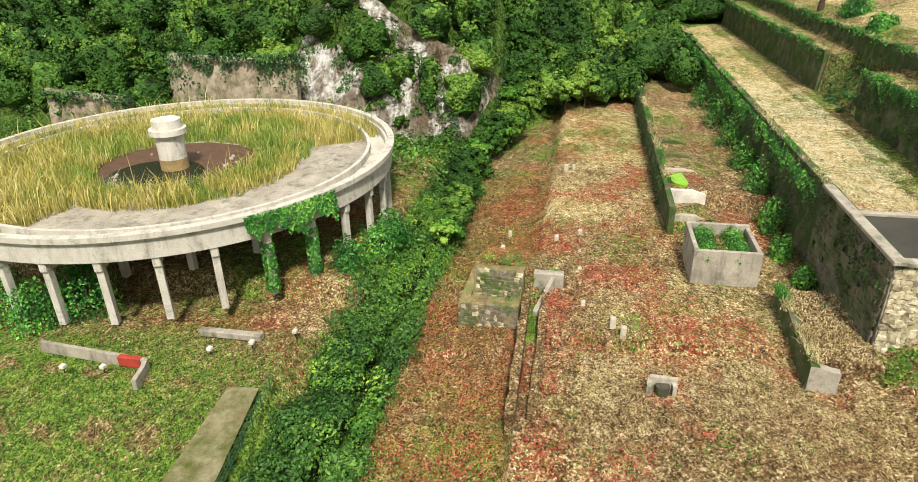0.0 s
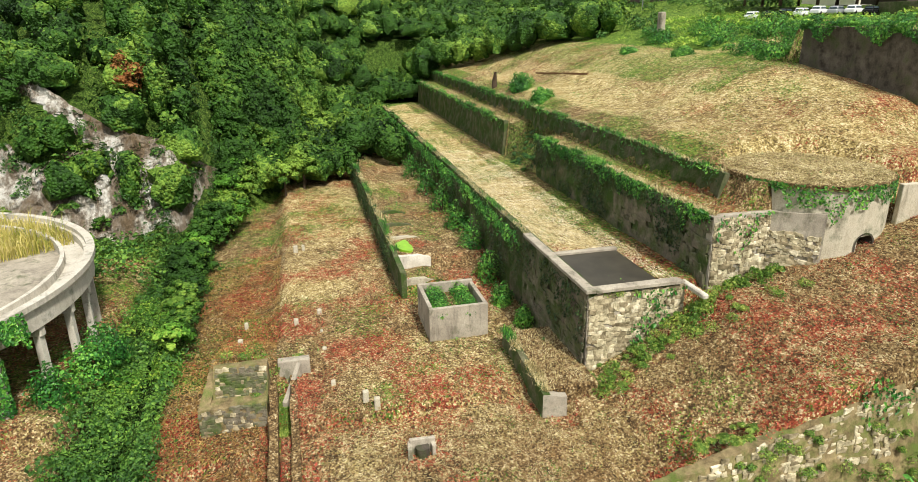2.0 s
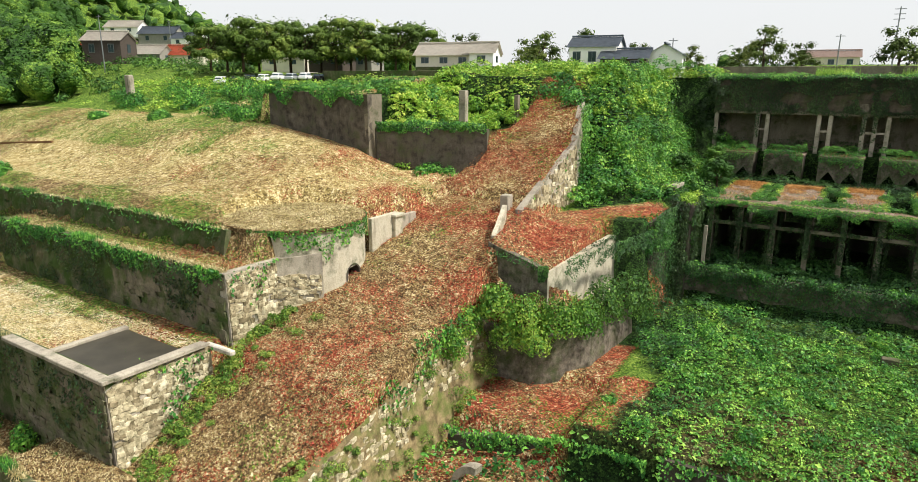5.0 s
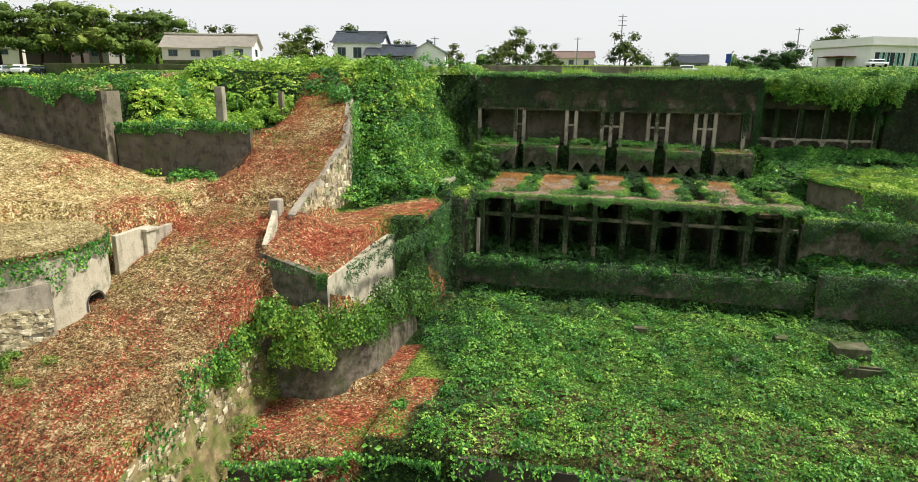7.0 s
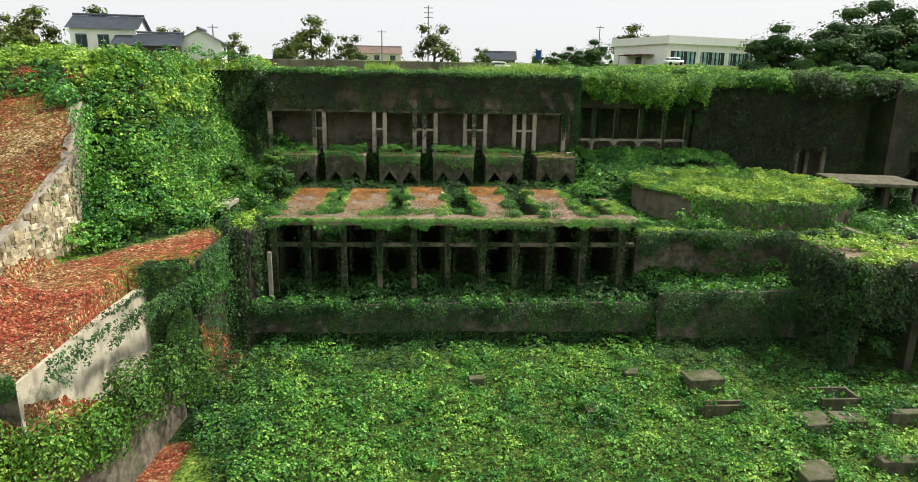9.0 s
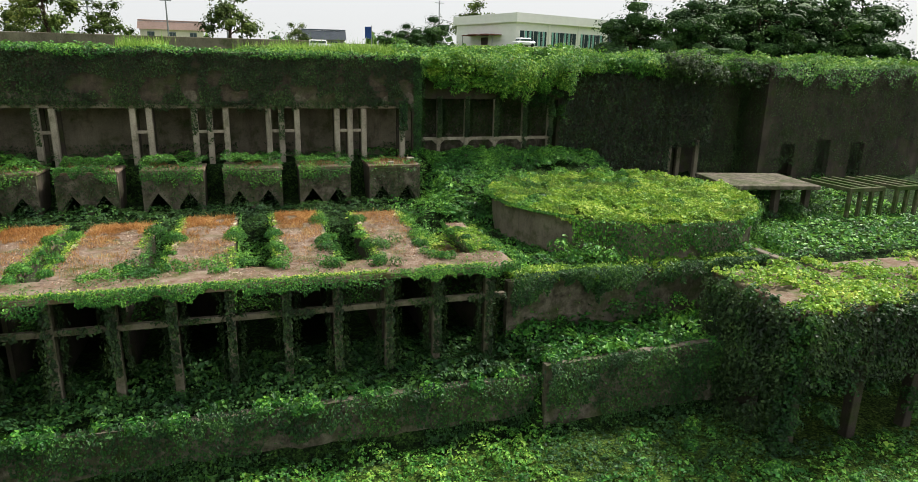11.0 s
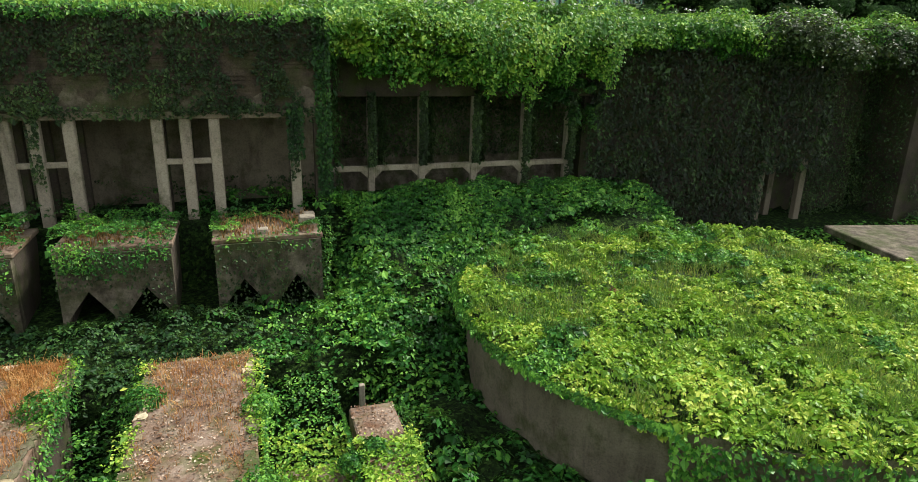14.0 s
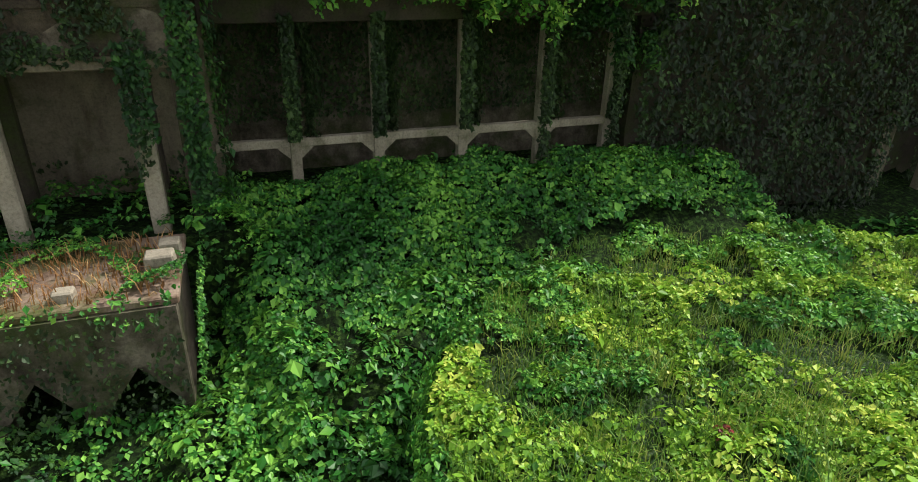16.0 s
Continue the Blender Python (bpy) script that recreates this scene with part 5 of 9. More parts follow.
# concrete troughs in the vine field
M_TROUGH = concrete_mat("mossy_trough", lin("4a443a"), lin("817868"), lin("2c2721"), 0.55, 1.3, lin("3e4c22"))
for cx, cy, w, d, h, hollow in ((30.6, -16.4, 3.4, 2.2, 0.9, 1), (26.4, -20.4, 2.6, 2.0, 1.2, 0), (29.2, -20.2, 2.4, 1.6, 1.2, 0), (20.6, -17.6, 3.4, 1.0, 0.7, 1), (20.4, -13.8, 3.2, 2.0, 2.0, 0), (10.2, -17.4, 2.0, 1.6, 0.5, 0), (1.0, -12.4, 1.4, 0.8, 0.9, 0), (29.6, -25.4, 3.0, 1.0, 0.6, 0), (22.6, -26.8, 2.6, 2.2, 1.0, 0), (35, -19.5, 3.6, 0.8, 1.1, 0), (15, -11.6, 1.6, 1.2, 1.0, 0), (39, -23, 3.0, 1.6, 1.0, 1)):
    zb = -5.15
    h *= 0.6
    tr = thing("field_trough", (cx, cy, zb), "weathered concrete trough half sunk in creepers", "trough", "", "field troughs")
    if hollow:
        for nm, d4 in (("side", (cx - w / 2, cx + w / 2, cy - d / 2, cy - d / 2 + 0.22)), ("side", (cx - w / 2, cx + w / 2, cy + d / 2 - 0.22, cy + d / 2)), ("end", (cx - w / 2, cx - w / 2 + 0.22, cy - d / 2 + 0.22, cy + d / 2 - 0.22)), ("end", (cx + w / 2 - 0.22, cx + w / 2, cy - d / 2 + 0.22, cy + d / 2 - 0.22))):
            bm = bmesh.new()
            box(bm, *d4, zb - 0.3, zb + h + 1.15, 0.03)
            part(nm, bm, M_TROUGH, tr)
    else:
        bm = bmesh.new()
        box(bm, cx - w / 2, cx + w / 2, cy - d / 2, cy + d / 2, zb - 0.3, zb + h + 1.0, 0.06)
        bmesh.ops.rotate(bm, verts=bm.verts, cent=(cx, cy, zb), matrix=Matrix.Rotation(radians((cx * 37) % 14 - 7), 3, "Z"))
        part("body", bm, M_TROUGH, tr)

TROUGH_VINES = [(30.6, -14.8), (28.9, -16.6), (32.4, -17.6), (27.8, -21.2), (25.0, -20.6), (30.4, -19.4), (19.2, -17.2), (22.3, -17.9), (21.9, -13.6), (19.0, -13.2), (20.6, -12.6), (31.6, -13.4), (33.0, -13.0), (21.2, -26.2), (23.9, -27.8), (36.8, -19.8), (33.4, -19.2), (9.4, -17.0), (11.2, -18.2), (14.2, -11.0), (16.0, -11.9), (29.0, -25.0), (31.2, -26.0)]
block_thing("kerb_beam", (41.8, 42.5, -1.4, 4.6, 4.6, 6.5), M_COL, "pale concrete kerb beam in the creepers", "kerb", 0.05)
for x, y in ((53.9, 32.3), (56.5, 33.9), (58.2, 32.3)):
    block_thing("recess_post", (x - 0.3, x + 0.3, y, y + 0.5, 6, 12.2), M_COL, "slim pale concrete post before a dark recess", "post", 0.03, 0.0, "recess posts")

# ---- meadow beyond the stream: kerb, path, posts, fence ----
bm = bmesh.new()
sweep_wall(bm, [(-40.8, -124.5), (-39.9, -114.0), (-37.6, -113.6)], 0.35, [-9.0, -9.0, -9.2], [-10.2, -10.2, -10.2], 0, 0.8, 0.02, 71)
solid("lawn_kerb_wall", bm, M_CONC, "low grey concrete kerb wall at the lawn's edge", "kerb wall")
bm = bmesh.new()
g = [bm.verts.new(v) for v in ((-38.4, -106.0, -9.42), (-38.6, -103.6, -9.42), (-24, -101.4, -9.9), (-24, -105.4, -9.9))]
f = bm.faces.new(g)
bmesh.ops.solidify(bm, geom=[f], thickness=0.06)
solid("path", bm, concrete_mat("gravel_path", lin("94885e"), lin("c6bb98"), lin("7a7448"), 0.42, 0.9, lin("6c7a34")), "pale worn gravel path", "path")
for x, y in ((-38.2, -120.0), (-38.7, -116.8), (-42.3, -109.7), (-43.7, -106.7), (-45.8, -103.8)):
    lp = thing("ground_light", (x, y, -9.6), "small white floodlight on a short dark stand", "floodlight", "", "floodlights")
    bm = bmesh.new()
    box(bm, x - 0.04, x + 0.04, y - 0.04, y + 0.04, -9.7, -9.2)
    part("stand", bm, plain_mat("dark_metal", lin("333333"), 0.5, 0.6), lp)
    bm = bmesh.new()
    box(bm, x - 0.22, x + 0.22, y - 0.2, y + 0.2, -9.22, -8.92, 0.04)
    part("lamp_head", bm, M_CONC_WHITE, lp)
block_thing("fallen_slab", (-45.6, -44.9, -112.4, -106.6, -9.9, -9.3), M_CONC, "long concrete slab lying in dry grass", "slab", 0.06)
block_thing("painted_beam", (-40.3, -39.8, -116.4, -114.4, -9.8, -8.9), plain_mat("faded_red_paint", lin("9c3b2e"), 0.6, 0, 0.25, 2), "short beam with faded red paint beside the kerb wall", "beam", 0.05)
M_FENCE = plain_mat("green_fence", lin("3f6a4a"), 0.5, 0.3, 0.2)
fence = thing("wire_fence", (-33, -102.5, -10), "low green wire fence along the path", "fence")
for i in range(8):
    x = -39.2 + i * 2.0
    y = -103.0 + i * 0.28
    bm = bmesh.new()
    box(bm, x - 0.04, x + 0.04, y - 0.04, y + 0.04, -10.1, -8.7)
    part("post", bm, M_FENCE, fence)
for dz in (-9.5, -9.1, -8.75):
    bm = bmesh.new()
    sweep_wall(bm, [(-39.2, -103.0), (-25.2, -101.0)], 0.03, [dz + 0.03, dz - 0.1], [dz, dz - 0.13], 0, 2.0, 0, 72)
    part("rail", bm, M_FENCE, fence)

# ---- inside the great thickener ----
bm = bmesh.new()
disc_wall(bm, -66.4, -127.0, 9.6, -2.75, -2.5, 64, True, 0.3, rows=1)
part("mud", bm, plain_mat("wet_mud", lin("57402f"), 0.7, 0, 0.35, 0.8), thick)
bm = bmesh.new()
disc_wall(bm, -63.6, -127.4, 5.2, -2.6, -2.44, 64, True, 0.35, rows=1)
part("pool", bm, M_WATER, thick)
for i in range(16):
    a, r = rng.uniform(0, 6.28), rng.uniform(5, 8)
    bm = bmesh.new()
    bmesh.ops.create_icosphere(bm, subdivisions=1, radius=rng.uniform(0.15, 0.35), matrix=Matrix.Translation((-66 + r * math.cos(a), -127 + r * math.sin(a), -2.45)))
    part("rubble", bm, M_CONC, thick)
n = 40000
a, r = rng.uniform(0, 2 * np.pi, n), np.sqrt(rng.uniform(8.6 ** 2, 23.7 ** 2, n))
x, y = CX + 1.6 * (1 - r / 22) + r * np.cos(a), CY + r * np.sin(a)
bare = (r > 14.5 + 1.5 * fbm(x, y, 4, 31)) & (np.cos(a - 0.95) > 0.42)  # the bare slab towards the stream
keep = (~bare) & (fbm(x, y, 5, 33) > -0.55) & (np.hypot(x - CX, y - CY) < 24.0)
tan = fbm(x, y, 4, 34) + 0.9 * smooth(13, 21, r) + 0.3 * np.cos(a - 0.6) - 0.2 > 0
foot = np.stack([x, y, np.where(r > 22, -2.32, -2.6)], 1)
stuff("reeds", blade_mesh("reeds", foot[keep & tan], 1.25, 0.09, M_REED, 0.6, 0.4), "tall straw-yellow reeds growing in the round basin", "reeds")
stuff("green_reeds", blade_mesh("green_reeds", foot[keep & ~tan], 1.05, 0.09, leaf_mat("green_reed_blade", lin("4e7026"), lin("869a3c"), lin("c2bc6c"), 0.25, 0.65, 0.25), 0.5, 0.4), "greener reeds round the basin's muddy middle", "reeds")

# ---- crag and walls behind the stream ----
def rock_mat():
    m, nt, b = base_mat("crag_rock", 0.9, 0.2)
    p = where(nt)
    mp = nt.nodes.new("ShaderNodeMapping")
    mp.inputs["Scale"].default_value = (1, 1, 0.35)
    mp.inputs["Rotation"].default_value = (0.4, 0.2, 0)
    nt.links.new(p, mp.inputs[0])
    n = noise_node(nt, 0.22, 9, 0.75, mp.outputs[0])
    r = ramp_node(nt, [(0.3, lin("4a4032")), (0.4, lin("86735a")), (0.49, lin("9c9080")), (0.53, lin("cbc3b4")), (0.58, lin("f6f3ea"))])
    nt.links.new(n.outputs[0], r.inputs[0])
    nt.links.new(r.outputs[0], b.inputs["Base Color"])
    n2 = noise_node(nt, 1.2, 8, 0.75, mp.outputs[0])
    bump(nt, b, n2.outputs[0], 1.0, 1.6)
    return m


u, v = np.meshgrid(np.linspace(0, 1, 90), np.linspace(0, 1, 50), indexing="ij")
yy = -137 + 46 * u
topz = np.interp(yy, [-137, -132, -128, -123, -118, -110, -101, -91], [-8, -4, 6, 14.5, 13, 7, 4, -6])
zz = -11 + (topz + 11) * v
lx = -103.5 - 1.75 * np.maximum(0, yy + 100) - 0.55 * (zz + 11)
ridge = fbm(yy * 0.8 + zz * 0.5, zz * 0.7, 9, 41, 5)
lx = lx + 3.6 * ridge + 2.4 * np.abs(fbm(yy + zz, zz - yy, 3.5, 43)) + 1.0
gi = np.arange(90 * 50).reshape(90, 50)
qs = np.stack([gi[:-1, :-1], gi[1:, :-1], gi[1:, 1:], gi[:-1, 1:]], -1).reshape(-1, 4)
crag = tagged(new("crag", mesh_np("crag", np.stack([lx, yy, zz], -1).reshape(-1, 3), qs, rock_mat())), "grey and white rock crag with brown streaks", "rock face", "", "structure")
retaining("wall_hill_foot", [(-101.5, -149), (-101.5, -126.5)], 0.8, [4.2, 3.2], [-9, -9], M_HILLWALL, "stained concrete retaining wall at the wooded hill's foot", 0.12, 0.15, 81)
retaining("wall_hill_foot_west", [(-97, -170), (-97, -153)], 0.8, [-1, -2.5], [-9, -9], M_HILLWALL, "stained low concrete retaining wall", 0.1, 0.15, 82)


# ---- growth ----
UP = np.array([0, 0, 1.0])


def on_ground(x0, x1, y0, y1, n):
    x, y = rng.uniform(x0, x1, n), rng.uniform(y0, y1, n)
    return x, y, ground_z(x, y)


def mounds(x, y, mound, scale, seed):
    return np.maximum(0, 0.5 + fbm(x, y, scale, seed) + 0.35 * fbm(x, y, scale * 0.3, seed + 1, 2)) * mound


def carpet(name, x, y, z, size, mat, label, category, mound=0.7, scale=3.0, deep=0.35, tilt=0.4, seed=21, vary=0.35):
    """Leaves lying over the ground in mounds."""
    h, e = mounds(x, y, mound, scale, seed), 0.3
    nr = np.stack([-(mounds(x + e, y, mound, scale, seed) - h) / e, -(mounds(x, y + e, mound, scale, seed) - h) / e, np.ones(len(x))], 1)
    p = np.stack([x, y, z + h - np.abs(rng.normal(0, deep, len(x))) + 0.15], 1)
    return stuff(name, leaf_mesh(name, p, nr, size, mat, tilt, vary=vary), label, category)


def rosettes(name, x, y, z, size, mat, label, category, mound=0.7, scale=3.0, per=5, lift=0.3, tilt=0.25, seed=21, up=None):
    """Creeper sprigs: leaves spread like a fan round each shoot, the shoots standing unevenly over mounds."""
    n = len(x)
    h, e = mounds(x, y, mound, scale, seed), 0.3
    nr = np.stack([-(mounds(x + e, y, mound, scale, seed) - h) / e, -(mounds(x, y + e, mound, scale, seed) - h) / e, np.ones(n)], 1)
    if up is not None:
        nr = nr + up
    nr /= np.linalg.norm(nr, axis=1, keepdims=True)
    s = size * np.exp(rng.normal(0, 0.28, n))
    c = np.stack([x, y, z + h], 1) + nr * (rng.uniform(-0.6, 1.0, n) * lift)[:, None]
    a = rng.uniform(0, 2 * np.pi, (n, 1)) + np.arange(per) * (2 * np.pi / per) + rng.normal(0, 0.35, (n, per))
    d = np.stack([np.cos(a), np.sin(a), rng.uniform(-0.7, 0.2, (n, per))], -1)
    p = (c[:, None, :] + d * (s * 0.62)[:, None, None]).reshape(-1, 3)
    q = (nr[:, None, :] + 0.5 * d * [1, 1, 0]).reshape(-1, 3)
    return stuff(name, leaf_mesh(name, p, q, np.repeat(s, per), mat, tilt, 0.72, 0.2, 0.2, axis=d.reshape(-1, 3)), label, category)


def ivy_points(a, b, z0, z1, n, cover=0.0, depth=0.3, scale=2.0, seed=51, lean=0.0):
    """Places and normals for leaves on the upright face along a-b, seen from the right of that way."""
    ax, ay, bx, by = *a, *b
    t, z = rng.uniform(0, 1, n), rng.uniform(0, 1, n)
    x, y = ax + (bx - ax) * t, ay + (by - ay) * t
    lo, hi = np.broadcast_to(z0, n), np.broadcast_to(z1, n)
    zz = lo + (hi - lo) * z
    l = math.hypot(bx - ax, by - ay)
    nx, ny = (by - ay) / l, -(bx - ax) / l
    keep = fbm(t * l, zz * 1.0, scale, seed) + 0.5 * (z - 0.5) > -cover
    bulge = np.abs(rng.normal(0, depth, n)) + depth * (1 + fbm(t * l, zz, 1.6, seed + 3)) + lean * (1 - z)
    p = np.stack([x + nx * bulge, y + ny * bulge, zz], 1)[keep]
    return p, np.tile([nx, ny, 0.35], (len(p), 1))


def curtain_points(a, b, z, n, drop, seed=61, out=0.4):
    """Creeper that hangs over an edge in tongues of uneven length."""
    ax, ay, bx, by = *a, *b
    t = rng.uniform(0, 1, n)
    l = math.hypot(bx - ax, by - ay)
    nx, ny = (by - ay) / l, -(bx - ax) / l
    long = drop * np.clip(0.55 + 0.8 * fbm(t * l, 0 * t, 2.6, seed) + 0.5 * fbm(t * l, 0 * t + 9, 0.8, seed), 0.08, 1.4)
    f = rng.uniform(0, 1, n) ** 0.8
    thin = rng.uniform(0, 1, n) < np.clip(0.75 + 1.1 * fbm(t * l, 0 * t + 5, 4.5, seed + 1), 0.12, 1)
    t, long, f, n = t[thin], long[thin], f[thin], int(thin.sum())
    bulge = out * (1.3 - f) + 0.25 * np.abs(rng.normal(0, 1, n)) * out
    x, y = ax + (bx - ax) * t + nx * bulge, ay + (by - ay) * t + ny * bulge
    return np.stack([x, y, z + 0.35 * (1 - f) - long * f], 1), np.tile([nx, ny, 0.8], (n, 1))


def grow(name, sets, size, mat, label, tilt=0.45, droop=(0, 0, -0.8)):
    p, q = np.concatenate([s[0] for s in sets]), np.concatenate([s[1] for s in sets])
    return stuff(name, leaf_mesh(name, p, q, size, mat, tilt, droop=droop), label, "creeper")


def clumps(name, x, y, z, r, per, size, mat, label, flat=0.75, tilt=0.36):
    """Rounded leafy swellings, many to one mesh."""
    n = len(x)
    q = rng.normal(0, 1, (n, per, 3))
    q /= np.linalg.norm(q, axis=2, keepdims=True)
    q[:, :, 2] = np.where(q[:, :, 2] < -0.35, -q[:, :, 2], q[:, :, 2])
    lump = 1 + 0.3 * np.sin(q[:, :, 0] * 4 + x[:, None]) * np.cos(q[:, :, 1] * 4 + y[:, None])
    p = np.stack([x, y, z], 1)[:, None, :] + q * (lump * rng.uniform(0.65, 1.0, (n, per)) * np.asarray(r)[:, None])[:, :, None] * [1, 1, flat]
    return stuff(name, leaf_mesh(name, p.reshape(-1, 3), (q + [0, 0, 0.25]).reshape(-1, 3), size, mat, tilt), label, "creeper")


# the vine field
x, y, z = on_ground(-22, 64, -38.2, -3.4, 40000)
keep = ~((x > 35) & (y > -10.5)) & (x > vine_edge(y) + 0.8 * fbm(y, y, 2, 27))
x, y = x[keep], y[keep]
# near the back wall and the block the darker leaf copy paints shade
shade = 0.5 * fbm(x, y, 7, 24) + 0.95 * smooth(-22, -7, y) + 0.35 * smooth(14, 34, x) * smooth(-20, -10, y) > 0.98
pale = ~shade & (fbm(x, y, 4.5, 26) + 0.4 * smooth(6, 22, x) * smooth(-12, -24, y) + 0.22 * smooth(-16, -26, y) > 0.05)
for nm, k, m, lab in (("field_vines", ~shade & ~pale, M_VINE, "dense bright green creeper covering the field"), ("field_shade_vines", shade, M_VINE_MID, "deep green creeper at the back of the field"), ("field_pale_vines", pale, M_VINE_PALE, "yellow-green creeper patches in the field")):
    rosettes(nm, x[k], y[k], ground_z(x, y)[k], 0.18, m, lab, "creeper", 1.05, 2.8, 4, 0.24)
x, y, z = on_ground(-24, -13, -36, -6, 9000)
k = (x > vine_edge(y) - 0.6) & (x < -16 + 2 * fbm(y, y, 6, 77))
carpet("field_edge_shrubs", x[k], y[k], z[k] + 0.3, 0.2, M_VINE_MID, "leafy undergrowth along the field's edge", "undergrowth", 1.4, 3.0)
x, y, z = on_ground(-30, 60, -50, -37.5, 9000)
carpet("lower_undergrowth", x, y, z, 0.34, M_VINE, "tangled undergrowth below the field", "undergrowth", 1.6, 3.0)

x, y, z = on_ground(-26, 70, -100, -48, 9000)
carpet("valley_slope_growth", x, y, z, 0.55, M_TREE, "rough growth on the slope below the ruins", "undergrowth", 1.2, 6.0, 0.3, 0.5, 23)

# ledge under the deck, terrace beside it
x, y, z = on_ground(-22, 20, -3.2, 4.5, 6000)
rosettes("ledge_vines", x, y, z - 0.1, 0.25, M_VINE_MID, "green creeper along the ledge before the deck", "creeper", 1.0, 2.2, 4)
x, y, z = on_ground(19, 37, -3.9, 2.2, 9000)
carpet("ledge_vines_east", x, y, z, 0.28, M_VINE, "green creeper on the ledge", "creeper", 0.9, 2.4)
x, y, z = on_ground(18.5, 44, 1.4, 26, 13000)
k = np.hypot(x - TX, y - TY) > TR + 0.1
rosettes("tank_terrace_vines", x[k], y[k], z[k], 0.22, M_VINE, "creeper around the round tank", "creeper", 1.2, 2.6, 4, 0.22)
x, y, z = on_ground(42, 78, 2.0, 30, 22000)
k = np.hypot(x - TX, y - TY) > TR + 0.1
carpet("east_terrace_grass", x[k], y[k], z[k], 0.36, M_VINE, "green undergrowth on the east terrace", "undergrowth", 0.6, 3.0)
x, y, z = on_ground(-21, 44, 18.2, 33.2, 21000)
k = (np.hypot(x - TX, y - TY) > TR + 0.1) & ~((x < 18) & (y > 28.8) & (rng.uniform(0, 1, len(x)) < 0.55))
k &= ~((x < 17.6) & (y > 24.0) & (y < 28.6))
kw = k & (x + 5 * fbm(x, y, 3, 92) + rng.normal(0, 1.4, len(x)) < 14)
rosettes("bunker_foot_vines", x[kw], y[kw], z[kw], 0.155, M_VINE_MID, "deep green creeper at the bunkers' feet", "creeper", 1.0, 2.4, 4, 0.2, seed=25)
k &= ~kw
rosettes("slope_vines", x[k], y[k], z[k], 0.19, M_VINE, "dense creeper on the slope below the facade", "creeper", 1.0, 2.4, 4, 0.2, seed=25)
sets = []
for x0, x1 in BUNKERS:
    n = 5600
    px, py = rng.uniform(x0 - 0.2, x1 + 0.2, n), rng.uniform(24.0, 28.8, n)
    k = fbm(px, py, 2.5, 28) > (-0.5 if x1 < 11 else 0.28)
    sets.append((np.stack([px, py, 11.2 + mounds(px, py, 1.3 if x1 < 11 else 0.6, 2, 29) - 0.1], 1)[k], np.tile(UP, (k.sum(), 1))))
    sets.append(curtain_points((x0, 24.05), (x1, 24.05), 11.4, 1300 if x1 < 11 else 140, 2.0 if x1 < 11 else 1.0, int(x0) + 80))
    if x1 > 16:
        sets.append(curtain_points((x1 + 0.1, 24.1), (x1 + 0.1, 28.5), 11.2, 700, 3.4, 99))
grow("bunker_vines", sets, 0.13, M_VINE, "creeper over the bunkers' tops", droop=(0, 0, -0.4))

x, y, z = on_ground(18.6, 42, 21, 32.4, 13000)
k = np.hypot(x - TX, y - TY) > TR + 0.1
rosettes("portico_slope_leaves", x[k], y[k], z[k] + 0.25, 0.17, M_VINE, "broad-leaved creeper on the slope below the portico", "creeper", 1.1, 2.4, 5, 0.22, 0.25, 25, np.array([0, -0.5, 0]))
for bx, by, w, d, h in ((17.0, 26.3, 0.9, 0.7, 0.45), (17.2, 27.4, 0.7, 0.6, 0.35), (14.6, 24.9, 0.6, 0.5, 0.3)):
    block_thing("loose_block", (bx - w / 2, bx + w / 2, by - d / 2, by + d / 2, 11.1, 11.15 + h), M_CONC, "loose pale concrete block on the bunker's top", "block", 0.05, 0.08, "bunker blocks")

# gaps between the deck's fingers
sets = []
for (a0, a1, y1), (b0, b1, y2) in zip(FINGERS, FINGERS[1:]):
    n = 4200
    px, py = rng.uniform(a1 - 0.1, b0 + 0.1, n), rng.uniform(3.8, 19.5, n)
    sets.append((np.stack([px, py, 3.6 + 0.1 * (py - 4) + mounds(px, py, 1.1, 2, 36) - np.abs(rng.normal(0, 0.3, n))], 1), np.tile(UP, (n, 1))))
grow("finger_gap_vines", sets, 0.16, M_VINE, "dark creeper filling the gaps between the fingers", droop=(0, 0, 0))
sets, rust = [], []
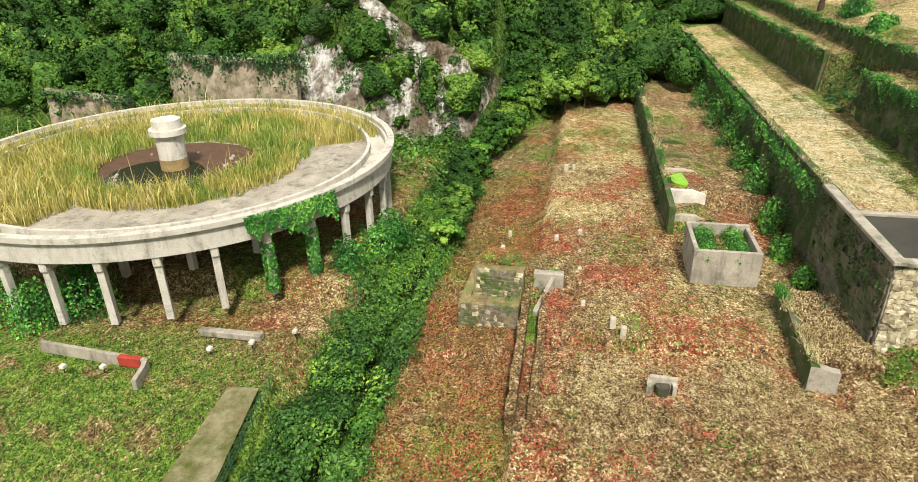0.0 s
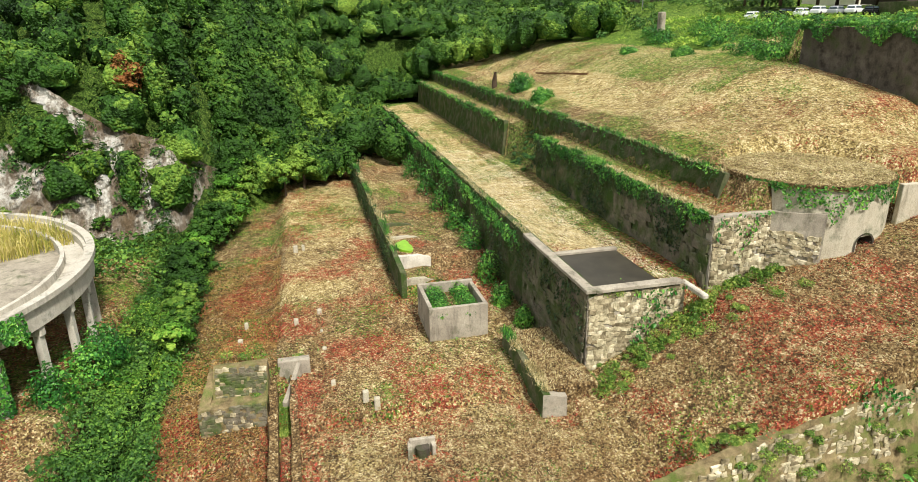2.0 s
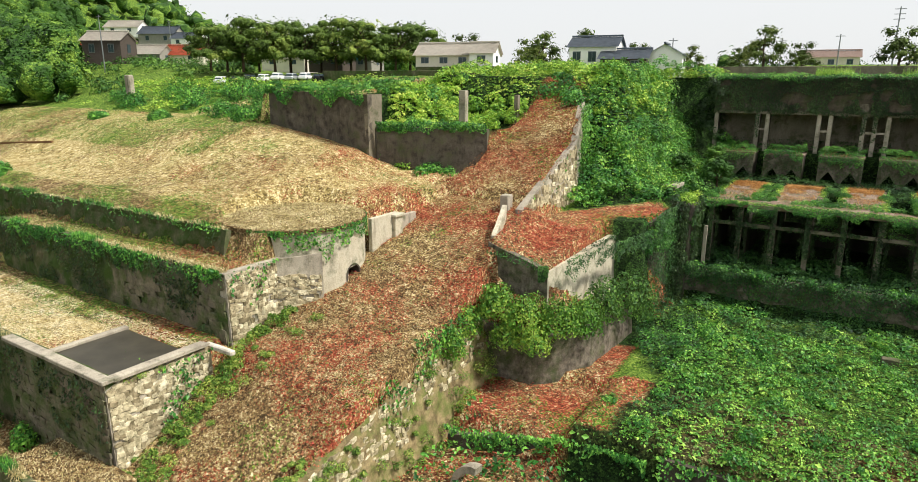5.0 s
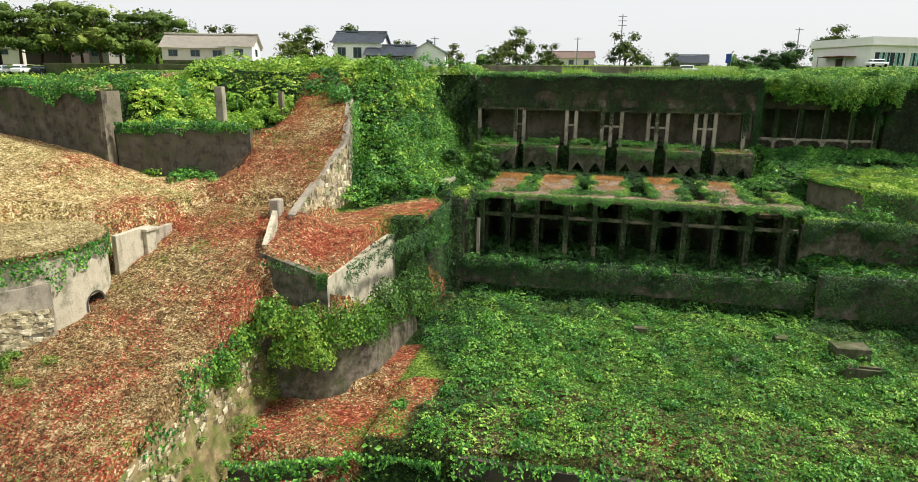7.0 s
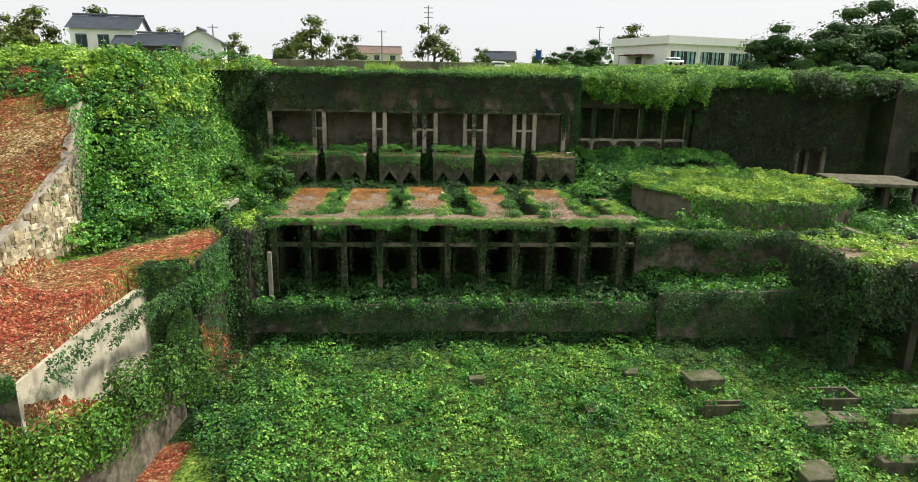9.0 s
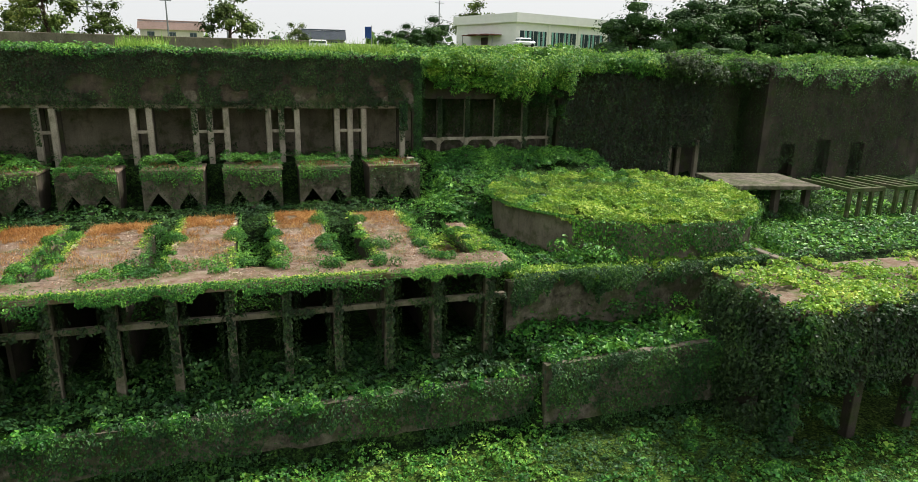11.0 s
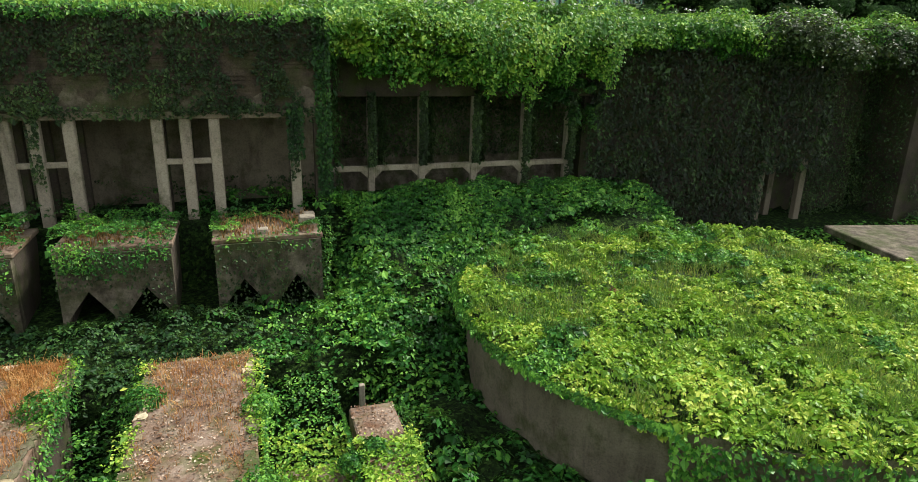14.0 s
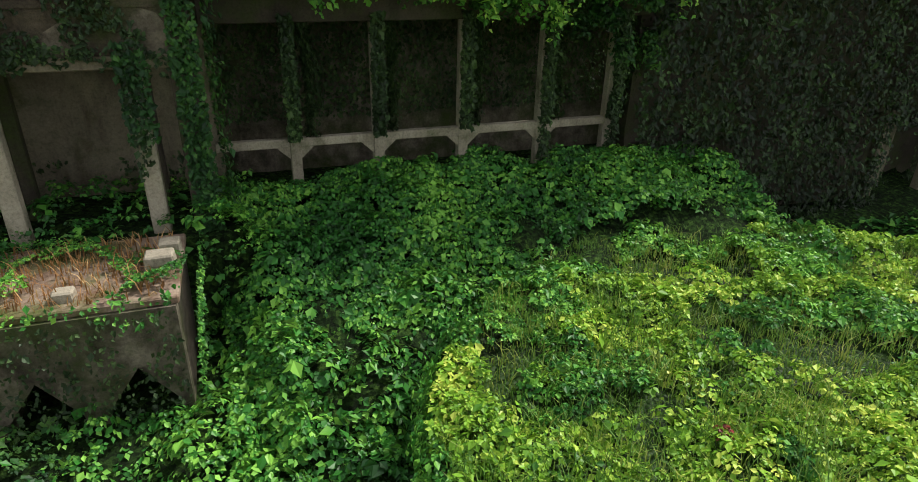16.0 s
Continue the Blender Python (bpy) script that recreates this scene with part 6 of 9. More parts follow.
for i, (x0, x1, y1) in enumerate(FINGERS):
    n = 900
    for xe, d in ((x0, -1), (x1, 1)):
        a, b = ((xe, y1), (xe, 3.4)) if d < 0 else ((xe, 3.4), (xe, y1))
        sets.append(curtain_points(a, b, 7.45, 2000, 1.3 if d < 0 else 3.4, 120 + i, 0.25))
    for k in range(5):
        cx, cy, rr = (x0, x1)[k % 2] + rng.uniform(-0.5, 0.5), rng.uniform(3.5, y1 * 0.85), rng.uniform(0.5, 1.1)
        m = 800
        q = rng.normal(0, 1, (m, 3))
        q /= np.linalg.norm(q, axis=1, keepdims=True)
        q[:, 2] = np.abs(q[:, 2])
        sets.append((np.array([cx, cy, 7.4]) + q * rr * rng.uniform(0.6, 1, (m, 1)) * [1, 1, 0.8], q))
    if i < 5:
        m = 9000 if i < 4 else 2600
        px, py = rng.uniform(x0 + 0.2, x1 - 0.2, m), y1 - 0.2 - rng.exponential(4.2, m)
        k = (py > 3.6) & (fbm(px, py, 1.6, 39) > -0.1 - 0.3 * smooth(y1 - 5, y1 - 1, py))
        rust.append(np.stack([px, py, np.full(m, 7.42)], 1)[k])
for seg in range(8):
    sets.append(curtain_points((-19.3 + seg * 4.8, -0.2), (-14.5 + seg * 4.8, -0.2), 7.5, 1700, 0.9 + 0.5 * rng.uniform(), 140 + seg, 0.3))
sets.append(curtain_points((19.0, -0.2), (19.0, 4), 7.5, 900, 5.5, 160, 0.5))
px, py = rng.uniform(-19.2, 18.5, 6000), rng.uniform(-0.1, 6.5, 6000)
k = (fbm(px, py, 2.6, 161) + 0.35 * smooth(2, -14, px) > 0.2) & (fbm(px, py, 0.9, 162) > -0.3)
sets.append((np.stack([px, py, 7.45 + rng.uniform(0, 0.3, 6000)], 1)[k], np.tile(UP, (int(k.sum()), 1))))
grow("deck_vines", sets, 0.12, M_VINE, "bright creeper along the deck's edges")
edge = []
for i, (x0, x1, y1) in enumerate(FINGERS):
    for xe in (x0, x1):
        m = 1100
        py = rng.uniform(3.4, y1, m)
        k = fbm(py, 0 * py + xe, 2.2, 170 + i) > -0.1
        edge.append(np.stack([xe + rng.normal(0, 0.22, m), py, 7.45 + np.abs(rng.normal(0, 0.14, m))], 1)[k])
px = rng.uniform(-19.3, 19, 5200)
k = fbm(px, 0 * px, 3.0, 171) > -0.25
edge.append(np.stack([px, -0.15 + np.abs(rng.normal(0, 0.25, 5200)), 7.45 + np.abs(rng.normal(0, 0.12, 5200))], 1)[k])
edge = np.concatenate(edge)
# yellow-green creeper in the palest leaf tone, painting the deck's sunlit rim
stuff("deck_fringe", leaf_mesh("deck_fringe", edge, np.tile(UP, (len(edge), 1)), 0.13, M_VINE_LIGHT, 0.5), "yellow-green creeper fringe along the deck's edges", "creeper")
n = 90
px = rng.uniform(-19, 0.5, n)
root = np.array([min(abs(v - e) for f in FINGERS for e in f[:2]) for v in px])
py = 2.6 + rng.exponential(2.2, n)
k = (fbm(px, py, 3, 173) > -0.2) & ((root < 0.9) | (py < 4.2)) & (py < 11)
clumps("deck_root_creeper", px[k], py[k], np.full(k.sum(), 7.5), rng.uniform(0.3, 0.75, k.sum()), 190, 0.12, M_VINE, "creeper mounds at the roots of the deck's fingers", 0.7)
bush = [(x + rng.normal(0, 0.5 * r), y + rng.normal(0, 0.6 * r), 7.45 + 0.2 * rng.uniform(), 0.6 * r) for x, y, r in ((9.7, 7.0, 1.2), (9.5, 2.3, 1.0), (5.9, 6.4, 1.0), (5.8, 2.4, 1.1), (6.2, 9.6, 0.6), (2.2, 6.8, 1.0), (2.5, 3.2, 0.9), (13.2, 6.3, 0.7), (13.5, 2.5, 0.8)) for k in range(6)]
bx, by, bz, br = np.array(bush).T
clumps("deck_bushes", bx, by, bz, br, 190, 0.12, M_VINE, "leafy creeper mounds on the deck's fingers", 0.95)
clumps("deck_gap_creeper", np.array([14.6, 15.2, 14.9, 15.6, 14.4]), np.array([9.6, 10.4, 11.2, 9.4, 8.8]), np.array([6.2, 6.0, 5.8, 6.0, 6.1]), np.full(5, 0.9), 260, 0.15, M_VINE_LIGHT, "yellow-green creeper in the bay beside the narrow finger", 0.8)
stuff("deck_grass", blade_mesh("deck_grass", np.concatenate(rust), 0.24, 0.02, leaf_mat("golden_blade", lin("74441f"), lin("c08048"), lin("f0cc8e"), 0.6, 0.75, 0.35), 0.9), "rust-brown dry grass on the deck's fingers", "grass")
sets = []
for i, x in enumerate(POSTS):
    z0 = 0.2 + 1.6 * rng.uniform() * (i % 3 == 0)
    for a, b in (((x, 0.5), (x + 0.55, 0.5)), ((x + 0.55, 0.5), (x + 0.55, 1.1)), ((x, 1.1), (x, 0.5))):
        sets.append(ivy_points(a, b, z0, 7.2, 420, 0.6, 0.2, 1.2, 200 + i))
sets.append(ivy_points((-18.6, 0.6), (18.4, 0.6), 4.5, 5.1, 1500, 0.1, 0.12, 2, 231))
sets.append(ivy_points((-19, 3.3), (19, 3.3), 5.0, 7.0, 2500, -0.1, 0.1, 2, 233))
for a, b in (((-22.3, -3.4), (-20.2, -3.4)), ((-20.2, -3.4), (-20.2, 2.6))):
    sets.append(ivy_points(a, b, -4.6, 7.6, 3200, 0.9, 0.4, 2, 235))
grow("deck_post_ivy", sets, 0.22, M_VINE_DARK, "dark ivy climbing the deck's posts")

# the facade
sets = [ivy_points((x0, 24.05), (x1, 24.05), 7.2, 10.9, 760, 0.15, 0.12, 1.4, 245 + int(x0)) for x0, x1 in BUNKERS]
grow("bunker_ivy", sets, 0.15, M_VINE_DARK, "thin dark ivy on the bunkers' fronts")
sets = [ivy_points((-25.3, 29.3), (-4, 29.3), 16.9, 22.2, 12000, 0.25, 0.12, 2.2, 251), ivy_points((-4, 29.3), (18.7, 29.3), 16.9, 22.2, 15000, 0.3, 0.14, 1.4, 250),
        ivy_points((53.0, 34.4), (66.8, 34.4), 11.5, 22, 9000, 0.5, 0.35, 3, 255),
        ivy_points((58.6, 34.2), (67.2, 34.2), 6, 12, 4000, 0.6, 0.35, 3, 256),
        ivy_points((67.4, 30.1), (96, 30.1), 6, 22, 17000, 0.5, 0.16, 4, 257),
        ivy_points((66.6, 36), (66.6, 30.1), 5, 22, 5000, 0.6, 0.25, 3, 259),
        ivy_points((53.0, 32.5), (53.5, 32.5), 6.5, 12, 300, 0.7, 0.3, 2, 258)]
for i, x in enumerate(COLS):
    if i in (1, 5, 6, 9, 14):
        sets.append(ivy_points((x - 0.28, 29.28), (x + 0.28, 29.28), 13.0, 16.9, 260, 0.3, 0.12, 1, 300 + i))
for x in (21.8, 25.2, 28.9, 32.6, 36.0):
    for a, b in (((x - 0.25, 32.28), (x + 0.25, 32.28)), ((x + 0.25, 32.28), (x + 0.25, 32.8))):
        sets.append(ivy_points(a, b, 13.1, 17.8, 1300, 0.9, 0.22, 1, 320 + int(x)))
for x, z0 in ((32.6, 10), (36.0, 10)):
    sets.append(ivy_points((x - 0.25, 32.28), (x + 0.25, 32.28), z0, 13.4, 400, 0.7, 0.2, 1, 330 + int(x)))
sets.append(ivy_points((19, 35.1), (37, 35.1), 13.2, 22, 13000, 0.7, 0.2, 2, 340))
sets.append(ivy_points((-25, 33.5), (18.7, 33.5), 11, 12.6, 2600, 0.0, 0.2, 2, 341))
for k in range(16):
    sets.append(curtain_points((-25.3 + k * 2.75, 29.25), (-22.5 + k * 2.75, 29.25), 17.0, 200, 0.9, 350 + k, 0.15))
grow("facade_end_ivy", [ivy_points((18.0, 29.25), (18.9, 29.25), 10.6, 22, 2300, 0.9, 0.14, 2, 252), ivy_points((18.9, 29.25), (18.9, 30.2), 11, 22, 900, 0.9, 0.2, 2, 253), ivy_points((16.4, 29.2), (17.3, 29.2), 14.2, 17.4, 420, 0.9, 0.1, 2, 249)], 0.18, M_VINE_MID, "bright ivy climbing the facade's end pier")
grow("tall_wall_ivy", [ivy_points((37.2, 32.5), (53.2, 32.5), 6.5, 22, 12500, 0.75, 0.5, 3, 254), ivy_points((53.0, 32.5), (59.3, 32.5), 11.4, 22, 3800, 0.75, 0.5, 3, 260), ivy_points((59.3, 32.5), (59.3, 34.6), 11.6, 22, 900, 0.7, 0.4, 2, 261)], 0.25, leaf_mat("deep_ivy_leaf", lin("0d180d"), lin("1f331a"), lin("456034"), 0.5, 0.45, 0.1), "dense dark ivy on the tall wall")
grow("facade_ivy", sets, 0.17, M_VINE_DARK, "dark ivy covering the facade and the tall walls")
n = 46
x, y = rng.uniform(-27.5, -24.4, n), rng.uniform(28.8, 33.5, n)
clumps("facade_end_creeper", x, y, rng.uniform(10.5, 21.4, n), rng.uniform(0.8, 1.5, n), 230, 0.24, M_VINE_DARK, "dark creeper wrapped round the facade's west end", 1.0)
# pale leaves brighten the curtain's face, which the sun does not reach
grow("portico_curtain", [curtain_points((18.7, 31.4), (38.5, 31.4), 22.3, 9000, 5.6, 371, 2.2)], 0.22, M_VINE_PALE, "creeper hanging in tongues before the portico")
sets = [curtain_points((37.5, 32.3), (66, 32.6), 22.2, 13000, 2.6, 372, 1.2),
        curtain_points((66, 29.8), (96, 29.8), 22.2, 3600, 3.0, 373, 0.8), curtain_points((-25.3, 29.2), (18.7, 29.2), 22.1, 3600, 0.8, 374, 0.3),
        curtain_points((-57.4, -15.8), (-44, -10.6), 15.9, 3200, 1.4, 375, 0.6), curtain_points((-76, -17.3), (-58, -17.3), 20.1, 4200, 2.0, 376, 0.6),
        curtain_points((-13, -38.1), (60, -38.1), -4.4, 4000, 3.0, 377, 0.8), curtain_points((-30, -40.6), (-21.5, -37.7), -6.6, 2600, 2.6, 378, 0.5), curtain_points((-21.5, -37.7), (-14, -37.5), -6.0, 2400, 3.0, 379, 0.6)]
grow("edge_curtains", sets, 0.24, M_VINE, "creeper hanging in curtains over the wall tops")
x, y, z = on_ground(-26, 96, 30.2, 42, 17000)
west_ = x < 17
rosettes("plateau_vines", x[west_], y[west_], np.full(west_.sum(), 21.75), 0.2, M_VINE_PALE, "bright creeper along the plateau's edge", "creeper", 0.8, 3.4, 4)
rosettes("plateau_vines_east", x[~west_], y[~west_], np.full((~west_).sum(), 21.9), 0.22, M_VINE_PALE, "billowing creeper above the tall walls", "creeper", 1.7, 3.0, 4, 0.4)
px, py = rng.uniform(-12, 17, 16000), rng.uniform(33, 41, 16000)
k = fbm(px, py, 6, 46) + 0.3 * smooth(0, 4, px) - 0.25 * smooth(9, 14, px) > 0.05
stuff("plateau_grass", blade_mesh("plateau_grass", np.stack([px, py, np.full(16000, 22.2)], 1)[k], 0.85, 0.05, leaf_mat("tall_grass", lin("4a7a26"), lin("86b044"), lin("bcd070"), 0.3, 0.55, 0.3), 0.4), "tall fresh grass on the plateau behind the facade", "grass")
x, y, z = on_ground(-58, -25, -14.5, 40, 17000)
xl_ = np.interp(y, [-26, -19, -10, 2, 8], [-47, -46, -44.3, -43, -43])
xr_ = np.interp(y, [-21, -7.6, 2, 6, 9], [-33.6, -33.4, -36.5, -40.5, -43])
k = ~((x > xl_ - 0.3) & (x < xr_ + 0.3) & (y < 9)) & ((x > -34) | (y > -10)) & ~((x > slope_foot(y) - 0.3) & (y < 4))
x, y, z = x[k], y[k], z[k]
keep = (y > upper_ledge(x) + 0.7) | (x > -44)
z = np.where((x < -44) & (x > -58.2) & (y < upper_ledge(x) + 2.2), np.maximum(z, 15.2), z)
x, y, z = x[keep], y[keep], z[keep]
crest = (x < -44) | (y + 4 * fbm(x, y, 5, 48) > 3)
rosettes("hill_vines", x[crest], y[crest], z[crest], 0.25, M_VINE_LIGHT, "bright creeper over the crest beside the ramp", "creeper", 2.0, 4.0, 4, 0.45, seed=47)
rosettes("hill_slope_vines", x[~crest], y[~crest], z[~crest], 0.25, M_VINE_PALE, "green creeper billowing down the slope beside the ramp", "creeper", 2.2, 3.4, 4, 0.5, seed=47)
x, y, z = on_ground(-36, -22, -13, 32, 11000)
xr_ = np.interp(y, [-21, -7.6, 2, 9], [-33.6, -33.4, -36.5, -39.5])
k = (x > xr_ + 0.8) & ((x < slope_foot(y)) | (y > 4))
rosettes("hill_shrubs", x[k], y[k], z[k], 0.24, M_VINE, "green creeper on the slope beside the facade", "creeper", 2.6, 3.4, 4, 0.5, seed=49)
x, y, z = on_ground(-130, -58, -18, 16, 26000)
k = (fbm(x, y, 10, 55) > -0.25 + 0.25 * (y < -8)) & ~((x > -78) & (y < -16.4)) & ~((x < -78) & (y < -12) & (fbm(x, y, 6, 56) < 0.1))
k &= (y < 3) | (x > -66)
carpet("plateau_scrub", x[k], y[k], z[k], 0.32, M_VINE_LIGHT, "bushy scrub along the upper edge of the meadow", "scrub", 1.5, 4.0, seed=57)

n = 210
x, y = rng.uniform(-38.5, -24.5, n), rng.uniform(-9, 32, n)
k = (x > np.interp(y, [-21, -7.6, 2, 9, 12], [-33.0, -32.6, -35.2, -38, -39])) & ((x < slope_foot(y) - 0.6) | (y > 5))
x, y = x[k], y[k]
z = ground_z(x, y)
hi = z > 16
clumps("slope_swellings", x[~hi], y[~hi], z[~hi] + 0.4, rng.uniform(1.0, 2.3, (~hi).sum()), 210, 0.27, M_VINE, "billowing creeper on the slope beside the facade")
bx, by = rng.uniform(-36, -25.5, 70), rng.uniform(-7, 30, 70)
k = (bx > np.interp(by, [-21, -7.6, 2, 9, 12], [-31.6, -31.2, -34, -37, -38])) & ((bx < slope_foot(by) - 1.6) | (by > 6))
bx, by = bx[k], by[k]
clumps("slope_billows", bx, by, ground_z(bx, by) + rng.uniform(0.5, 1.2, len(bx)), rng.uniform(1.3, 2.6, len(bx)), 300, 0.27, M_VINE_PALE, "large billows of creeper on the slope beside the facade", 0.85)
clumps("slope_crest", x[hi], y[hi], z[hi] + 0.3, rng.uniform(0.9, 1.9, hi.sum()), 240, 0.34, M_VINE_LIGHT, "pale creeper swelling over the slope's crest")
x, y = np.array([-43.0, -41.6, -40.2, -38.8, -37.4, -43.6, -42.2, -40.6, -39.2, -38.0, -37.0, -44.8, -41.4, -39.8, -36.2, -43.0]), np.array([2.6, 3.0, 3.2, 2.2, 0.6, 4.6, 5.6, 5.4, 4.2, 2.8, 1.2, 3.4, 7.4, 7.0, 4.0, 7.6])
clumps("ramp_head_creeper", x, y, np.interp(y, [1, 8], [18.6, 21.6]), np.full(len(x), 1.5), 320, 0.32, M_VINE, "creeper closing the head of the ramp")
n = 60
x, y = rng.uniform(-25, 18.5, n), rng.uniform(29.4, 33.5, n)
clumps("wall_top_swellings", x, y, np.full(n, 21.9), rng.uniform(0.3, 0.6, n), 160, 0.15, M_VINE_PALE, "pale creeper along the facade's top")
n = 90
x, y = rng.uniform(18.8, 68, n), rng.uniform(31.4, 35.5, n)
clumps("wall_top_billows", x, y, np.full(n, 22.2) - 0.9 * (y < 32), rng.uniform(0.8, 1.9, n), 300, 0.18, M_VINE, "billowing creeper over the tall walls' tops")
# sunlight on these billows is put into the paler leaf colour
n = 90
x, y = rng.uniform(18.8, 52, n), rng.uniform(30.2, 33.5, n)
clumps("wall_top_sunlit_billows", x, y, rng.uniform(21.0, 22.6, n), rng.uniform(0.7, 1.4, n), 280, 0.18, M_VINE_PALE, "creeper billows over the portico, sunlight painted in pale leaves", 0.8)
n = 60
x, y = rng.uniform(50, 70, n), rng.uniform(29.6, 33.4, n)
clumps("recess_overhang", x, y, rng.uniform(19.6, 22.4, n), rng.uniform(1.0, 2.0, n), 190, 0.25, M_VINE_DARK, "dark creeper hanging out over the recess", 0.8)
n = 190
x = rng.uniform(18.8, 38.2, n)
low_ = np.interp(x, [18.8, 24, 29, 33, 36, 38.2], [19.4, 18.6, 17.8, 17.0, 15.6, 15.0]) + 0.6 * fbm(x, 0 * x, 1.6, 118)
z = low_ + (22.0 - low_) * rng.uniform(0, 1, n)
y, r_ = 31.9 - 1.9 * smooth(16.5, 20.5, z) * rng.uniform(0.4, 1, n), rng.uniform(0.4, 0.95, n)
# leaf tone pales with height, painting light down the canopy
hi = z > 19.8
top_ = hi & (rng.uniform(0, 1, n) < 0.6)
clumps("portico_sunlit_swellings", x[top_], y[top_] - 0.3, z[top_] + 0.2, r_[top_], 170, 0.21, M_VINE_LIGHT, "creeper heaped over the portico, sunlight painted in its palest leaves", 1.0)
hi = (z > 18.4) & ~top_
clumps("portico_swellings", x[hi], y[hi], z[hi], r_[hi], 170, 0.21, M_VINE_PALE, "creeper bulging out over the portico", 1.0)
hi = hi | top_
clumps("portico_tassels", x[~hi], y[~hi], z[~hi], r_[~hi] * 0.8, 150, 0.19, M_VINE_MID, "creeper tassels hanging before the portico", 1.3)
n = 90
x = rng.uniform(38, 67, n)
z = 22.2 - rng.uniform(0, 1, n) * np.interp(x, [38, 42, 56, 63, 67], [2.6, 1.2, 2.2, 3.0, 2.0])
clumps("tall_wall_swellings", x, 32.2 - 0.8 * rng.uniform(0, 1, n), z, rng.uniform(0.5, 1.1, n), 210, 0.17, M_VINE, "creeper swelling over the edge of the tall wall", 0.9)
n = 120
x, y = rng.uniform(-60, -43.6, n), rng.uniform(-10.4, 1, n)
k = x < np.interp(y, [-19, -10, 2, 8], [-46, -45, -44, -44])
clumps("ledge_swellings", x[k], y[k], ground_z(x, y)[k] + 0.3, rng.uniform(0.7, 1.5, k.sum()), 240, 0.3, M_VINE_LIGHT, "bright creeper on the ledge beside the ramp")
n = 110
x, y = rng.uniform(-104, -46, n), rng.uniform(-16, 1, n)
x = np.where(y > -16.5 + 0 * x, x, -90)
clumps("upper_scrub", x, y, ground_z(x, y) + 0.2, rng.uniform(0.9, 1.8, n), 240, 0.27, M_VINE, "bushy scrub on the upper ledges")
n = 170
x, y = rng.uniform(-20, 60, n), rng.uniform(-37, -4, n)
k = ~((x > 34) & (y > -11))
clumps("field_swellings", x[k], y[k], np.full(k.sum(), -4.3), rng.uniform(0.6, 1.6, k.sum()), 180, 0.22, M_VINE, "low swellings in the creeper field", 0.6)
n = 70
x, y = rng.uniform(-18, 58, n), rng.uniform(-36, -6, n)
k = ~((x > 34) & (y > -11))
clumps("field_light_swellings", x[k], y[k], np.full(k.sum(), -4.2), rng.uniform(0.5, 1.4, k.sum()), 200, 0.2, M_VINE_PALE, "yellowish swellings in the creeper field", 0.6)
tv = np.array(TROUGH_VINES)
clumps("trough_creeper", tv[:, 0], tv[:, 1], np.full(len(tv), -3.7), rng.uniform(0.6, 1.15, len(tv)), 210, 0.2, M_VINE, "creeper climbing over the troughs", 0.75)
n = 90
x, y = rng.uniform(19.5, 44, n), rng.uniform(1.2, 22, n)
k = np.hypot(x - TX, y - TY) > TR + 0.4
clumps("tank_terrace_swellings", x[k], y[k], ground_z(x, y)[k] + 0.2, rng.uniform(0.6, 1.3, k.sum()), 170, 0.22, M_VINE, "bushy creeper round the tank's foot")
n = 40
x, y = rng.uniform(19.5, 44, n), rng.uniform(1.0, 2.4, n)
clumps("terrace_edge_swellings", x, y, np.full(n, 5.7), rng.uniform(0.6, 1.1, n), 260, 0.18, M_VINE_LIGHT, "yellowish creeper along the tank terrace's edge")
n = 70
x, y = rng.uniform(-22, 37, n), rng.uniform(-3.4, -1.6, n)
clumps("field_wall_swellings", x, y, np.where(x > 20, 0.9, -0.3), rng.uniform(0.4, 0.9, n), 200, 0.24, M_VINE, "creeper swelling over the field wall")
n = 80
x, y = rng.uniform(19, 42, n), rng.uniform(24, 32, n)
k = np.hypot(x - TX, y - TY) > TR + 0.8
clumps("portico_slope_swellings", x[k], y[k], ground_z(x, y)[k] + 0.1, rng.uniform(0.6, 1.3, k.sum()), 200, 0.17, M_VINE_MID, "creeper swellings below the portico", 0.6)

n = 60
a = np.radians(rng.uniform(218, 330, n))
r = TR + rng.uniform(0.7, 3.2, n)
x, y = TX + r * np.cos(a), TY + r * np.sin(a)
k = y > 1.4
clumps("tank_foot_creeper", x[k], y[k], ground_z(x, y)[k] + rng.uniform(0.2, 1.6, k.sum()), rng.uniform(0.8, 1.6, k.sum()), 200, 0.22, M_VINE, "creeper heaped against the tank's wall")

# the round tank
n = 44000
a, r = rng.uniform(0, 2 * np.pi, n), TR * np.sqrt(rng.uniform(0, 1, n))
x, y = TX + r * np.cos(a), TY + r * np.sin(a)
rise = mounds(x, y, 0.55, 2.2, 85)
soft = leaf_mat("soft_grass", lin("2f5a1c"), lin("5a8430"), lin("a0a452"), 0.5, 0.6, 0.3)
stuff("tank_grass", blade_mesh("tank_grass", np.stack([x, y, 8.8 + rise], 1), 0.3, 0.03, soft, 0.7), "soft green grass on the round tank", "grass")
n = 30000
a, r = rng.uniform(0, 2 * np.pi, n), (TR + 0.35) * np.sqrt(rng.uniform(0, 1, n))
x, y = TX + r * np.cos(a), TY + r * np.sin(a)
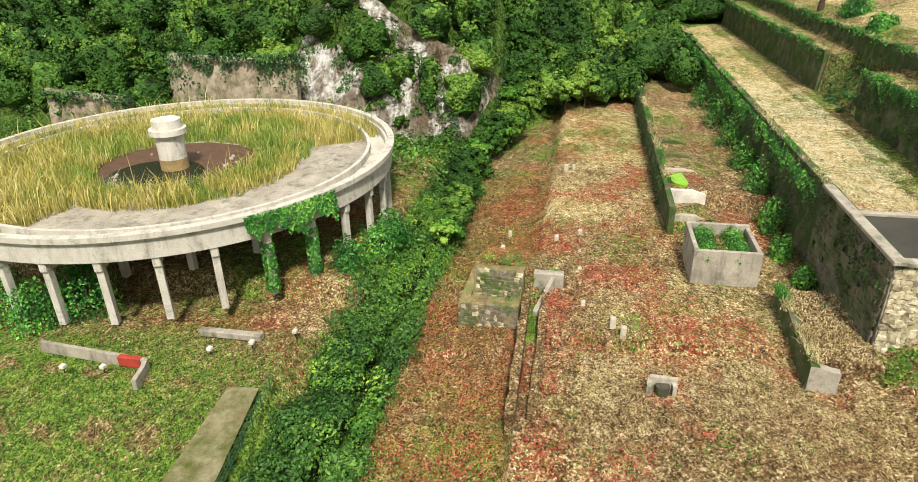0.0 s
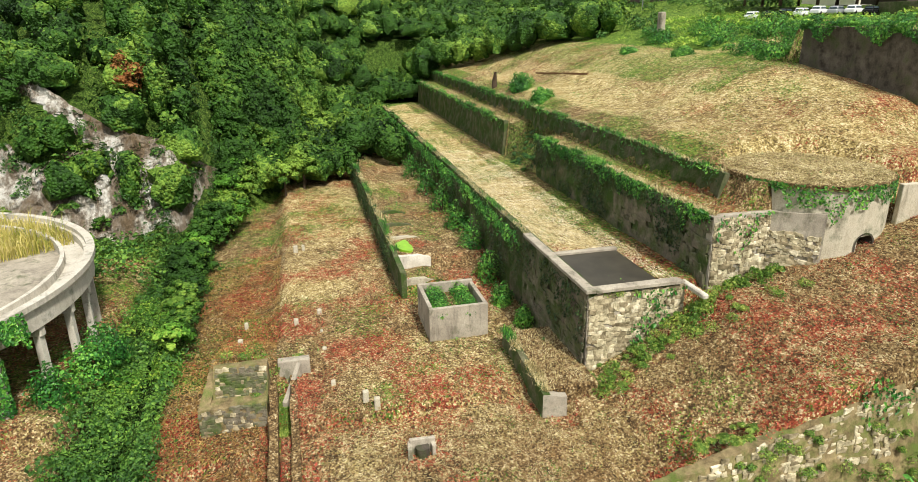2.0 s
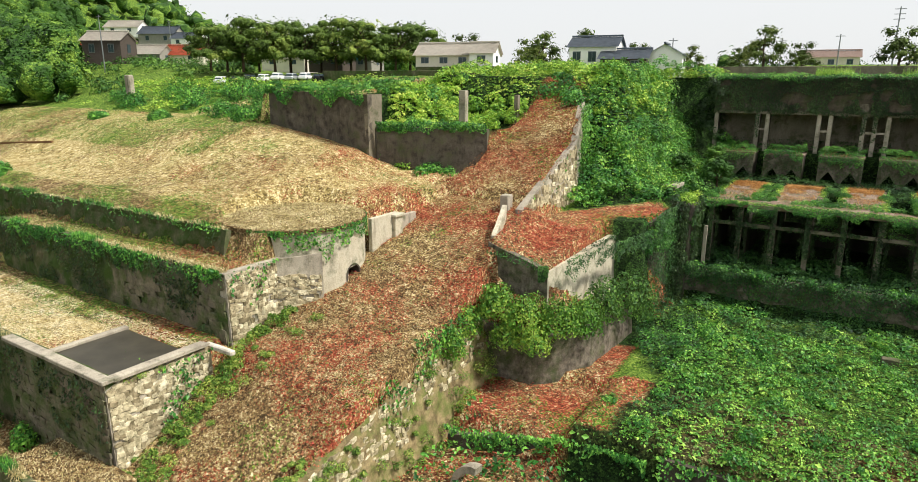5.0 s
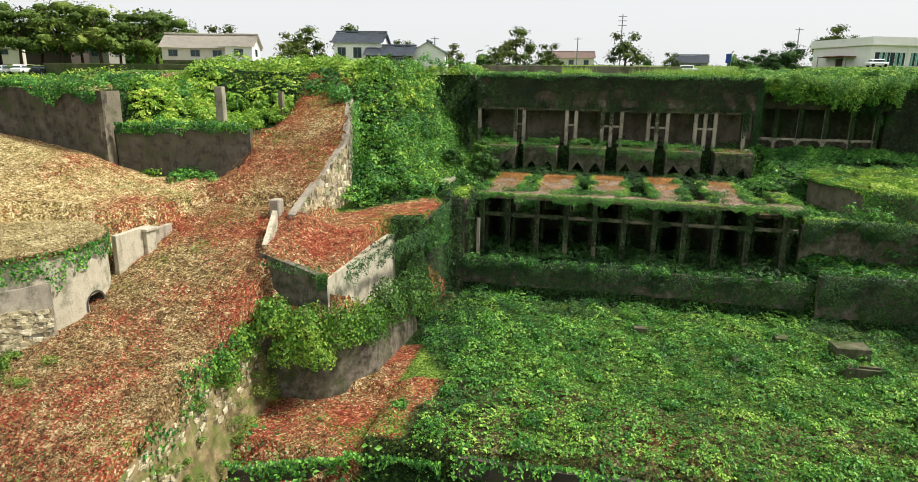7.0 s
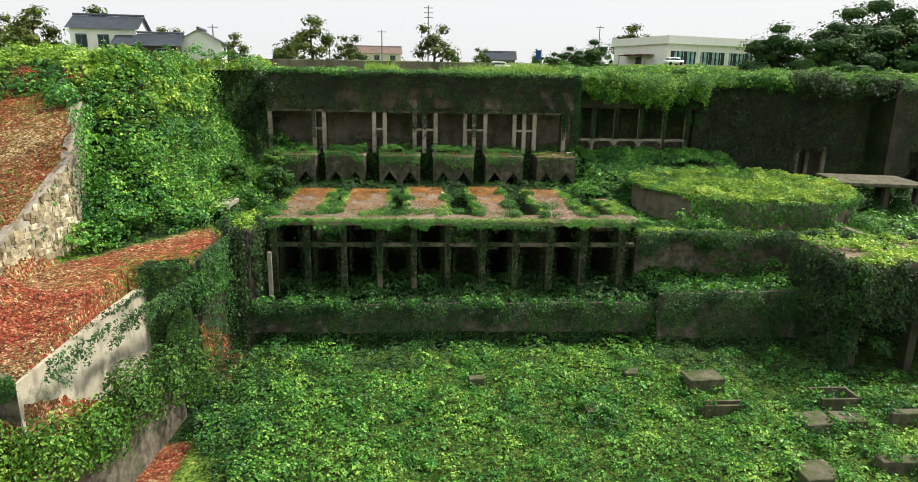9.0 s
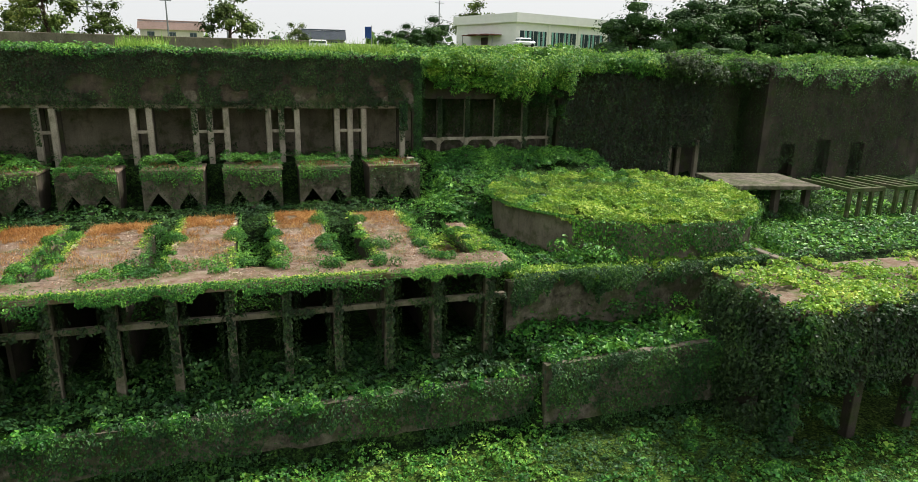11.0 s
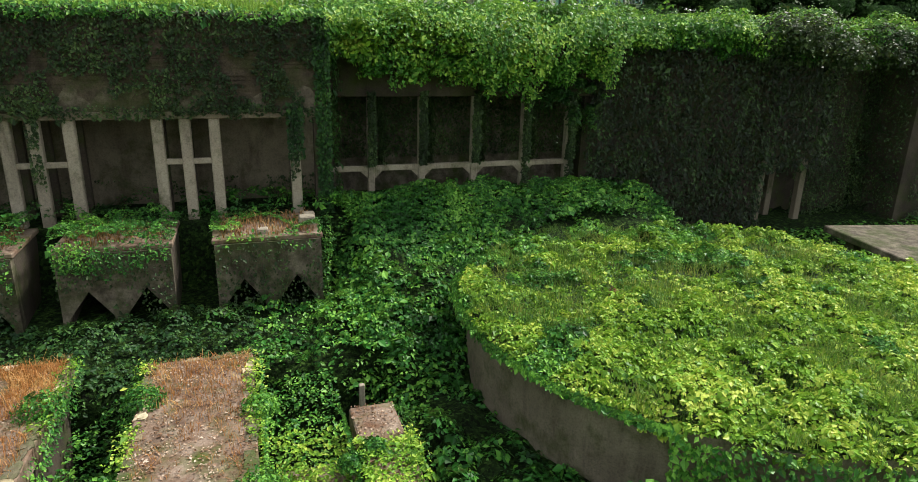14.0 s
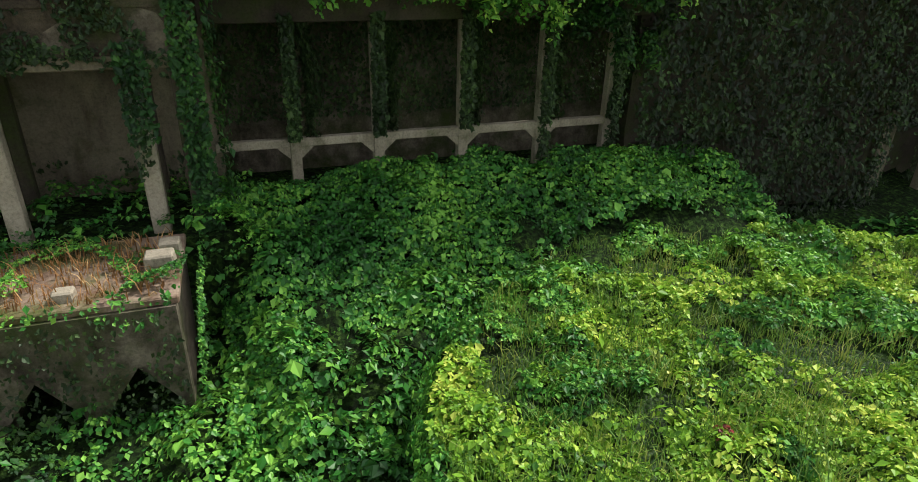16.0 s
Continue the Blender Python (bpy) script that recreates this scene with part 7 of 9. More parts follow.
grown = fbm(x, y, 2.6, 83) + 0.5 * fbm(x, y, 0.9, 84, 2) + 0.62 * smooth(22, 8, y) + 0.5 * smooth(TR - 2.2, TR, r) * (y < 22) + 0.16 > 0
x, y, r = x[grown], y[grown], r[grown]
lit = fbm(x, y, 3.0, 88) + 0.6 * smooth(24, 8, y) > 0.05
for nm, k, m, lab in (("tank_vines", lit, M_VINE_LIGHT, "yellow-green creeper covering the round tank"), ("tank_green_vines", ~lit, M_VINE, "green creeper among the grass on the round tank")):
    rosettes(nm, x[k], y[k], np.where(r[k] > TR - 0.2, 8.75, 8.95), 0.15, m, lab, "creeper", 0.8, 1.5, 5, 0.2, 0.3, 85)
m = 34
a, r = rng.uniform(0, 2 * np.pi, m), (TR - 0.3) * np.sqrt(rng.uniform(0, 1, m))
k = np.sin(a) * r < 4
clumps("tank_tufts", (TX + r * np.cos(a))[k], (TY + r * np.sin(a))[k], np.full(k.sum(), 9.15), rng.uniform(0.4, 0.9, k.sum()), 70, 0.2, M_VINE_LIGHT, "bright tufts of creeper on the round tank", 0.55)
clumps("tank_red_sprig", np.array([30.45]), np.array([16.33]), np.array([9.5]), np.array([0.3]), 30, 0.14, leaf_mat("dark_red_leaf", lin("3a0f10"), lin("5e1c1c"), lin("8a3a34"), 0.5, 0.5, 0.15), "small dark red sprig among the tank's creeper", 0.8)
n = 17000
a = rng.uniform(0, 2 * np.pi, n)
drop = 3.8 * np.clip(0.5 + 0.9 * fbm(a * 6, 0 * a, 1.2, 87) + 0.3 * np.cos(a + 1.2) - 0.9 * (np.abs((a - 3.35 + np.pi) % (2 * np.pi) - np.pi) < 0.55), 0.03, 1.15)
f = rng.uniform(0, 1, n)
rr = TR + 0.15 + 0.45 * (1 - f) + 0.15 * np.abs(rng.normal(0, 1, n))
p = np.stack([TX + rr * np.cos(a), TY + rr * np.sin(a), 9.2 - drop * f], 1)
grow("tank_curtain", [(p, np.stack([np.cos(a), np.sin(a), 0 * a + 0.4], 1))], 0.2, M_VINE, "creeper hanging down the tank's wall")

sets = [curtain_points((-101.2, -149), (-101.2, -124), 4.4, 2600, 4.5, 451, 0.8), curtain_points((-96.7, -170), (-96.7, -153), -1.4, 1500, 3.0, 452, 0.8), ivy_points((-101.2, -149), (-101.2, -124), -9, 3.8, 1800, -0.1, 0.3, 4, 453)]
grow("hill_wall_creeper", sets, 0.36, M_VINE_MID, "creeper over the walls at the wooded hill's foot")

# the vine block and the walls round the field
# dark leaf tones paint the shade on the block's sides
sets = []
for a, b, dr, m in (((35.1, -1.6), (35.1, -10.7), 10.8, 9000), ((35.1, -10.7), (62, -10.7), 7.2, 17000)):
    sets.append(curtain_points(a, b, 6.1, m // 2, dr, 401, 0.8))
    sets.append(ivy_points(a, b, -4.6 if dr > 10 else 0.6, 5.8, m if dr > 10 else m // 2, 0.5, 0.35, 2.5, 403))
grow("block_curtain", sets, 0.24, M_VINE_DARK, "creeper falling down the block to the ground")
clumps("block_corner_creeper", rng.uniform(34.8, 35.6, 14), rng.uniform(-11.0, -10.3, 14), np.linspace(-4.2, 5.2, 14), rng.uniform(0.6, 0.9, 14), 260, 0.18, M_VINE_MID, "creeper falling down the block's corner", 1.2)
n = 30
x, y = rng.uniform(50, 63, n), rng.uniform(12.8, 20, n)
clumps("low_roof_thicket", x, y, rng.uniform(5.4, 7.6, n), rng.uniform(0.8, 1.4, n), 260, 0.22, M_VINE_MID, "creeper thicket under the low roof", 1.0)
n = 70
x = np.where(np.arange(n) % 3 == 0, rng.uniform(34.6, 35.6, n), rng.uniform(35, 50, n))
y = np.where(np.arange(n) % 3 == 0, rng.uniform(-10.8, -3, n), rng.uniform(-11.4, -10.5, n))
clumps("block_swellings", x, y, 5.8 - 8.5 * rng.uniform(0, 1, n) ** 1.6, rng.uniform(0.5, 1.0, n), 170, 0.22, M_VINE_MID, "creeper bulging over the block's edges", 1.1)
x, y = rng.uniform(34.9, 62, 5200), rng.uniform(-11.0, -1.4, 5200)
k = fbm(x, y, 3, 405) + 0.6 * smooth(-8.6, -10.6, y) + 0.25 * smooth(37, 40, x) > 0.05
rosettes("block_top_vines", x[k], y[k], np.full(k.sum(), 5.9), 0.24, M_VINE_LIGHT, "yellowing creeper on the block's top", "creeper", 0.7, 2.0, 4)
sets = [ivy_points((-22, -3.0), (20, -3.0), -4.6, -0.3, 11000, 0.3, 0.1, 3, 411), ivy_points((20, -4.0), (38, -4.0), -4.6, 1.2, 6000, 0.35, 0.12, 3, 410), curtain_points((-22, -3.1), (20, -3.1), 0.2, 8500, 2.5, 412, 0.5),
        curtain_points((20, -4.1), (38, -4.1), 1.4, 6000, 4.6, 413, 0.5), curtain_points((19, 1.4), (44, 1.4), 6.2, 16000, 4.0, 414, 0.9),
        curtain_points((-25.4, -28.7), (-22.6, -11.6), 5.5, 2500, 3.0, 415, 0.5), curtain_points((-22.6, -11.6), (-22.3, -2.6), 7, 4000, 7, 416, 0.6),
        curtain_points((-33.2, -28.8), (-26.8, -28.8), 5.2, 260, 1.0, 417, 0.2), curtain_points((-27.6, -28.8), (-26.6, -28.7), 4.6, 300, 1.5, 419, 0.3), curtain_points((-26.7, -24), (-25.6, -12.6), 4.9, 450, 1.0, 418, 0.2),
        ivy_points((-25.5, -12.5), (-22.5, -11.5), -5, 6, 1500, 0.5, 0.3, 2, 420), ivy_points((-22.5, -11.4), (-22.2, -3), -5, 6.6, 4200, 0.7, 0.4, 2, 421)]
grow("field_wall_creeper", sets, 0.18, M_VINE_MID, "creeper hanging on the walls round the field")

# ivy on the terrace walls
sets = [ivy_points((-175, -59.3), (-62, -59.3), -8, 0.4, 15000, -0.02, 0.3, 4, 431), ivy_points((-62, -59.4), (-47.2, -59.4), -8, 0, 2600, -0.15, 0.15, 1.8, 432),
        ivy_points((-88, -48.5), (-47.2, -48.5), -0.5, 5.7, 7000, 0.0, 0.14, 2.4, 433), ivy_points((-178, -48.5), (-103, -48.5), -0.5, 5.7, 4200, -0.25, 0.15, 3.5, 434),
        ivy_points((-180, -44.5), (-52, -44.5), 5, 8.1, 4600, -0.3, 0.14, 3.2, 435), ivy_points((-128, -71.4), (-74, -71.4), -8.2, -4.3, 3500, 0.1, 0.18, 3, 436),
        ivy_points((-70.4, -71.2), (-57.5, -71.2), -8, -7, 200, -0.2, 0.1, 2, 437)]
grow("terrace_ivy", sets, 0.22, M_VINE_DARK, "dark ivy and moss tufts on the terrace walls")
sets = [curtain_points((-175, -59.4), (-62, -59.4), 0.5, 10000, 3.4, 441, 0.7), curtain_points((-88, -48.5), (-47.2, -48.5), 5.7, 4200, 2.4, 442, 0.3),
        curtain_points((-178, -48.5), (-103, -48.5), 5.6, 1700, 1.3, 443, 0.2), curtain_points((-180, -44.5), (-52, -44.5), 8.0, 1900, 1.0, 444, 0.2),
        ivy_points((-46.9, -48.4), (-46.9, -43), -1, 5.8, 500, -0.35, 0.12, 2, 445), ivy_points((-46.8, -55.5), (-46.8, -50.6), -6, 0, 500, -0.1, 0.2, 2, 446),
        ivy_points((-33.0, -46), (-32.8, -29), -6, 0.8, 2200, -0.1, 0.25, 3, 447), ivy_points((-33.6, -20), (-33.1, -8), 7, 13, 350, -0.35, 0.1, 2, 448), ivy_points((-33.1, -8.4), (-36.2, 2), 8, 18.5, 2600, 0.6, 0.4, 3, 449)]
grow("terrace_creeper", sets, 0.26, M_VINE, "green creeper along the terrace edges")


n = 60
y = rng.uniform(-58, -29.5, n)
x = -33.6 + rng.uniform(-1.2, 0.9, n) + 0.02 * (y + 40)
clumps("incline_edge_creeper", x, y, np.interp(y, [-62, -44, -29.5], [-7.2, -2.9, 1.0]) - 0.6 * (x > -33.3), rng.uniform(0.3, 1.0, n) * np.where(y > -42, 1.1, 0.6), 260, 0.13, M_WEED, "creeper and weeds along the incline's edge", 0.6)
n = 90
y = rng.uniform(-60, -30, n)
f = rng.uniform(0.05, 0.9, n)
zt, zb = np.interp(y, [-64, -44, -29.5], [-7.8, -2.8, 1.2]), np.interp(y, [-64, -44, -29.5], [-12, -10, -8])
z = zt + (zb - zt) * f
clumps("bank_weeds", -32.5 + 0.3 * (zt - z), y, z, rng.uniform(0.25, 0.7, n) * np.where(y > -43, 1.4, 1.0), 190, 0.12, M_WEED, "weeds and grass tufts on the stony bank", 0.7)
x, y = rng.uniform(-22.6, -19.9, 60), rng.uniform(-3.6, 2.6, 60)
clumps("tower_creeper", np.where(np.arange(60) % 2, x, rng.choice([-22.5, -20.0], 60)), y, rng.uniform(-3.5, 7.6, 60), rng.uniform(0.5, 0.95, 60), 120, 0.22, M_VINE_MID, "creeper wrapped round the square tower", 1.1)
clumps("tower_crown", rng.uniform(-22.2, -20.2, 14), rng.uniform(-3.2, 2.4, 14), np.full(14, 7.4), rng.uniform(0.5, 0.9, 14), 150, 0.2, M_VINE_LIGHT, "yellow-green creeper on the tower's head", 0.8)
n = 46
x = rng.uniform(-57.4, -49.5, n)
y = upper_ledge(x) + rng.uniform(0.2, 5, n)
clumps("ledge_slope_creeper", x, y, ground_z(x, y) + 0.2, rng.uniform(0.6, 1.2, n), 170, 0.27, M_VINE_LIGHT, "bright creeper falling from the plateau to the ledge", 0.6)
x, y = np.array([-56.6, -55.4, -56.0, -57.4, -54.9, -52.6, -53.4, -55.6, -54.4]), np.array([-88.8, -86.0, -87.2, -86.4, -84.9, -86.2, -88.6, -82.6, -84.4])
clumps("abutment_weeds", x, y, np.array([-6.4, -6.2, -6.3, -6.3, -7.4, -8.3, -8.4, -6.8, -8.8]), np.array([0.8, 0.9, 0.7, 0.9, 1.1, 0.5, 0.4, 0.5, 1.2]), 170, 0.15, M_WEED, "weeds on the rubble abutment", 0.5)
n = 46
x, y = rng.uniform(-56, -46, n), rng.uniform(-84.6, -83.7, n)
clumps("channel_weeds", x, y, np.full(n, -10.0), rng.uniform(0.4, 0.9, n), 150, 0.14, M_WEED, "weeds growing in the narrow channel", 0.8)
n = 44
x, y = rng.uniform(-47.5, -42.5, n), rng.uniform(-60, -42, n)
clumps("terrace_end_weeds", x, y, ground_z(x, y) + 0.1, rng.uniform(0.3, 0.8, n), 230, 0.12, M_WEED, "weeds crowding the ends of the terraces", 0.6)
a = rng.uniform(-1.4, 1.0, 1500)
f = rng.uniform(0, 1, 1500)
grow("round_platform_ivy", [(np.stack([PX + (PR + 0.25) * np.cos(a), PY + (PR + 0.25) * np.sin(a), 8.1 - 3.4 * f * np.clip(0.35 + 0.9 * fbm(a * 7, 0 * a, 1.5, 19), 0.05, 1.2)], 1), np.stack([np.cos(a), np.sin(a), 0 * a + 0.3], 1))], 0.2, M_VINE, "creeper hanging from the round platform's cap")


# ---- shrubs ----
def shrub(x, y, z, r, h, n, size, mat, label, name="shrub", group="shrubs"):
    th = thing(name, (x, y, z), label, "shrub", "", group)
    q = rng.normal(0, 1, (n, 3))
    q /= np.linalg.norm(q, axis=1, keepdims=True)
    q[:, 2] = np.abs(q[:, 2]) - 0.15
    lump = 1 + 0.35 * fbm(q[:, 0] * 3 + x, q[:, 1] * 3 + q[:, 2] * 2 + y, 1.4, 91)
    p = q * (lump * rng.uniform(0.55, 1.0, n))[:, None] * [r, r, h]
    ob = new("foliage", leaf_mesh("foliage", p, q, size, mat, 0.4))
    ob.parent = th
    bm = bmesh.new()
    for k in range(4):
        a = k * 1.6 + x
        d = Vector((math.cos(a) * r * 0.5, math.sin(a) * r * 0.5, h * 0.7))
        w = 0.03 + 0.02 * r
        v0 = [bm.verts.new((w * math.cos(i * 2.1), w * math.sin(i * 2.1), -0.2)) for i in range(3)]
        v1 = [bm.verts.new(d + Vector((w * 0.4 * math.cos(i * 2.1), w * 0.4 * math.sin(i * 2.1), 0))) for i in range(3)]
        for i in range(3):
            bm.faces.new((v0[i], v0[(i + 1) % 3], v1[(i + 1) % 3], v1[i]))
    me_ = bpy.data.meshes.new("woody_base")
    bm.to_mesh(me_)
    bm.free()
    me_.materials.append(M_BARK)
    st = new("woody_base", me_)
    st.parent = th
    return th


# round the platform's corner, on the slope by the main terrace, in the tank, by the crag
for x, y, z, r, h, n in ((-28.0, -30.6, -1.6, 2.5, 3.6, 2600), (-30.8, -30.8, -0.8, 2.3, 3.4, 2200), (-25.0, -29.6, -1.8, 2.3, 3.8, 2400), (-24.0, -26.2, -1.6, 2.3, 4.0, 2200), (-23.6, -22.4, -1.4, 2.3, 4.4, 2200),
                         (-22.8, -19.0, -1.8, 2.3, 4.6, 2200), (-22.0, -15.4, -2.6, 2.2, 5.0, 2000), (-26.4, -31.8, -3.2, 1.8, 2.6, 1300), (-33.2, -33.2, -2.4, 2.0, 3.6, 1400), (-32.4, -36.4, -3.4, 1.5, 3.0, 1000), (-29.4, -31.6, -3.4, 1.8, 2.6, 1200)):
    shrub(x, y, z + (1.3 if y < -29 else 0.3), r, h, n, 0.24, M_TREE_LIGHT if y < -24 else M_TREE, "leafy green shrub against the platform wall", group="platform shrubs")
for x, y, r, h, n in ((-52, -60.8, 0.9, 2.0, 500), (-58.5, -60.6, 1.1, 2.4, 600), (-64, -61, 1.4, 3.2, 800),
                      (-70, -61, 1.6, 4.0, 900), (-77, -61, 1.7, 4.6, 900), (-85, -61, 1.8, 5.0, 900), (-94, -61, 2.0, 5.4, 900), (-104, -61.2, 2.2, 6.0, 900), (-116, -61.4, 2.4, 6.4, 900), (-128, -61.5, 2.6, 6.8, 900)):
    zb = float(ground_z(x, y)) - 0.1
    shrub(x, y, max(zb, -8), r, h, n, 0.28, M_VINE, "dark green shrub growing against the terrace wall", group="wall shrubs")
n = 95
y = rng.uniform(-61.5, -42.5, n)
x = -46.1 + np.abs(rng.normal(0, 1.1, n)) * (0.5 + 0.5 * smooth(-48, -54, y))
k = fbm(y, x, 2.4, 134) > -0.22
clumps("end_wall_creeper", x[k], y[k], ground_z(np.maximum(x, -46.4), y)[k] + rng.uniform(0, 0.9, k.sum()) * np.exp(-(x[k] + 46.1)), rng.uniform(0.22, 0.75, k.sum()), 110, 0.17, M_WEED, "weeds and creeper straggling along the end wall's foot", 0.8, 0.6)
for k in range(6):
    x, y = -62.4 + (k % 3) * 1.9, -69.0 + (k // 3) * 2.8
    shrub(x, y, -5.6, 1.3, 1.35, 1000, 0.17, M_VINE, "dark leafy shrub growing in the concrete tank", group="tank shrubs")
for x, y, r, h in ((-117.5, -40.4, 2.9, 3.9), (-103.5, -41.6, 2.1, 2.6)):
    for dx, dy, f in ((0, 0, 1.0), (r * 0.6, -0.5, 0.62), (-r * 0.6, 0.6, 0.7)):
        shrub(x + dx, y + dy, float(ground_z(x + dx, y + dy)) - 0.1, r * f, h * f, 1500, 0.3, M_VINE, "thick green shrub above the third terrace's edge", group="terrace shrubs")
for x, y, r, h in ((-84, -10.5, 2.6, 3.0), (-92, -9, 3, 3.4), (-100, -12, 3.4, 3.6), (-108, -9, 3, 3), (-115, -14, 2.6, 2.2), (-122, -11, 2.8, 2.6), (-81, -17.5, 2.2, 2.4), (-87, -16, 2.4, 2.2), (-98, -20, 1.6, 1.4), (-112, -22, 1.5, 1.3)):
    shrub(x, y, float(ground_z(x, y)) - 0.2, r * 1.25, h * 1.25, 1500, 0.3, M_VINE, "rounded green shrub on the upper meadow", group="meadow shrubs")
for x, y, z, r, h in ((-47, -125, -9.6, 3.0, 6.0), (-50.5, -128, -9.6, 3.0, 6.2), (-44.6, -128, -9.8, 2.6, 4.6), (-46, -132, -9.8, 3, 5.4), (-58.6, -103.4, -9.6, 2.2, 4.2), (-62.5, -101.6, -9.6, 2.4, 4.2), (-66, -101, -9.6, 2.6, 4.8)):
    shrub(x, y, z, r, h, 1700, 0.28, M_VINE, "climbing creeper mass beside the round basin", group="basin shrubs")
for k in range(14):
    x, y = rng.uniform(-19, 36), rng.uniform(-30, -6)
    shrub(x, y, -4.7, rng.uniform(0.8, 1.6), rng.uniform(0.9, 1.8), 500, 0.26, M_VINE, "knee-high leafy clump in the vine field", group="field clumps")

# ---- stream thicket, trees ----
n = 150
x = rng.uniform(-85, -26, n)
y = np.where(rng.uniform(0, 1, n) < 0.7, rng.uniform(-101.5, -97.6, n), rng.uniform(-96, -94.4, n))
zb_, rb_ = np.maximum(ground_z(x, y), -12.4) + 0.8, rng.uniform(0.9, 1.9, n)
k = fbm(x, y, 8, 135) > 0.08
clumps("stream_bushes", x[~k], y[~k], zb_[~k], rb_[~k], 220, 0.24, M_TREE, "leafy green bushes crowding the stream")
clumps("stream_pale_bushes", x[k], y[k], zb_[k], rb_[k], 220, 0.24, M_TREE_LIGHT, "yellow-green bushes beside the stream")
n = 110
x, y = rng.uniform(-132, -92, n), rng.uniform(-185, -100, n)
k = (np.hypot(x - CX, y - CY) > 26.5) & ((y < -140) | (x > -101))
clumps("hill_foot_bushes", x[k], y[k], ground_z(x, y)[k] + 0.4, rng.uniform(1.4, 3.0, k.sum()), 190, 0.42, M_TREE, "bushes at the wooded hill's foot")
n = 46
y = rng.uniform(-133, -96, n)
z = -9 + rng.uniform(0.1, 0.95, n) * (np.interp(y, [-137, -131, -124, -118, -110, -101, -91], [2, 9, 13.5, 12, 7, 4, -6]) + 9)
clumps("crag_bushes", -103.5 - 1.75 * np.maximum(0, y + 100) - 0.55 * (z + 11) + 2.2, y, z, rng.uniform(0.7, 1.9, n), 170, 0.36, M_TREE, "bushes clinging to the crag")
n = 26
f = rng.uniform(0, 1, n)
clumps("ledge_end_creeper", np.interp(f, [0, 0.25, 1], [-25.6, -22.4, -22.1]), np.interp(f, [0, 0.25, 1], [-12.6, -11.4, -3.2]), rng.uniform(2.5, 6.2, n), rng.uniform(0.6, 1.2, n), 190, 0.2, M_VINE, "creeper billowing over the ledge's end wall", 1.0)
a = np.radians(rng.uniform(44, 66, 1500))
f = rng.uniform(0, 1, 1500)
grow("rim_creeper", [(np.stack([CX + (25.1 + 0.2 * f) * np.cos(a), CY + (25.1 + 0.2 * f) * np.sin(a), -1.0 - 3.2 * f * np.clip(0.6 + fbm(np.degrees(a), 0 * a, 3, 17), 0.1, 1)], 1), np.stack([np.cos(a), np.sin(a), 0 * a + 0.4], 1))], 0.3, M_VINE, "bright creeper over the great basin's rim")
sets = []
for g in (48.75, 60.0):
    cx_, cy_ = CX + 23.9 * math.cos(radians(g)), CY + 23.9 * math.sin(radians(g))
    q = rng.uniform(0, 2 * np.pi, 900)
    sets.append((np.stack([cx_ + 0.6 * np.cos(q), cy_ + 0.6 * np.sin(q), rng.uniform(-9.4, -4.4, 900)], 1), np.stack([np.cos(q), np.sin(q), 0 * q + 0.3], 1)))
grow("basin_column_ivy", sets, 0.3, M_VINE, "ivy wrapped round two of the basin's columns")
x, y, z = on_ground(-125, -24, -101.8, -94.2, 38000)
k = (np.abs(y + 96.6 + 0.6 * fbm(x, x, 8, 95)) > 0.7)
carpet("stream_thicket", x[k], y[k], np.maximum(z[k], -12.6), 0.26, M_TREE, "dense green thicket along the stream", "thicket", 2.2, 3.0, 0.5, 0.6, 97)
x, y, z = on_ground(-135, -84, -168, -100, 26000)
k = (np.hypot(x - CX, y - CY) > 25.6) & (z < 4)
carpet("basin_undergrowth", x[k], y[k], z[k], 0.48, M_TREE, "green undergrowth between the basin and the hill", "undergrowth", 2.4, 6, 0.6, 0.6, 99)


def tube(bm, pts, radii, n=6):
    rings = []
    for k, (p, r) in enumerate(zip(pts, radii)):
        d = (pts[min(k + 1, len(pts) - 1)] - pts[max(k - 1, 0)]).normalized()
        s = d.orthogonal().normalized()
        t = d.cross(s)
        rings.append([bm.verts.new(p + (s * math.cos(6.2832 * i / n) + t * math.sin(6.2832 * i / n)) * r) for i in range(n)])
    for a, b in zip(rings, rings[1:]):
        for i in range(n):
            bm.faces.new((a[i], a[(i + 1) % n], b[(i + 1) % n], b[i]))


trunk = thing("tree_stump", (-127.5, -42.4, 8.2), "dark broken tree stump at the terrace edge", "tree stump")
bm = bmesh.new()
tube(bm, [Vector((-127.5, -42.4, 7.4)), Vector((-127.6, -42.4, 9.6)), Vector((-127.0, -42.4, 11.2))], [0.65, 0.5, 0.25], 8)
part("stem", bm, M_BARK, trunk)


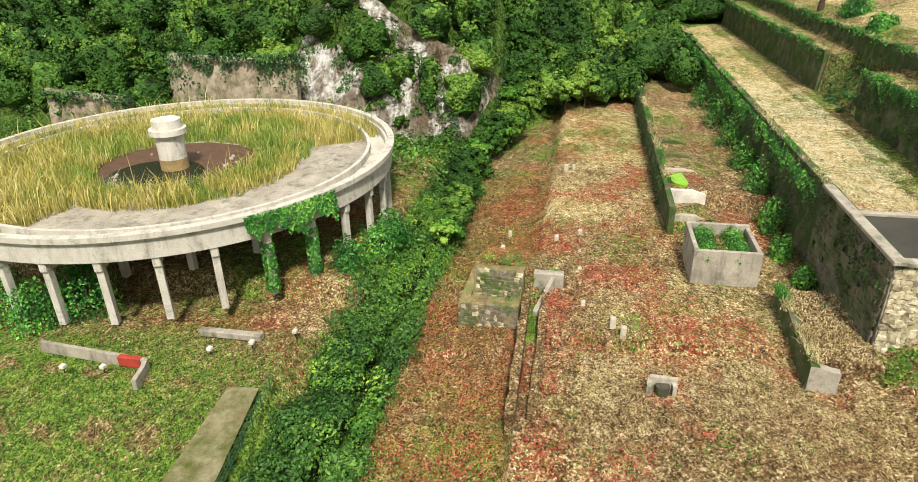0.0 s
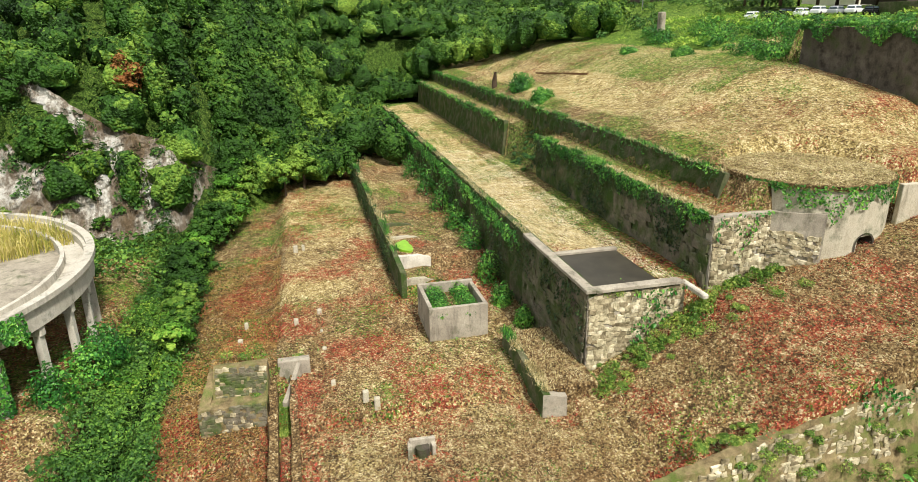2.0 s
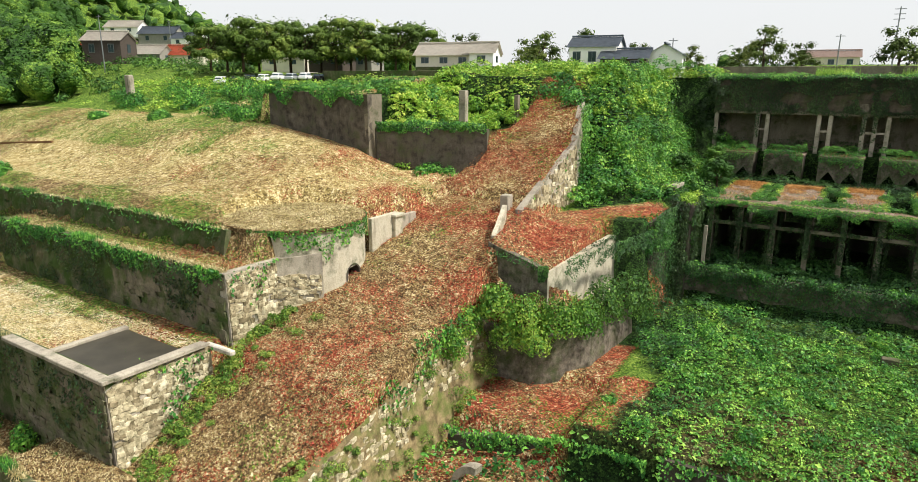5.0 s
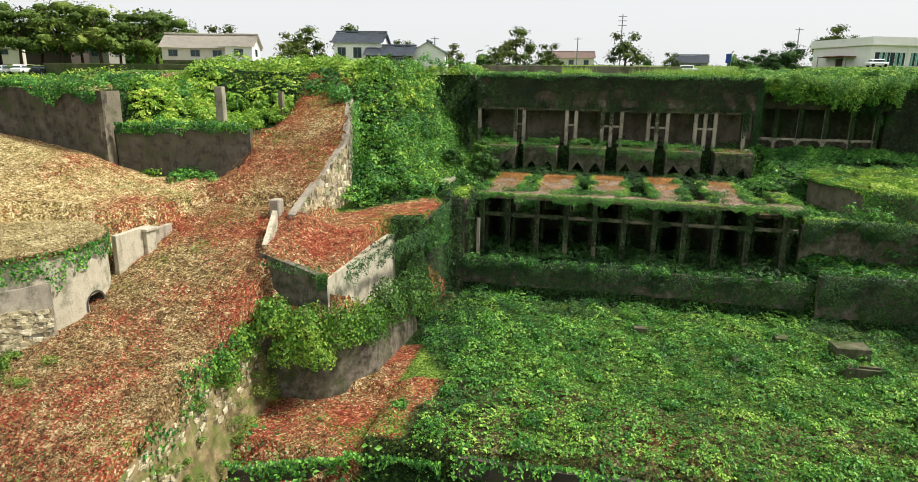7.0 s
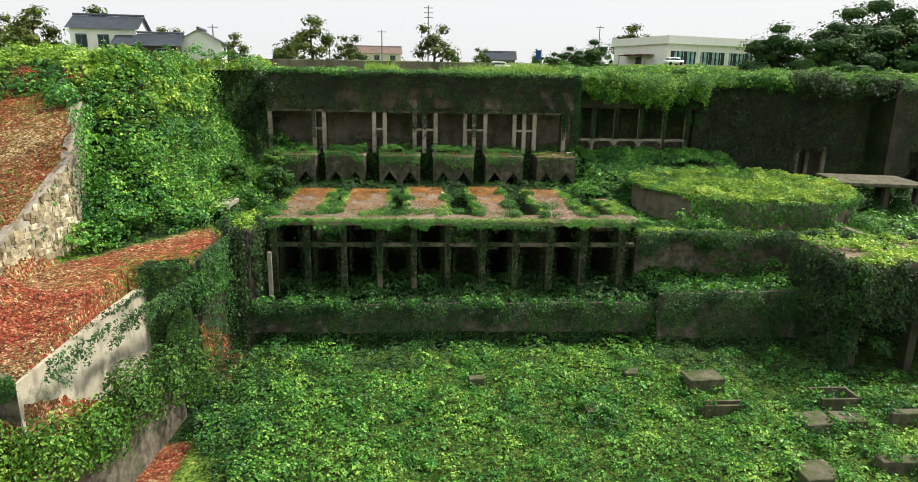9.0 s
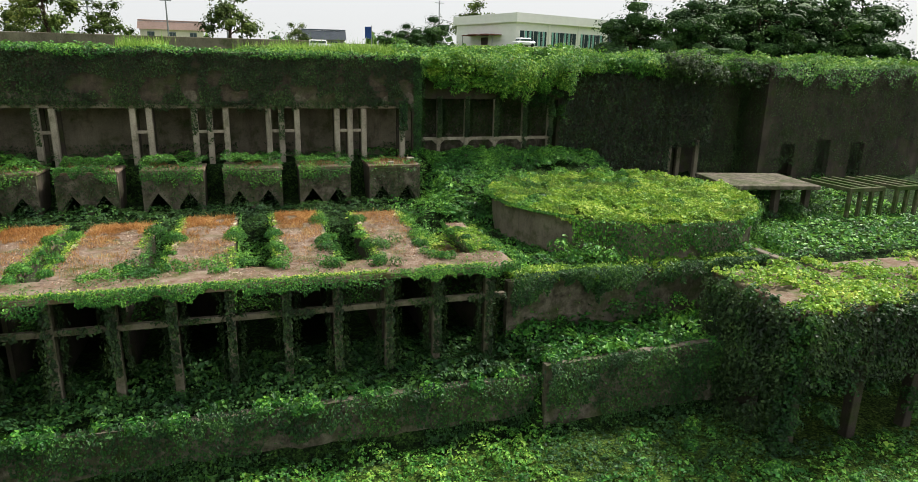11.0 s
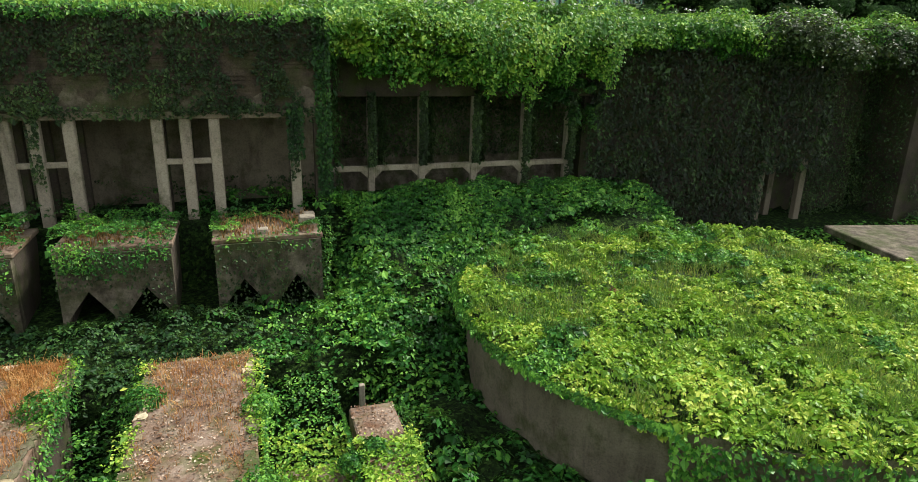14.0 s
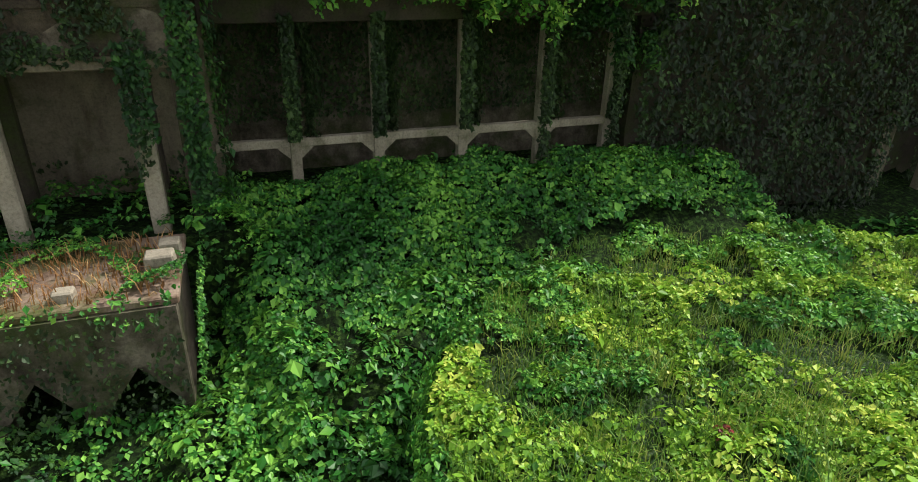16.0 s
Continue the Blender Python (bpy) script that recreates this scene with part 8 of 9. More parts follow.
def make_tree(h, r, n, size, mat, label, seed, clumps=16, bare=0.32, group="trees", dense=0.6, low=0.75):
    """A tapered trunk with limbs; the crown is many leaf clumps at the limbs' ends."""
    rr = random.Random(seed)
    th = thing("tree", (0, 0, 0), label, "tree", "", group)
    bm = bmesh.new()
    top = Vector((rr.uniform(-0.4, 0.4), rr.uniform(-0.4, 0.4), h * 0.7))
    tube(bm, [Vector((0, 0, -0.4)), top * 0.35 + Vector((0.15, 0, 0)), top * 0.7, top], [h * 0.032, h * 0.024, h * 0.016, h * 0.006], 7)
    pts, nrm, mid, rad = [], [], [], []
    for k in range(clumps):
        a, f = k * 2.399 + rr.uniform(-0.3, 0.3), (k + 0.5) / clumps
        e = Vector((math.cos(a) * r * math.sqrt(f) * rr.uniform(0.6, 1), math.sin(a) * r * math.sqrt(f) * rr.uniform(0.6, 1), h * (bare + (0.93 - bare) * (1 - 0.75 * f * f) * rr.uniform(low, 1.0))))
        s = top * rr.uniform(0.35, 0.85)
        tube(bm, [s, (s + e) / 2 + Vector((0, 0, h * 0.04)), e], [h * 0.011, h * 0.007, h * 0.003], 5)
        m = n // clumps
        cr = r * rr.uniform(0.36, 0.58)
        q = rng.normal(0, 1, (m, 3))
        q /= np.linalg.norm(q, axis=1, keepdims=True)
        pts.append(np.array(e) + q * (cr * rng.uniform(0.35, 1.05, m))[:, None] * [1, 1, 0.62])
        nrm.append(q + [0, 0, 0.5])
        mid.append(np.array(e))
        rad.append([cr * dense, cr * dense, cr * 0.55 * dense])
    me_ = bpy.data.meshes.new("trunk")
    bm.to_mesh(me_)
    bm.free()
    me_.materials.append(M_BARK)
    tk = new("trunk", me_)
    tk.parent = th
    cr_ = new("crown", leaf_mesh("crown", np.concatenate(pts), np.concatenate(nrm), size, mat, 0.4, extra=cores(mid, rad, 2)))
    cr_.parent = th
    return th


def plant(tree, x, y, z, s, turn, squash=1.0):
    m = Matrix.Translation((x, y, z)) @ Matrix.Rotation(turn, 4, "Z") @ Matrix.Diagonal((s, s, s * squash, 1))
    return copy_thing(tree, m)


def spread(tree, spots, base=None):
    """The first spot takes the tree itself, the others copies of it."""
    for k, (x, y, z, s, turn) in enumerate(spots):
        z = float(ground_z(x, y)) if z is None else z
        if k == 0:
            first = (x, y, z, s, turn)
        else:
            plant(tree, x, y, z, s, turn)
    x, y, z, s, turn = first
    tree.location, tree.rotation_euler, tree.scale = (x, y, z), (0, 0, turn), (s, s, s)


t_stream = make_tree(8, 3.6, 580, 0.5, M_WOODS, "broad dark green tree beside the stream", 1, group="stream trees")
t_light = make_tree(7, 3.0, 640, 0.46, woods_mat("light_wood_foliage", lin("2a5016"), lin("588a2c"), lin("a4bc4c"), 0.4, 0.1), "young yellow-green tree in the valley", 2, 14, group="stream trees")
sp1, sp2 = [], []
for k in range(96):
    x = -60 - 92 * ((k * 0.618) % 1)
    lo, hi = -103.5, -94.5 + 12.0 * smooth(-92, -112, x) + 14 * smooth(-110, -132, x)
    y = lo + (hi - lo) * ((k * 0.381 + 0.13) % 1)
    if math.hypot(x - CX, y - CY) < 27.5:
        continue
    (sp2 if k % 4 == 1 else sp1).append((x, y, None, (0.5 + 0.4 * ((k * 0.27) % 1)) * (1.0 if x < -85 else 0.75), k * 1.3))
for k in list(range(8)) + [9, 13, 17, 21, 25]:
    sp1.append((-98 - 12 * ((k * 0.618) % 1), -168 + 2.6 * k if k < 8 else -150 + 1.6 * k, None, (0.5 if k < 8 else 0.3) + 0.3 * ((k * 0.37) % 1), k * 0.9))
for k in range(16):
    sp1.append((-118 - 3.5 * k, -84 + 1.5 * k + 3 * ((k * 0.618) % 1), None, 0.8 + 0.3 * ((k * 0.37) % 1), k * 0.7))
spread(t_stream, sp1)
spread(t_light, sp2)
t_rust = make_tree(7.5, 2.6, 900, 0.34, woods_mat("rust_foliage", lin("45280f"), lin("7e5028"), lin("a87c48"), 0.3, 0.2, 2), "rust-brown withered tree above the crag", 7, 14, group="hillside trees", dense=0.5, low=0.5)
spread(t_rust, [(-117.6, -105.6, None, 1.35, 0.6)])
t_row = make_tree(9.5, 5.6, 1700, 0.44, woods_mat("cherry_foliage", lin("2a3a14"), lin("556e2a"), lin("98a24c"), 0.3, 0.1, 3), "spreading cherry tree behind the car park", 3, 24, 0.2, group="car park trees", dense=0.5, low=0.2)
row = []
for k in range(15):
    b = radians(53.2 - k * 1.25)
    d = 142 + 9 * (k % 2) + 3 * ((k * 0.618) % 1)
    row.append((-3 - d * math.sin(b), -81 + d * math.cos(b), 23.2, 0.9 + 0.3 * ((k * 0.37) % 1), k * 1.1))
spread(t_row, row)
t_slim = make_tree(7.5, 3.4, 1500, 0.34, woods_mat("thin_foliage", lin("2c3c14"), lin("55692a"), lin("929a4a"), 0.25, 0.15, 3), "sparse small tree behind the facade", 4, 13, 0.12, group="plateau trees", dense=0.4, low=0.45)
spread(t_slim, [(-22, 50, 22.4, 1.25, 0.3), (-16, 52, 22.4, 0.85, 1.6), (-1.5, 52, 22.4, 1.15, 2.2), (-34, 47, 22.4, 0.8, 0.7), (-44, 48, 22.4, 0.9, 3.0), (-61, 40, 22.4, 1.2, 1.0), (-66, 44, 22.4, 1.1, 2.0), (-54, 46, 22.4, 1.3, 4.0), (8, 64, 23, 0.6, 2.4), (-78, 38, 22.6, 1.2, 2.2), (-28, 62, 22.6, 0.8, 1.4), (49, 104, 25, 1.5, 0.4), (53, 108, 25, 1.2, 1.4)])
t_dark = make_tree(11, 6.4, 3800, 0.42, woods_mat("dark_foliage", lin("1a3014"), lin("345426"), lin("5e7e3c"), 0.3, 0.15, 3), "dark dense tree above the east wall", 5, 20, 0.06, group="dark trees", dense=0.55, low=0.25)
spread(t_dark, [(68, 50, 22, 0.95, 0.2), (75, 55, 22, 1.25, 1.4), (82, 51, 22, 1.2, 2.6), (90, 53, 22, 1.35, 3.4), (99, 58, 22, 1.4, 4.2), (61.5, 57, 22, 0.95, 5.0), (109, 56, 22, 1.4, 0.9), (86, 64, 22, 1.5, 1.1), (96, 48, 22, 1.1, 2.0), (34.0, 82, 23.2, 0.66, 0.7), (29.0, 80, 23.2, 0.5, 2.7), (24.4, 76, 22.8, 0.4, 3.9)])
t_hut = make_tree(5, 2.2, 1700, 0.24, woods_mat("small_tree_foliage", lin("1c3a14"), lin("3c6424"), lin("769838"), 0.2, 0.3, 1.5), "small round tree beside the deck", 6, 12, 0.15)
spread(t_hut, [(-20.8, 12.5, 5.6, 1.15, 0.4), (-25.5, 13.5, 7.2, 0.9, 2.0), (-22.5, 20, 8.4, 0.8, 3.0)])

def join_quads(a, b):
    return np.concatenate([a[0], b[0]]), np.concatenate([a[1], b[1] + len(a[0])])


# far woods: crowns of big leaf clumps, rising over the hillsides
def woods(name, x, y, z, per, leaf, mat, label, big=1.0):
    P_, N_, C_, R_ = [], [], [], []
    far = np.hypot(x + 3, y + 81)
    for cx, cy, cz, d in zip(x, y, z, far):
        m = int(per * (2.0 if d < 150 else 1.4 if d < 190 else 1.3 if d < 260 else 0.32))
        r, h = big * rng.uniform(2.6, 4.9) * (1 + d / 700), big * rng.uniform(5, 9.5)
        if rng.uniform() < 0.12:
            r, h = r * 0.6, h * 1.3
        q = rng.normal(0, 1, (m, 3))
        q /= np.linalg.norm(q, axis=1, keepdims=True)
        q[:, 2] = np.where(q[:, 2] < -0.3, -q[:, 2], q[:, 2])
        w = 1 + 0.4 * np.sin(q[:, 0] * 5 + cx) * np.cos(q[:, 1] * 5 + cy)
        P_.append(np.array([cx, cy, cz + h * 0.55]) + q * (w * rng.uniform(0.6, 1.0, m))[:, None] * [r, r, h * 0.5])
        N_.append(q + [0, 0, 0.3])
        C_.append([cx, cy, cz + h * 0.5])
        R_.append([r * 0.6, r * 0.6, h * 0.36])
    return stuff(name, leaf_mesh(name, np.concatenate(P_), np.concatenate(N_), leaf, mat, 0.3, vary=0.4, extra=join_quads(cores(np.array(C_)[far < 230], np.array(R_)[far < 230], 3, 0.35), cores(np.array(C_)[far >= 230], np.array(R_)[far >= 230], 2, 0.3))), label, "woods")


x, y = [g.ravel() + rng.uniform(-2.4, 2.4, g.size) for g in np.meshgrid(np.arange(-398, -100, 5.3), np.arange(-200, 120, 5.3))]
bear, d = np.degrees(np.arctan2(-3 - x, y + 81)), np.hypot(x + 3, y + 81)
k = ~((bear > 51) & (bear < 62.8) & (d < 310)) & (x < hill_start(y) + 1) & ~((y > -129) & (y < -92) & (x > hill_start(y) - 3 * np.exp(-((y + 118) / 12.0) ** 2) - 1))
k &= ~((x < -95) & (x > -106) & (y < -120) & (y > -152)) & (d < 330)
woods("far_woods", x[k], y[k], ground_z(x, y)[k], 84, 0.62, M_WOODS, "dense mixed woods on the hills round the valley")
x, y = [g.ravel() + rng.uniform(-2, 2, g.size) for g in np.meshgrid(np.arange(-298, -120, 4.4), np.arange(-96, 70, 4.4))]
bear, d = np.degrees(np.arctan2(-3 - x, y + 81)), np.hypot(x + 3, y + 81)
k = np.where(y < -62, x < -126 - 0.2 * (y + 62), x < np.interp(y, [-62, -44, -20, 0, 60], [-178, -176, -142, -138, -150])) & ((bear > 61.5) | (d > 225)) & (x > hill_start(y) - 6) & ~((bear > 51) & (bear < 62.8) & (d < 310))
woods("valley_head_woods", x[k], y[k], ground_z(x, y)[k], 84, 0.62, M_WOODS, "dense trees closing the head of the terraces")
n = 150
x, y = rng.uniform(-178, -132, n), rng.uniform(-96, -82, n)
woods("stream_head_woods", x, y, ground_z(x, y), 60, 0.7, M_WOODS, "trees closing the head of the stream")
n = 420
b, d = np.radians(rng.uniform(36, 75, n)), rng.uniform(175, 330, n)
x, y = -3 - d * np.sin(b), -81 + d * np.cos(b)
k = (y > 18) & (x < -110) & (fbm(x, y, 30, 63) > -0.1) & ~((np.degrees(b) > 51) & (np.degrees(b) < 62.8) & (d < 300))
woods("village_woods", x[k], y[k], ground_z(x, y)[k] - 1, 46, 0.85, M_WOODS, "trees and gardens behind the houses")
n = 640
b, d = np.radians(rng.uniform(47, 88, n)), rng.uniform(312, 580, n)
x, y = -3 - d * np.sin(b), -81 + d * np.cos(b)
woods("ridge_woods", x, y, ground_z(x, y), 56, 1.5, M_WOODS, "woods rising behind the village", 1.25)
n = 170
b, d = np.radians(rng.uniform(50, 64, n)), rng.uniform(150, 300, n)
x, y = -3 - d * np.sin(b), -81 + d * np.cos(b)
clumps("village_bushes", x, y, ground_z(x, y) + 0.3, rng.uniform(1.2, 2.4, n), 110, 0.5, M_TREE, "garden bushes between the houses", 0.9)
n = 300
x, y = rng.uniform(-220, 260, n), rng.uniform(150, 260, n)
woods("horizon_trees", x, y, np.full(n, 20.0) + 1.5 * fbm(x, y, 60, 65), 30, 1.2, M_WOODS, "low belt of trees on the horizon")
n = 900
x, y = rng.uniform(-700, -380, n), rng.uniform(-150, 420, n)
woods("far_hill_woods", x, y, ground_z(x, y), 36, 2.2, M_WOODS, "wooded ridge in the distance", 1.7)

# ---- houses, cars and poles on the plateau ----
M_TILE = plain_mat("grey_roof_tile", lin("59616b"), 0.5, 0, 0.25, 1.5)
M_TILE_PALE = plain_mat("pale_roof", lin("b9b2a6"), 0.6, 0, 0.15, 1.5)
M_TILE_RED = plain_mat("orange_roof", lin("b0553a"), 0.6, 0, 0.2, 1.5)
M_PLASTER = plain_mat("white_plaster", lin("f0efea"), 0.7, 0, 0.04, 0.8)
M_CREAM = plain_mat("cream_plaster", lin("d8d2c0"), 0.7, 0, 0.08, 0.8)
M_BOARD = plain_mat("dark_boards", lin("4b423c"), 0.7, 0, 0.25, 3)
M_GREYWALL = plain_mat("grey_boards", lin("8b8880"), 0.7, 0, 0.15, 2)
M_GLASS = plain_mat("window_glass", lin("3c4a4e"), 0.08, 0, 0.2, 0.5)
M_RUSTY = plain_mat("rusty_sheet", lin("7a4c40"), 0.8, 0.2, 0.3, 3)
M_CURTAIN = plain_mat("pale_teal_curtain", lin("88bcb4"), 0.7, 0, 0.15, 1)
M_METAL = plain_mat("galvanised", lin("8b8f90"), 0.4, 0.7, 0.1)


def house(x, y, z, w, d, eave, rise, turn, wall, roof, label, windows=3, name="house", over=0.5):
    """A gabled house: walls, two roof slopes, gables, windows with panes."""
    th = thing(name, (x, y, z), label, "house", "", "houses")
    m = Matrix.Translation((x, y, z)) @ Matrix.Rotation(turn, 4, "Z")

    def put(nm, bm, mat, parent=th, lab=""):
        bmesh.ops.transform(bm, matrix=m, verts=bm.verts)
        return part(nm, bm, mat, parent, lab)
    bm = bmesh.new()
    vs = [bm.verts.new(v) for v in ((-w / 2, -d / 2, -1), (w / 2, -d / 2, -1), (w / 2, d / 2, -1), (-w / 2, d / 2, -1), (-w / 2, -d / 2, eave), (w / 2, -d / 2, eave), (w / 2, d / 2, eave), (-w / 2, d / 2, eave), (-w / 2, 0, eave + rise), (w / 2, 0, eave + rise))]
    for f in ((0, 1, 5, 4), (2, 3, 7, 6), (1, 2, 6, 9, 5), (3, 0, 4, 8, 7)):
        bm.faces.new([vs[i] for i in f])
    put("wall", bm, wall)
    for sgn in (-1, 1):
        bm = bmesh.new()
        e = d / 2 + over
        ze = eave - rise * over / (d / 2)
        g = [bm.verts.new(v) for v in ((-w / 2 - over, sgn * e, ze + 0.02), (w / 2 + over, sgn * e, ze + 0.02), (w / 2 + over, 0, eave + rise + 0.02), (-w / 2 - over, 0, eave + rise + 0.02))]
        f = bm.faces.new(g if sgn < 0 else g[::-1])
        bmesh.ops.solidify(bm, geom=[f], thickness=-0.16)
        rf = put("roof", bm, roof)
    bm = bmesh.new()
    box(bm, -w / 2 - over, w / 2 + over, -0.18, 0.18, eave + rise + 0.05, eave + rise + 0.35, 0.05)
    put("ridge", bm, roof)
    for k in range(windows):
        cx = -w / 2 + w * (k + 0.5) / windows
        bm = bmesh.new()
        box(bm, cx - 0.75, cx + 0.75, -d / 2 - 0.06, -d / 2 + 0.02, eave * 0.38, eave * 0.8)
        wf = put("window", bm, M_METAL)
        bm = bmesh.new()
        for sx in (-0.35, 0.35):
            box(bm, cx + sx - 0.32, cx + sx + 0.32, -d / 2 - 0.08, -d / 2 - 0.055, eave * 0.41, eave * 0.77)
        put("pane", bm, M_GLASS, wf)
    bm = bmesh.new()
    box(bm, w / 2 - 0.02, w / 2 + 0.07, -0.7, 0.7, eave * 0.4, eave * 0.8)
    put("window", bm, M_GLASS)
    return th


house(-69.5, 22, 23.3, 14, 7, 2.6, 1.9, radians(18), M_CREAM, M_TILE_PALE, "single-storey white house with a pale tiled roof", 4)
house(-62.8, 20.4, 23.3, 4.2, 6, 2.8, 1.6, radians(18), M_PLASTER, M_TILE_PALE, "white gabled annexe of the plateau house", 1)
house(-48.6, 37, 22.9, 8.5, 7, 4.6, 1.7, radians(8), M_PLASTER, M_TILE, "two-storey white house with grey tile roof", 3)
house(-42.2, 35, 22.9, 8, 6.5, 2.4, 1.5, radians(8), M_BOARD, M_TILE, "low dark house with grey tile roof", 2)
house(-36, 38, 22.9, 5.5, 6, 3.0, 1.7, radians(98), M_PLASTER, M_TILE, "small white gabled house with dark trim", 1)
house(-16, 124, 24.5, 13, 7, 3.4, 1.6, radians(5), M_CREAM, plain_mat("pink_roof", lin("a08a80"), 0.6), "cream house with a pinkish tiled roof", 3)
house(17, 116, 24.0, 9, 7, 2.6, 1.8, radians(-5), M_GREYWALL, M_TILE, "house with a dark tiled roof above the vines", 2)
for bear, d, w, dd, ev, rs, wall, roof, lab, zb in ((60.3, 190, 10, 7, 5.0, 2.0, M_BOARD, M_TILE_PALE, "two-storey dark boarded house with pale roof", 25.6), (57.6, 205, 10, 7, 2.6, 2.2, M_GREYWALL, M_TILE_PALE, "grey house with a pale gabled roof", 25.5),
                                                    (55.0, 205, 15, 8, 2.4, 2.4, M_CREAM, M_TILE_RED, "long house with an orange-red roof", 25.6), (59.0, 300, 14, 8, 3.0, 2.4, M_PLASTER, M_TILE_PALE, "white house on the wooded slope", 38),
                                                    (56.6, 290, 15, 8, 4.4, 2.6, M_GREYWALL, M_TILE, "two-storey grey house on the slope", 34), (54.6, 280, 12, 7, 3.4, 2.0, M_PLASTER, M_TILE, "white house with a dark roof", 33), (61.6, 215, 6, 6, 2.4, 1.8, M_GREYWALL, M_TILE_RED, "small shed with a reddish roof", 26.5),
                                                    (43.5, 165, 9, 7, 2.4, 2.0, M_BOARD, plain_mat("blue_roof", lin("3d8f9e"), 0.5), "house with a blue roof behind the cars", 24), (41.5, 172, 12, 7, 2.6, 2.0, M_GREYWALL, M_TILE_PALE, "low grey house behind the cars", 24), (47, 176, 12, 7, 2.6, 2.0, M_CREAM, M_TILE_PALE, "pale house behind the trees", 24)):
    b = radians(bear)
    house(-3 - d * math.sin(b), -81 + d * math.cos(b), zb, w, dd, ev, rs, b * 0.8 - 0.35, wall, roof, lab, 2)

# the long white school-like building
wb = thing("white_building", (62, 84, 24.5), "long white flat-roofed building with strip windows", "building")
BM = Matrix.Translation((47.0, 72.0, 0)) @ Matrix.Rotation(radians(20), 4, "Z")


def wbp(nm, mat, *boxes, parent=wb):
    bm = bmesh.new()
    for d in boxes:
        box(bm, *d)
    bmesh.ops.transform(bm, matrix=BM, verts=bm.verts)
    return part(nm, bm, mat, parent)


wbp("wall", M_PLASTER, (0, 34, 0, 18, 23.5, 29.1))
wbp("roof", M_PLASTER, (-0.5, 34.6, -0.7, 18.5, 29.1, 30.7))
for k in range(5):
    wbp("awning", M_RUSTY, (-2.2, 0.02, 4.0 + k * 1.9, 5.8 + k * 1.9, 26.9 + 0.1 * (k % 2), 27.05 + 0.1 * (k % 2)))
for y in (4.2, 13.2):
    wbp("awning_post", M_METAL, (-2.1, -1.98, y, y + 0.12, 23.6, 26.95))
wbp("door", M_BOARD, (-0.08, 0.02, 8, 10, 24.5, 26.6))
for k in range(4):
    x0 = 0.8 + k * 8.0
    wf = wbp("window", M_PLASTER, (x0, x0 + 6.9, -0.06, 0.02, 24.9, 27.8))
    for j in range(6):
        wbp("pane", M_GLASS, (x0 + 0.1 + j * 1.13, x0 + 1.1 + j * 1.13, -0.1, -0.05, 25.1, 27.7), parent=wf)
        if (j + k) % 3:
            wbp("curtain", M_CURTAIN, (x0 + 0.15 + j * 1.13, x0 + 0.6 + j * 1.13, -0.12, -0.095, 25.1, 27.7), parent=wf)
    wbp("pillar", M_PLASTER, (x0 + 7.2, x0 + 7.6, -0.3, 0.02, 23.5, 29.1))


def car(x, y, z, turn, body, label):
    """A small parked car: body, cabin, glass, four wheels with hubs, lamps."""
    th = thing("parked_car", (x, y, z), label, "car", "", "parked cars")
    th.rotation_euler = (0, 0, turn)

    def put(nm, bm, mat, parent=th):
        me_ = bpy.data.meshes.new(nm)
        bm.to_mesh(me_)
        bm.free()
        me_.materials.append(mat)
        o = new(nm, me_)
        o.parent = parent
        return o
    bm = bmesh.new()
    box(bm, -2.0, 2.0, -0.82, 0.82, 0.28, 0.95, 0.14)
    put("body", bm, body)
    bm = bmesh.new()
    box(bm, -1.5, 1.2, -0.74, 0.74, 0.93, 1.52, 0.16, taper=0.1)
    put("cabin", bm, body)
    bm = bmesh.new()
    box(bm, -1.3, 1.0, -0.76, 0.76, 1.05, 1.38, 0.05, taper=0.05)
    put("side_glass", bm, M_GLASS)
    bm = bmesh.new()
    box(bm, -1.52, 1.22, -0.6, 0.6, 1.05, 1.36, 0.05, taper=0.08)
    put("windscreen", bm, M_GLASS)
    for wx in (-1.25, 1.25):
        for wy in (-0.78, 0.78):
            bm = bmesh.new()
            bmesh.ops.create_cone(bm, cap_ends=True, segments=14, radius1=0.31, radius2=0.31, depth=0.2, matrix=Matrix.Translation((wx, wy, 0.31)) @ Matrix.Rotation(math.pi / 2, 4, "X"))
            put("wheel", bm, M_TYRE)
    for sy in (-0.55, 0.55):
        bm = bmesh.new()
        box(bm, 1.95, 2.03, sy - 0.18, sy + 0.18, 0.62, 0.78, 0.02)
        put("headlight", bm, M_GLASS)
    return th


M_TYRE = plain_mat("tyre_rubber", lin("1d1d1d"), 0.8)
paints = [plain_mat("white_paint", lin("e2e3e4"), 0.25, 0, 0.03), plain_mat("black_paint", lin("1c1d20"), 0.2, 0, 0.05), plain_mat("silver_paint", lin("a9adb0"), 0.3, 0.5, 0.05)]
words = ["white parked hatchback", "black parked van-like car", "silver parked compact car"]
for k in range(13):
    b, d, c = radians(52.5 - k * 1.12), 134 - (k % 2) * 1.5, (0, 1, 1, 0, 0, 2, 0, 1, 0, 0, 1, 0, 0)[k]
    x, y = -3 - d * math.sin(b), -81 + d * math.cos(b)
    car(x, y, float(ground_z(x, y)) + 0.02, b + 1.2, paints[c], words[c] + " under the trees")
